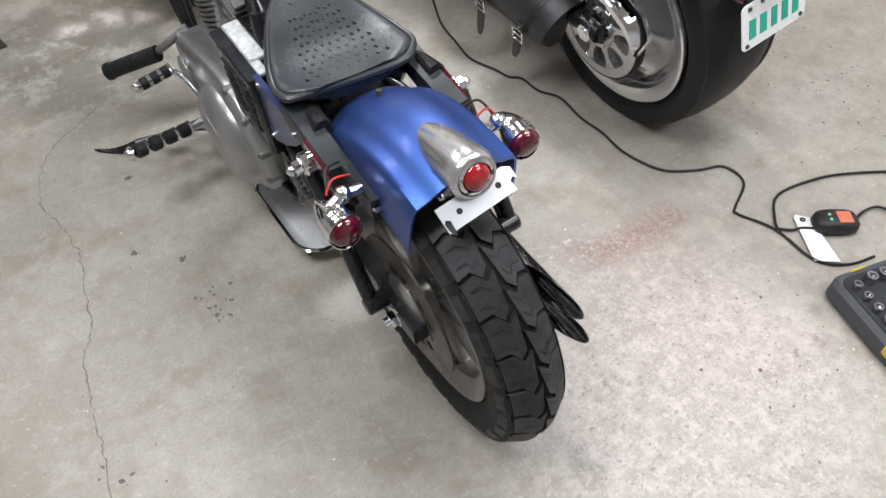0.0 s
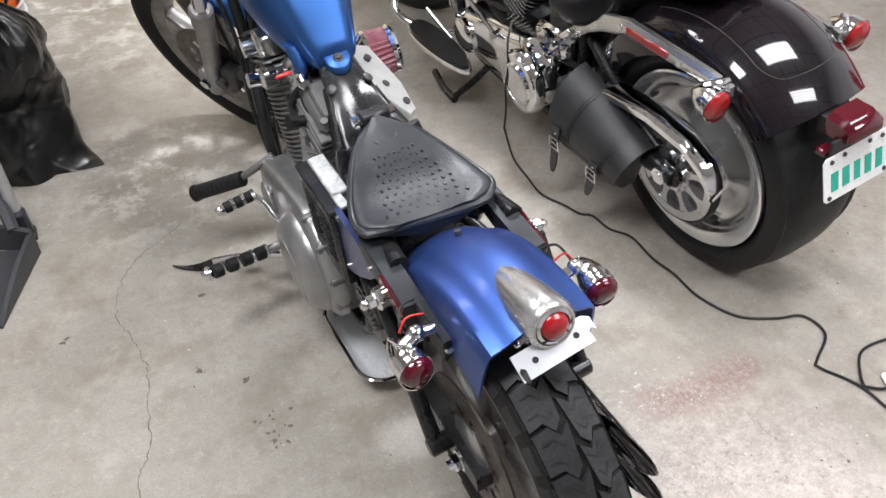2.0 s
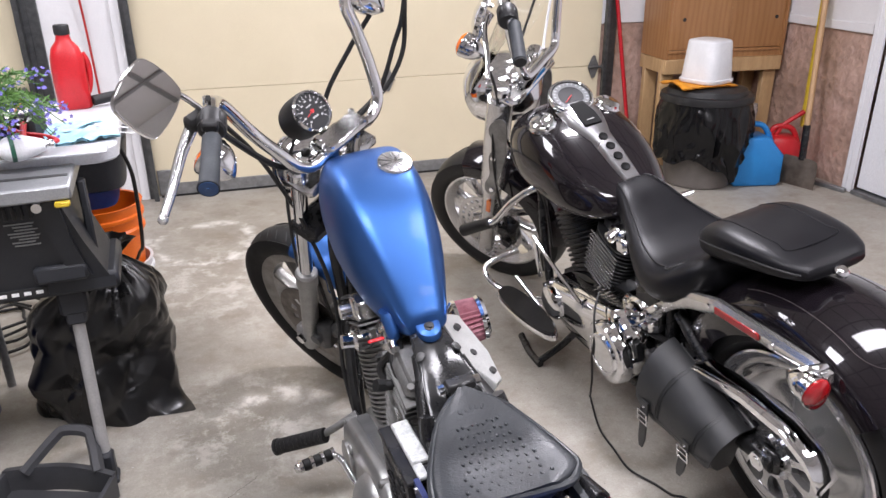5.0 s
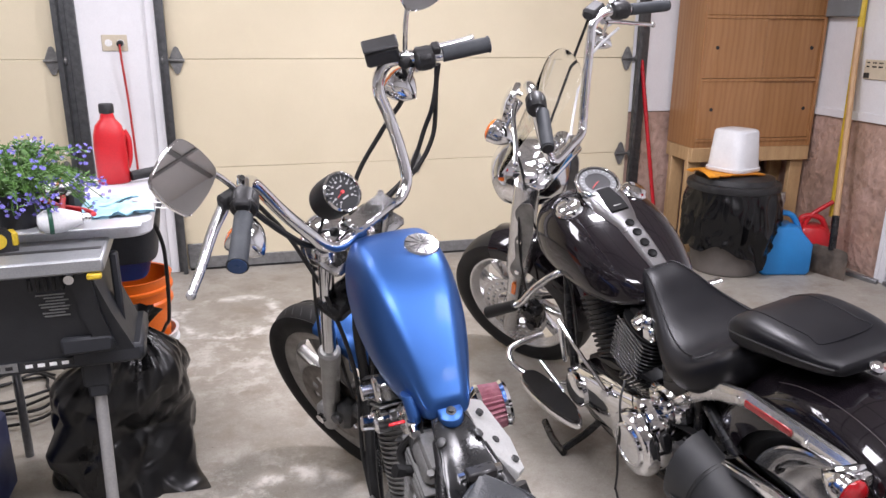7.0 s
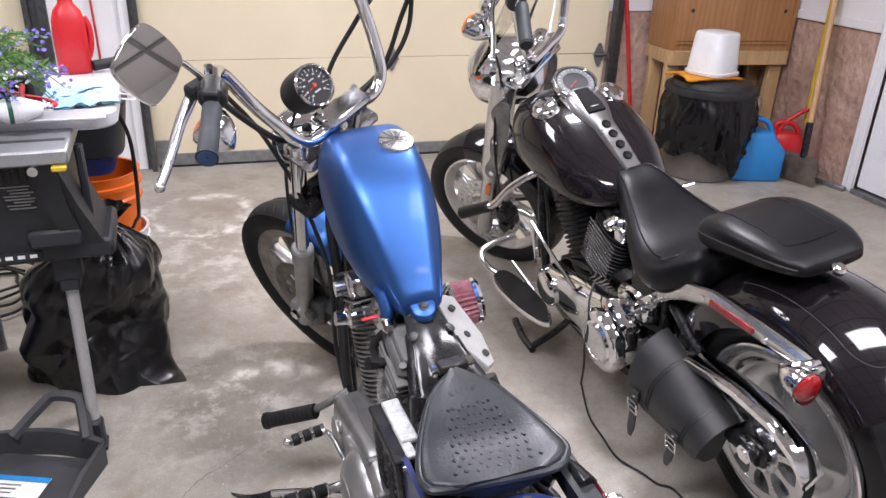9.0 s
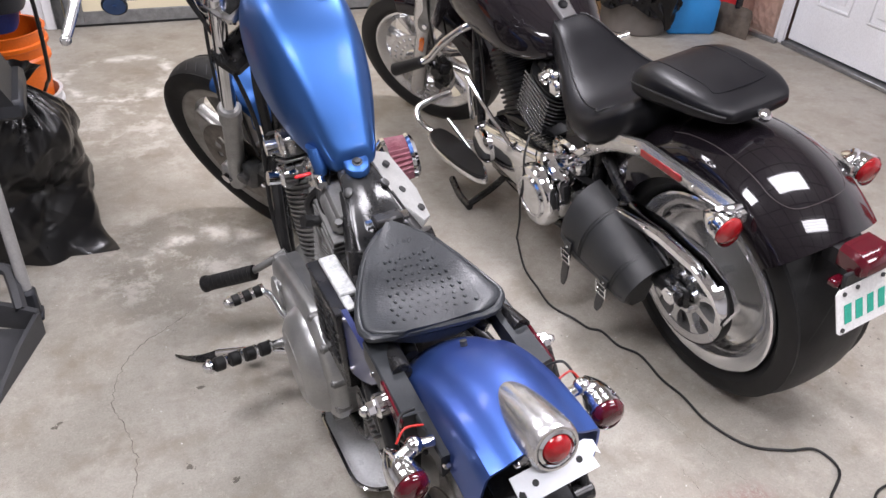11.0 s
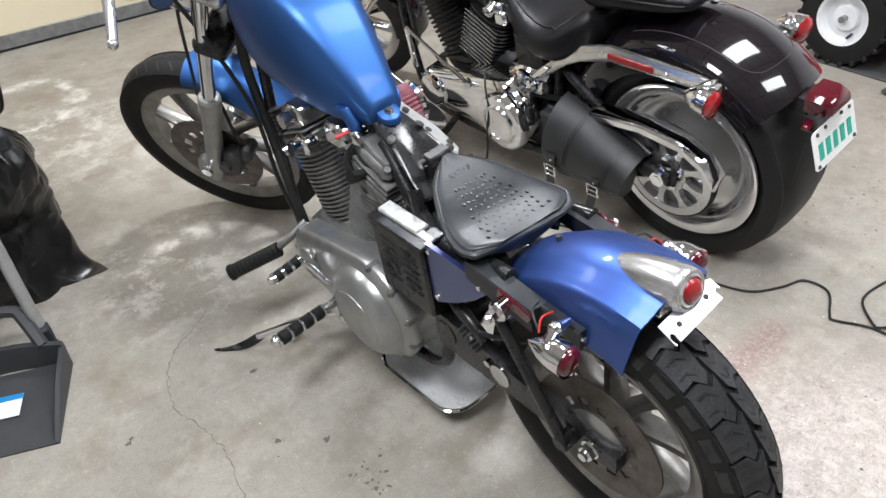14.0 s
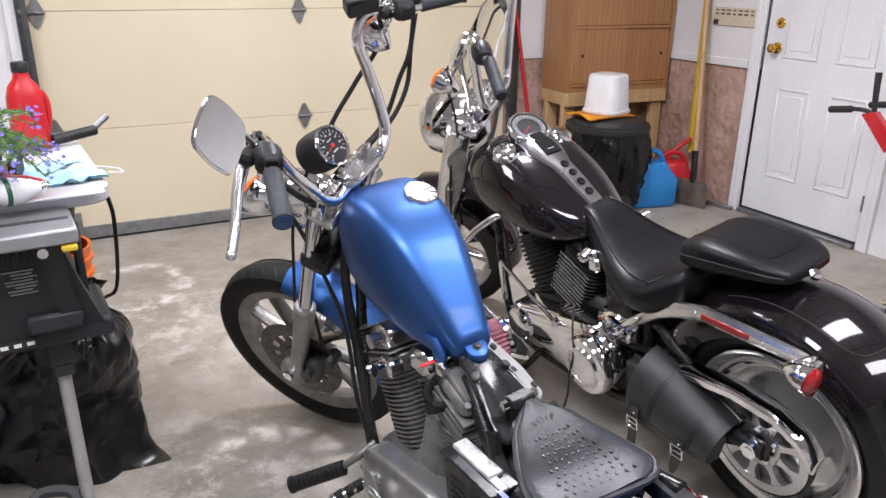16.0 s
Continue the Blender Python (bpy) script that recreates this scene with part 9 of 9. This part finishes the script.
def ridge(x, y, z, sharp):
    """A soft crest along the zero line of a slow noise."""
    return max(0.0, 1 - sharp * abs(noise.noise((x, y, z))))


FOLDS = [(Vector(d).normalized(), span, amp, ph) for d, span, amp, ph in (((0.5, -0.5, 0.9), 0.33, 0.040, 0.1), ((0.7, 0.4, -0.8), 0.25, 0.036, 0.45), ((-0.4, 0.8, 0.9), 0.21, 0.028, 0.2), ((0.9, -0.2, 0.5), 0.15, 0.017, 0.7), ((0.2, 0.6, 1.0), 0.12, 0.008, 0.35), ((-0.8, -0.3, 1.0), 0.09, 0.004, 0.6))]
for i in range(121):
    t = i / 120
    s = max(0.0, t - 0.36) / 0.64
    belly = 0.272 - 0.032 * t - 0.215 * s ** 2.7
    ring = []
    for j in range(nn):
        a = 2 * math.pi * j / nn
        ca, sa = math.cos(a), math.sin(a)
        up, down = a + 1.2 * t, a - 0.9 * t
        lumps = noise.noise((ca * 1.3, sa * 1.3, t * 1.9 + 3))
        p = Vector((ca * 0.27, sa * 0.25, t * 0.55))
        warp = 0.26 * noise.noise(p * 5)
        facet = sum(amp * abs(2 * ((d.dot(p) / span + ph + warp) % 1.0) - 1) for d, span, amp, ph in FOLDS)
        crease = ridge(math.cos(up) * 1.6 + 2, math.sin(up) * 1.6, t * 6.0 + 1.6 * ca, 7.0) + 0.8 * ridge(math.cos(down) * 2.8, math.sin(down) * 2.8 + 3, t * 8.0, 7.0)
        patch = min(1.0, max(0.0, 0.4 + 1.8 * noise.noise((ca * 1.9 + 3, sa * 1.9, t * 2.2))))
        fan = max(0.0, (t - 0.40) / 0.60) ** 1.1
        pleat = abs(2 * ((a * 2.6 + 0.5 * t + 0.5 * noise.noise((ca * 2, sa * 2, 2 * t))) % 1.0) - 1) + 0.5 * abs(2 * ((a * 5.9 - 0.8 * t + 0.4 * noise.noise((ca * 3, sa * 3, 3))) % 1.0) - 1)
        r = belly * (1.03 + 0.06 * lumps) - facet * (1 - 0.55 * fan) + 0.004 * crease * patch + (0.012 * pleat - 0.009) * fan
        lean_x, lean_y = 0.10 * t * t, -0.10 * t ** 2.2
        corner = 0.125 * max(0.0, 1 - abs(a - 5.62) / 0.34) * math.exp(-(t / 0.06) ** 2)
        z = 0.545 * t ** 0.92 * (1 - 0.93 * min(1.0, corner * 14)) + 0.008 * noise.noise((ca * 2, sa * 2, t * 4)) * min(1, t * 8)
        ring.append((lean_x + (r + corner) * ca, lean_y + (r + corner) * sa * 0.88, max(z, 0.0)))
    rings.append(ring)
g.loft(rings)
part("bag", g, BAG_FILM, sack, "", 28)
g = Geo()
g.lathe([(0.026, 0), (0.03, 0.008), (0.03, 0.022), (0.024, 0.03)], 18, Matrix.Translation((0.10, -0.10, 0.53)))
part("tie", g, YELLOW, sack, "yellow drawstring")
g = Geo()
rings = []
for i in range(9):
    t = i / 8
    rings.append([((0.028 + 0.045 * t + 0.012 * math.sin(k * 5.1 + t)) * math.cos(2 * math.pi * k / 26) + 0.10, (0.024 + 0.035 * t + 0.012 * math.cos(k * 4.3)) * math.sin(2 * math.pi * k / 26) - 0.10, 0.545 + 0.04 * t) for k in range(26)])
g.loft(rings, cap=False)
part("gathered_neck", g, BAG_FILM, sack, "", 80)

PAN_GREY = mat("charcoal_pan_plastic", (0.045, 0.046, 0.05), (0.062, 0.063, 0.067), 0.5, 0.07, 0, 10, 260, 0.15)
DP = pose(-0.835, 2.30, 0.0, 0, 0, -20)
dp = thing("dustpan", DP, "black long-handle dustpan with blue-white label lying open", "dustpan")
g = Geo()
W, D = 0.30, 0.28
g.loft([[(-W, 0, 0.004), (0, 0, 0.004), (0, 0, 0.0), (-W, 0, 0.0)], [(-W, D, 0.012), (0, D, 0.012), (0, D, 0.0), (-W, D, 0.0)]])
pan_floor = part("pan_floor", g, PAN_GREY, dp)
for x in (-W, 0.0):
    g = Geo()
    sx = 1 if x < 0 else -1
    g.loft([[(x - sx * 0.006, y, 0.0), (x + sx * 0.006, y, 0.0), (x + sx * 0.004, y, z), (x - sx * 0.008, y, z)] for y, z in ((0.0, 0.006), (0.06, 0.03), (0.16, 0.06), (D, 0.075))])
    part("pan_side", g, PAN_GREY, dp)
g = Geo()
g.loft([[(-W - 0.004 + (W + 0.008) * k / 12, D - 0.01 + 0.03 * math.sin(math.pi * k / 12), 0.0), (-W - 0.004 + (W + 0.008) * k / 12, D + 0.004 + 0.03 * math.sin(math.pi * k / 12), 0.0), (-W - 0.004 + (W + 0.008) * k / 12, D + 0.008 + 0.03 * math.sin(math.pi * k / 12), 0.078), (-W - 0.004 + (W + 0.008) * k / 12, D - 0.012 + 0.03 * math.sin(math.pi * k / 12), 0.081)] for k in range(13)])
part("pan_back", g, PAN_GREY, dp)
g = Geo()
g.tube([(-0.25, D - 0.0, 0.07), (-0.20, D + 0.075, 0.125), (-0.175, D + 0.10, 0.14), (-0.11, D + 0.10, 0.138), (-0.085, D + 0.075, 0.12), (-0.045, D + 0.01, 0.072)], 0.017, 6, 3)
part("pan_handle", g, PAN_GREY, dp)
st = part("pan_label", Geo().box((-0.17, 0.155, 0.0095), (0.14, 0.075, 0.001), 0, Matrix.Rotation(radians(1.6), 4, "X")), PAPER, dp, "white label with blue band")
part("label_band", Geo().box((-0.17, 0.183, 0.0110), (0.14, 0.018, 0.001), 0, Matrix.Rotation(radians(1.6), 4, "X")), mat("label_blue", (0.02, 0.25, 0.6), None, 0.5), st)
for k in range(3):
    part("label_bar", Geo().box((-0.195, 0.160 - 0.014 * k, 0.0108), (0.06 - 0.012 * k, 0.004, 0.001), 0, Matrix.Rotation(radians(1.6), 4, "X")), GALV, st)

# ---- floor clutter ----
tr = thing("drip_tray", pose(0.005, 1.885, 0.0, 0, 0, 6), "bare steel drip tray under blue motorcycle", "tray")
rr = lambda w, l, rad: [(cx + rad * math.cos(radians(a0 + 15 * k)), cy + rad * math.sin(radians(a0 + 15 * k))) for cx, cy, a0 in ((w - rad, -l + rad, -90), (w - rad, l - rad, 0), (-w + rad, l - rad, 90), (-w + rad, -l + rad, 180)) for k in range(7)]
TIN = mat("scratched_tin", (0.84, 0.85, 0.86), (0.74, 0.75, 0.76), 0.32, 0.08, 0.1, 14, 160, 0.1)
g = Geo()
g.loft([[(x, y, z) for x, y in rr(w, l, 0.06)] for w, l, z in ((0.061, 0.11, 0.0), (0.068, 0.118, 0.004), (0.082, 0.132, 0.018), (0.096, 0.146, 0.05), (0.0935, 0.1435, 0.05), (0.079, 0.129, 0.020), (0.066, 0.116, 0.008), (0.061, 0.11, 0.006))])
pan = part("pan", g, TIN, tr, "", 50)
rings = [[(x, y, z) for x, y in rr(w, l, 0.06)] for w, l, z in ((0.0935, 0.1435, 0.049), (0.0985, 0.1485, 0.048), (0.1005, 0.1505, 0.0505), (0.0975, 0.1475, 0.053), (0.0935, 0.1435, 0.052))]
part("rolled_rim", Geo().loft(rings, loop=True), CHROME, tr, "bright rolled rim")

case = thing("socket_set_case", pose(0.925, 1.12, 0.0, 0, 0, -8), "open slate-grey socket set case with yellow latches", "tool case")
part("tray", Geo().slab([(x + 0.2, y - 0.14) for x, y in rr(0.2, 0.15, 0.03)], 0.0, 0.055, 0.008), CASE_GREY, case)
part("insert", Geo().slab([(x + 0.2, y - 0.14) for x, y in rr(0.185, 0.135, 0.025)], 0.055, 0.058, 0.001), SAW_BODY, case)
for x, y, rz in ((0.085, 0.004, 0), (0.005, -0.2, 90)):
    part("latch", Geo().box((0, 0, 0), (0.05, 0.018, 0.028), 0.004, pose(x, y, 0.038, 0, 0, rz)), YELLOW, case, "yellow latch")
k0 = 0
for k in range(8):
    t = k / 7
    part("socket", Geo().lathe([(0.007 + 0.003 * t, 0), (0.007 + 0.003 * t, 0.004), (0.0095 + 0.003 * t, 0.006), (0.0095 + 0.003 * t, 0.016), (0.006 + 0.002 * t, 0.016), (0.006 + 0.002 * t, 0.008)], 16, Matrix.Translation((0.035, -0.035 - 0.032 * k, 0.058))), STEEL, case, "small chrome socket" if k == 0 else "")
for k in range(6):
    part("socket", Geo().lathe([(0.011, 0), (0.0125, 0.003), (0.0125, 0.022), (0.008, 0.022), (0.008, 0.01)], 16, Matrix.Translation((0.075 + 0.034 * k, -0.03, 0.058))), STEEL, case)
part("ratchet", Geo().cyl((0.10, -0.075, 0.066), (0.22, -0.075, 0.066), 0.006, n=10).cyl((0.10, -0.075, 0.06), (0.10, -0.075, 0.075), 0.013, n=16).cyl((0.17, -0.075, 0.066), (0.24, -0.075, 0.066), 0.009, n=10), STEEL, case)
for k in range(4):
    part("socket", Geo().lathe([(0.009, 0), (0.010, 0.003), (0.010, 0.02), (0.006, 0.02), (0.006, 0.01)], 16, Matrix.Translation((0.075 + 0.03 * k, -0.125, 0.058))), STEEL, case)
part("ratchet", Geo().cyl((0.08, -0.175, 0.066), (0.25, -0.175, 0.066), 0.006, n=10).cyl((0.08, -0.175, 0.06), (0.08, -0.175, 0.078), 0.016, n=16), STEEL, case)

ch = thing("battery_maintainer", pose(1.105, 1.255, 0.0, 0, 0, -28), "small black battery maintainer with orange label on floor", "charger")
g = Geo()
g.loft([[(x * w, y * d, z) for x, y in [(math.copysign(abs(math.cos(a)) ** 0.6, math.cos(a)), math.copysign(abs(math.sin(a)) ** 0.6, math.sin(a))) for a in [2 * math.pi * k / 28 for k in range(28)]]] for w, d, z in ((0.048, 0.028, 0.0), (0.055, 0.033, 0.012), (0.053, 0.032, 0.03), (0.045, 0.026, 0.038))])
part("case", g, BLACK_PLASTIC, ch, "", 50)
part("label", Geo().box((0.016, 0, 0.0385), (0.035, 0.036, 0.002)), mat("faded_orange_label", (0.65, 0.16, 0.09), (0.55, 0.2, 0.12), 0.5), ch, "faded orange label")
for k in range(2):
    part("indicator_lamp", Geo().cyl((-0.02, -0.008 + 0.016 * k, 0.037), (-0.02, -0.008 + 0.016 * k, 0.0405), 0.0035, n=10), mat("green_led_cap", (0.25, 0.8, 0.45), None, 0.3), ch)
tag = thing("white_tag", pose(1.03, 1.245, 0.0), "white paper tag on the charger lead", "tag")
card = [(0.006, 0.073), (0.018, 0.080), (0.044, 0.056), (0.004, -0.080), (-0.050, -0.048), (0.002, 0.062)]
g = Geo().loft([[(x, y, z + 0.006 - 0.02 * (y - 0.08) * (x + 0.05)) for x, y in card] for z in (0.0, 0.0012)])
tc_ = part("card", g, PAPER, tag, "", 20)
part("eyelet", Geo().lathe([(0.003, 0.0), (0.007, 0.0), (0.007, 0.0012), (0.003, 0.0012), (0.003, 0.0)], 16, Matrix.Translation((0.020, 0.058, 0.0095))), INK, tc_)
fl = thing("charger_lead", Matrix(), "long thin black lead snaking across the floor", "cable")
c1 = [(0.715, 2.603), (0.662, 2.439), (0.654, 2.329), (0.652, 2.238), (0.688, 2.163), (0.708, 2.112), (0.737, 2.088), (0.750, 2.02), (0.787, 1.965), (0.789, 1.868), (0.805, 1.793), (0.811, 1.70), (0.857, 1.605), (0.94, 1.56), (1.01, 1.538), (1.016, 1.47), (0.935, 1.415), (0.925, 1.395), (0.971, 1.315), (0.985, 1.2), (1.046, 1.152), (1.12, 1.14)]
part("lead", Geo().tube([(x, y, 0.005) for x, y in c1], 0.0034, 8, 6), CABLE_BLACK, fl)
c2 = [(0.971, 1.315), (1.003, 1.292), (1.03, 1.285), (1.055, 1.27)]
part("lead", Geo().tube([(x, y, 0.008) for x, y in c2], 0.0034, 8, 6), CABLE_BLACK, fl)
c3 = [(0.975, 1.30), (0.991, 1.335), (1.06, 1.395), (1.187, 1.391), (1.282, 1.364), (1.40, 1.31), (1.6, 1.2), (2.0, 1.0)]
part("lead", Geo().tube([(x, y, 0.006) for x, y in c3], 0.0034, 8, 6), CABLE_BLACK, fl)
c4 = [(1.155, 1.235), (1.20, 1.25), (1.25, 1.245), (1.265, 1.21), (1.24, 1.16)]
part("lead", Geo().tube([(x, y, 0.010) for x, y in c4], 0.0034, 8, 6), CABLE_BLACK, fl)

# ---- red snow blower on rubber mats ----
mt = thing("rubber_mat", Matrix(), "grey rubber floor mat under snow blower", "mat", "floor mats")
part("sheet", Geo().box((0, 0, 0.005), (0.74, 0.62, 0.01), 0.003, pose(2.73, 2.065, 0, 0, 0, 2)), MAT_RUBBER, mt)
mt2 = thing("rubber_mat", Matrix(), "curled grey rubber floor mat", "mat", "floor mats")
part("sheet", Geo().box((0, 0, 0.016), (0.84, 0.95, 0.012), 0.004, pose(2.685, 1.56, 0, 0, 0, 3)), MAT_RUBBER, mt2)
sb = thing("snow_blower", pose(2.65, 2.295, 0.0, 0, 0, 0), "red snow blower with chunky tyres and white rims", "snow blower")
for x in (-0.24, 0.24):
    w = tagged(new("wheel"), "chunky tyre on white rim")
    w.parent = sb
    g = Geo()
    g.lathe([(0.11, -0.055), (0.15, -0.062), (0.185, -0.05), (0.19, 0.0), (0.185, 0.05), (0.15, 0.062), (0.11, 0.055), (0.11, -0.055)], 40, axis_x(x, 0, 0.20))
    part("tyre", g, RUBBER, w)
    for k in range(22):
        a = 2 * math.pi * k / 22
        for s in (-1, 1):
            part("tread_lug", Geo().box((s * 0.03, 0.187, 0), (0.06, 0.022, 0.02), 0.004, Matrix.Translation((x, 0, 0.20)) @ Matrix.Rotation(a + 0.07 * s, 4, "X")), RUBBER, w)
    part("rim", Geo().lathe([(0.02, -0.03), (0.05, -0.03), (0.06, -0.012), (0.085, -0.015), (0.1, -0.05), (0.115, -0.055), (0.115, 0.055), (0.1, 0.05), (0.02, 0.04)], 36, axis_x(x, 0, 0.20)), WHITE_PLASTIC, w, "white steel rim")
    part("valve", Geo().cyl((x - 0.02, -0.04, 0.14), (x - 0.06, -0.043, 0.135), 0.006, n=8), INK, w)
part("axle", Geo().cyl((-0.3, 0, 0.20), (0.3, 0, 0.20), 0.014, n=12), GALV, sb)
part("gearbox", Geo().box((0, -0.06, 0.28), (0.34, 0.46, 0.24), 0.03), RED_PAINT, sb)
part("engine_cover", Geo().box((0, -0.06, 0.48), (0.34, 0.36, 0.22), 0.05), RED_PAINT, sb)
g = Geo()
rings = []
for y, r in ((-0.25, 0.16), (-0.31, 0.21), (-0.61, 0.23), (-0.67, 0.225)):
    rings.append([(0.32 * math.copysign(abs(math.cos(a)) ** 0.35, math.cos(a)) * (r / 0.23), y, 0.255 + r * math.copysign(abs(math.sin(a)) ** 0.6, math.sin(a))) for a in [2 * math.pi * k / 36 for k in range(36)]])
g.loft(rings)
hs = part("auger_housing", g, RED_PAINT, sb, "red auger housing", 50)
for k, z in ((0, 0.22), (1, 0.36)):
    part("housing_bolt", Geo().cyl((-0.318, -0.47, z), (-0.327, -0.47, z), 0.014, n=12), DARK_METAL, hs)
part("skid_shoe", Geo().box((-0.325, -0.51, 0.075), (0.012, 0.2, 0.12), 0.004), DARK_METAL, sb)
part("chute", Geo().tube([(0.0, -0.41, 0.45), (0.0, -0.43, 0.65), (0.0, -0.53, 0.85)], 0.08, 16), RED_PAINT, sb)
for x in (-0.06, 0.24):
    part("handle_tube", Geo().tube([(x, 0.12, 0.35), (x, 0.40, 0.62), (x, 0.62, 0.845)], 0.014, 12), RED_PAINT, sb)
    part("handle_gusset", Geo().loft([[(x + dx, y, z) for y, z in ((0.60, 0.86), (0.66, 0.84), (0.52, 0.69), (0.46, 0.72))] for dx in (-0.018, 0.018)]), RED_PAINT, sb)
    part("handle_bar", Geo().tube([(x, 0.60, 0.84), (x, 0.66, 0.857), (x, 0.74, 0.852)], 0.0105, 12), BLACK_PLASTIC, sb)
    part("hand_grip", Geo().cyl((x, 0.72, 0.853), (x, 0.835, 0.834), 0.0165, n=16, bev=0.004), BLACK_PLASTIC, sb, "black hand grip")
    part("drive_lever", Geo().tube([(x - 0.004, 0.61, 0.845), (x - 0.006, 0.618, 0.93), (x - 0.006, 0.625, 1.03)], lambda u: 0.011 + 0.004 * u, 10), BLACK_PLASTIC, sb)
part("control_panel", Geo().box((0.09, 0.50, 0.755), (0.28, 0.10, 0.05), 0.012), RED_PAINT, sb)
wb = thing("timber_block", pose(2.39, 1.86, 0.022, 0, 0, 12), "yellowish timber blocks under auger housing", "block")
part("block", Geo().box((0, 0, 0.025), (0.12, 0.10, 0.05), 0.004), PINE, wb)
part("block", Geo().box((0.1, -0.06, 0.025), (0.10, 0.08, 0.05), 0.004), PINE, wb)

# ---- cracks, drips and grit in the concrete ----
floor_ob = bpy.data.objects["floor"]
CRACK = mat("crack_dark", (0.12, 0.105, 0.088), (0.2, 0.18, 0.15), 0.9, 0.05, 0, 60, 200, 0.0)


def crack(pts, width, seed):
    r = random.Random(seed)
    path = spline([(x, y, 0) for x, y in pts], 9)
    g = Geo()
    vs = []
    for i, p in enumerate(path):
        j = Vector((r.uniform(-1, 1), r.uniform(-1, 1), 0)) * 0.004
        w = width * r.uniform(0.25, 1.0)
        t = (path[min(i + 1, len(path) - 1)] - path[max(i - 1, 0)]).normalized()
        n_ = Vector((-t.y, t.x, 0))
        for s in (-1, 1):
            q = p + j + n_ * w * s / 2
            vs.append((q.x, q.y, 0.0007))
    g.add(vs, [(2 * i, 2 * i + 1, 2 * i + 3, 2 * i + 2) for i in range(len(path) - 1)])
    part("crack", g, CRACK, floor_ob)


crack([(-0.52, 2.03), (-0.533, 1.924), (-0.545, 1.803), (-0.577, 1.734), (-0.582, 1.662), (-0.586, 1.593), (-0.587, 1.526), (-0.593, 1.466), (-0.60, 1.2)], 0.0035, 1)
crack([(-0.363, 2.531), (-0.431, 2.478), (-0.496, 2.428), (-0.543, 2.354), (-0.569, 2.236), (-0.541, 2.129), (-0.52, 2.03)], 0.0028, 2)
crack([(0.683, 1.873), (0.73, 1.70), (0.78, 1.53), (0.818, 1.398)], 0.0008, 4)
crack([(0.66, 1.60), (0.67, 1.505), (0.68, 1.40), (0.688, 1.308)], 0.0008, 5)
SPOT = mat("oil_drip", (0.11, 0.097, 0.08), (0.16, 0.142, 0.118), 0.7, 0.1, 0, 60, 200, 0.0)
PALE = mat("paint_fleck", (0.66, 0.65, 0.62), (0.6, 0.58, 0.55), 0.7, 0.1, 0, 60, 200, 0.0)


def flecks(name, material, seed, centres, count, size, label):
    r = random.Random(seed)
    g = Geo()
    for k in range(count):
        cx, cy, spread = centres[k % len(centres)]
        x, y = r.gauss(cx, spread), r.gauss(cy, spread)
        rad = size * r.uniform(0.3, 1.0) ** 1.6
        m = r.randint(5, 8)
        ph, el = r.uniform(0, 6.28), r.uniform(0.45, 1)
        pts = []
        for i in range(m):
            a = 2 * math.pi * i / m
            q = rad * r.uniform(0.6, 1.2)
            u, v = q * math.cos(a), q * el * math.sin(a)
            pts.append((x + u * math.cos(ph) - v * math.sin(ph), y + u * math.sin(ph) + v * math.cos(ph), 0.0005 + 0.00001 * k))
        g.add(pts, [tuple(range(m))])
    tagged(part(name, g, material, floor_ob, label), kind="stuff")


flecks("oil_drips", SPOT, 7, [(-0.314, 1.90, 0.004), (-0.408, 1.968, 0.006), (-0.273, 1.773, 0.022), (-0.293, 1.72, 0.018), (-0.696, 2.192, 0.004), (-0.36, 2.221, 0.004), (-0.59, 1.45, 0.03)], 70, 0.0075, "small dark oil drips")
flecks("dirt_specks", SPOT, 8, [(1.5, 1.6, 0.10), (1.55, 1.42, 0.09), (1.3, 1.75, 0.14), (0.75, 1.0, 0.14), (1.6, 1.9, 0.2)], 150, 0.0055, "scattered dark specks")
flecks("floor_grit", SPOT, 9, [(-0.3, 1.6, 0.5), (0.6, 1.3, 0.5), (-0.5, 2.6, 0.6), (0.6, 2.6, 0.8), (1.4, 2.4, 0.6)], 420, 0.003, "fine dark grit")
flecks("pale_chips", PALE, 10, [(0.55, 1.48, 0.05), (0.7, 1.1, 0.2), (-0.3, 1.6, 0.5), (-0.4, 2.6, 0.3), (0.9, 1.0, 0.2), (1.3, 1.6, 0.3)], 330, 0.0034, "pale paint chips")

heap = thing("extension_lead", Matrix(), "tangled black extension lead on floor under bench", "cable")
for k in range(3):
    r = random.Random(40 + k)
    loop_pts = []
    for i in range(15):
        a = 2 * math.pi * i / 9 + k
        loop_pts.append((-1.29 + (0.16 + 0.03 * k) * math.cos(a) + r.uniform(-0.03, 0.03), 3.66 + 0.20 * math.sin(a) + r.uniform(-0.04, 0.04) + 0.08 * k, 0.008 + 0.004 * i * (0.4 + 0.2 * k)))
    part("coil", Geo().tube(loop_pts, 0.006, 8, 6), CABLE_BLACK, heap)
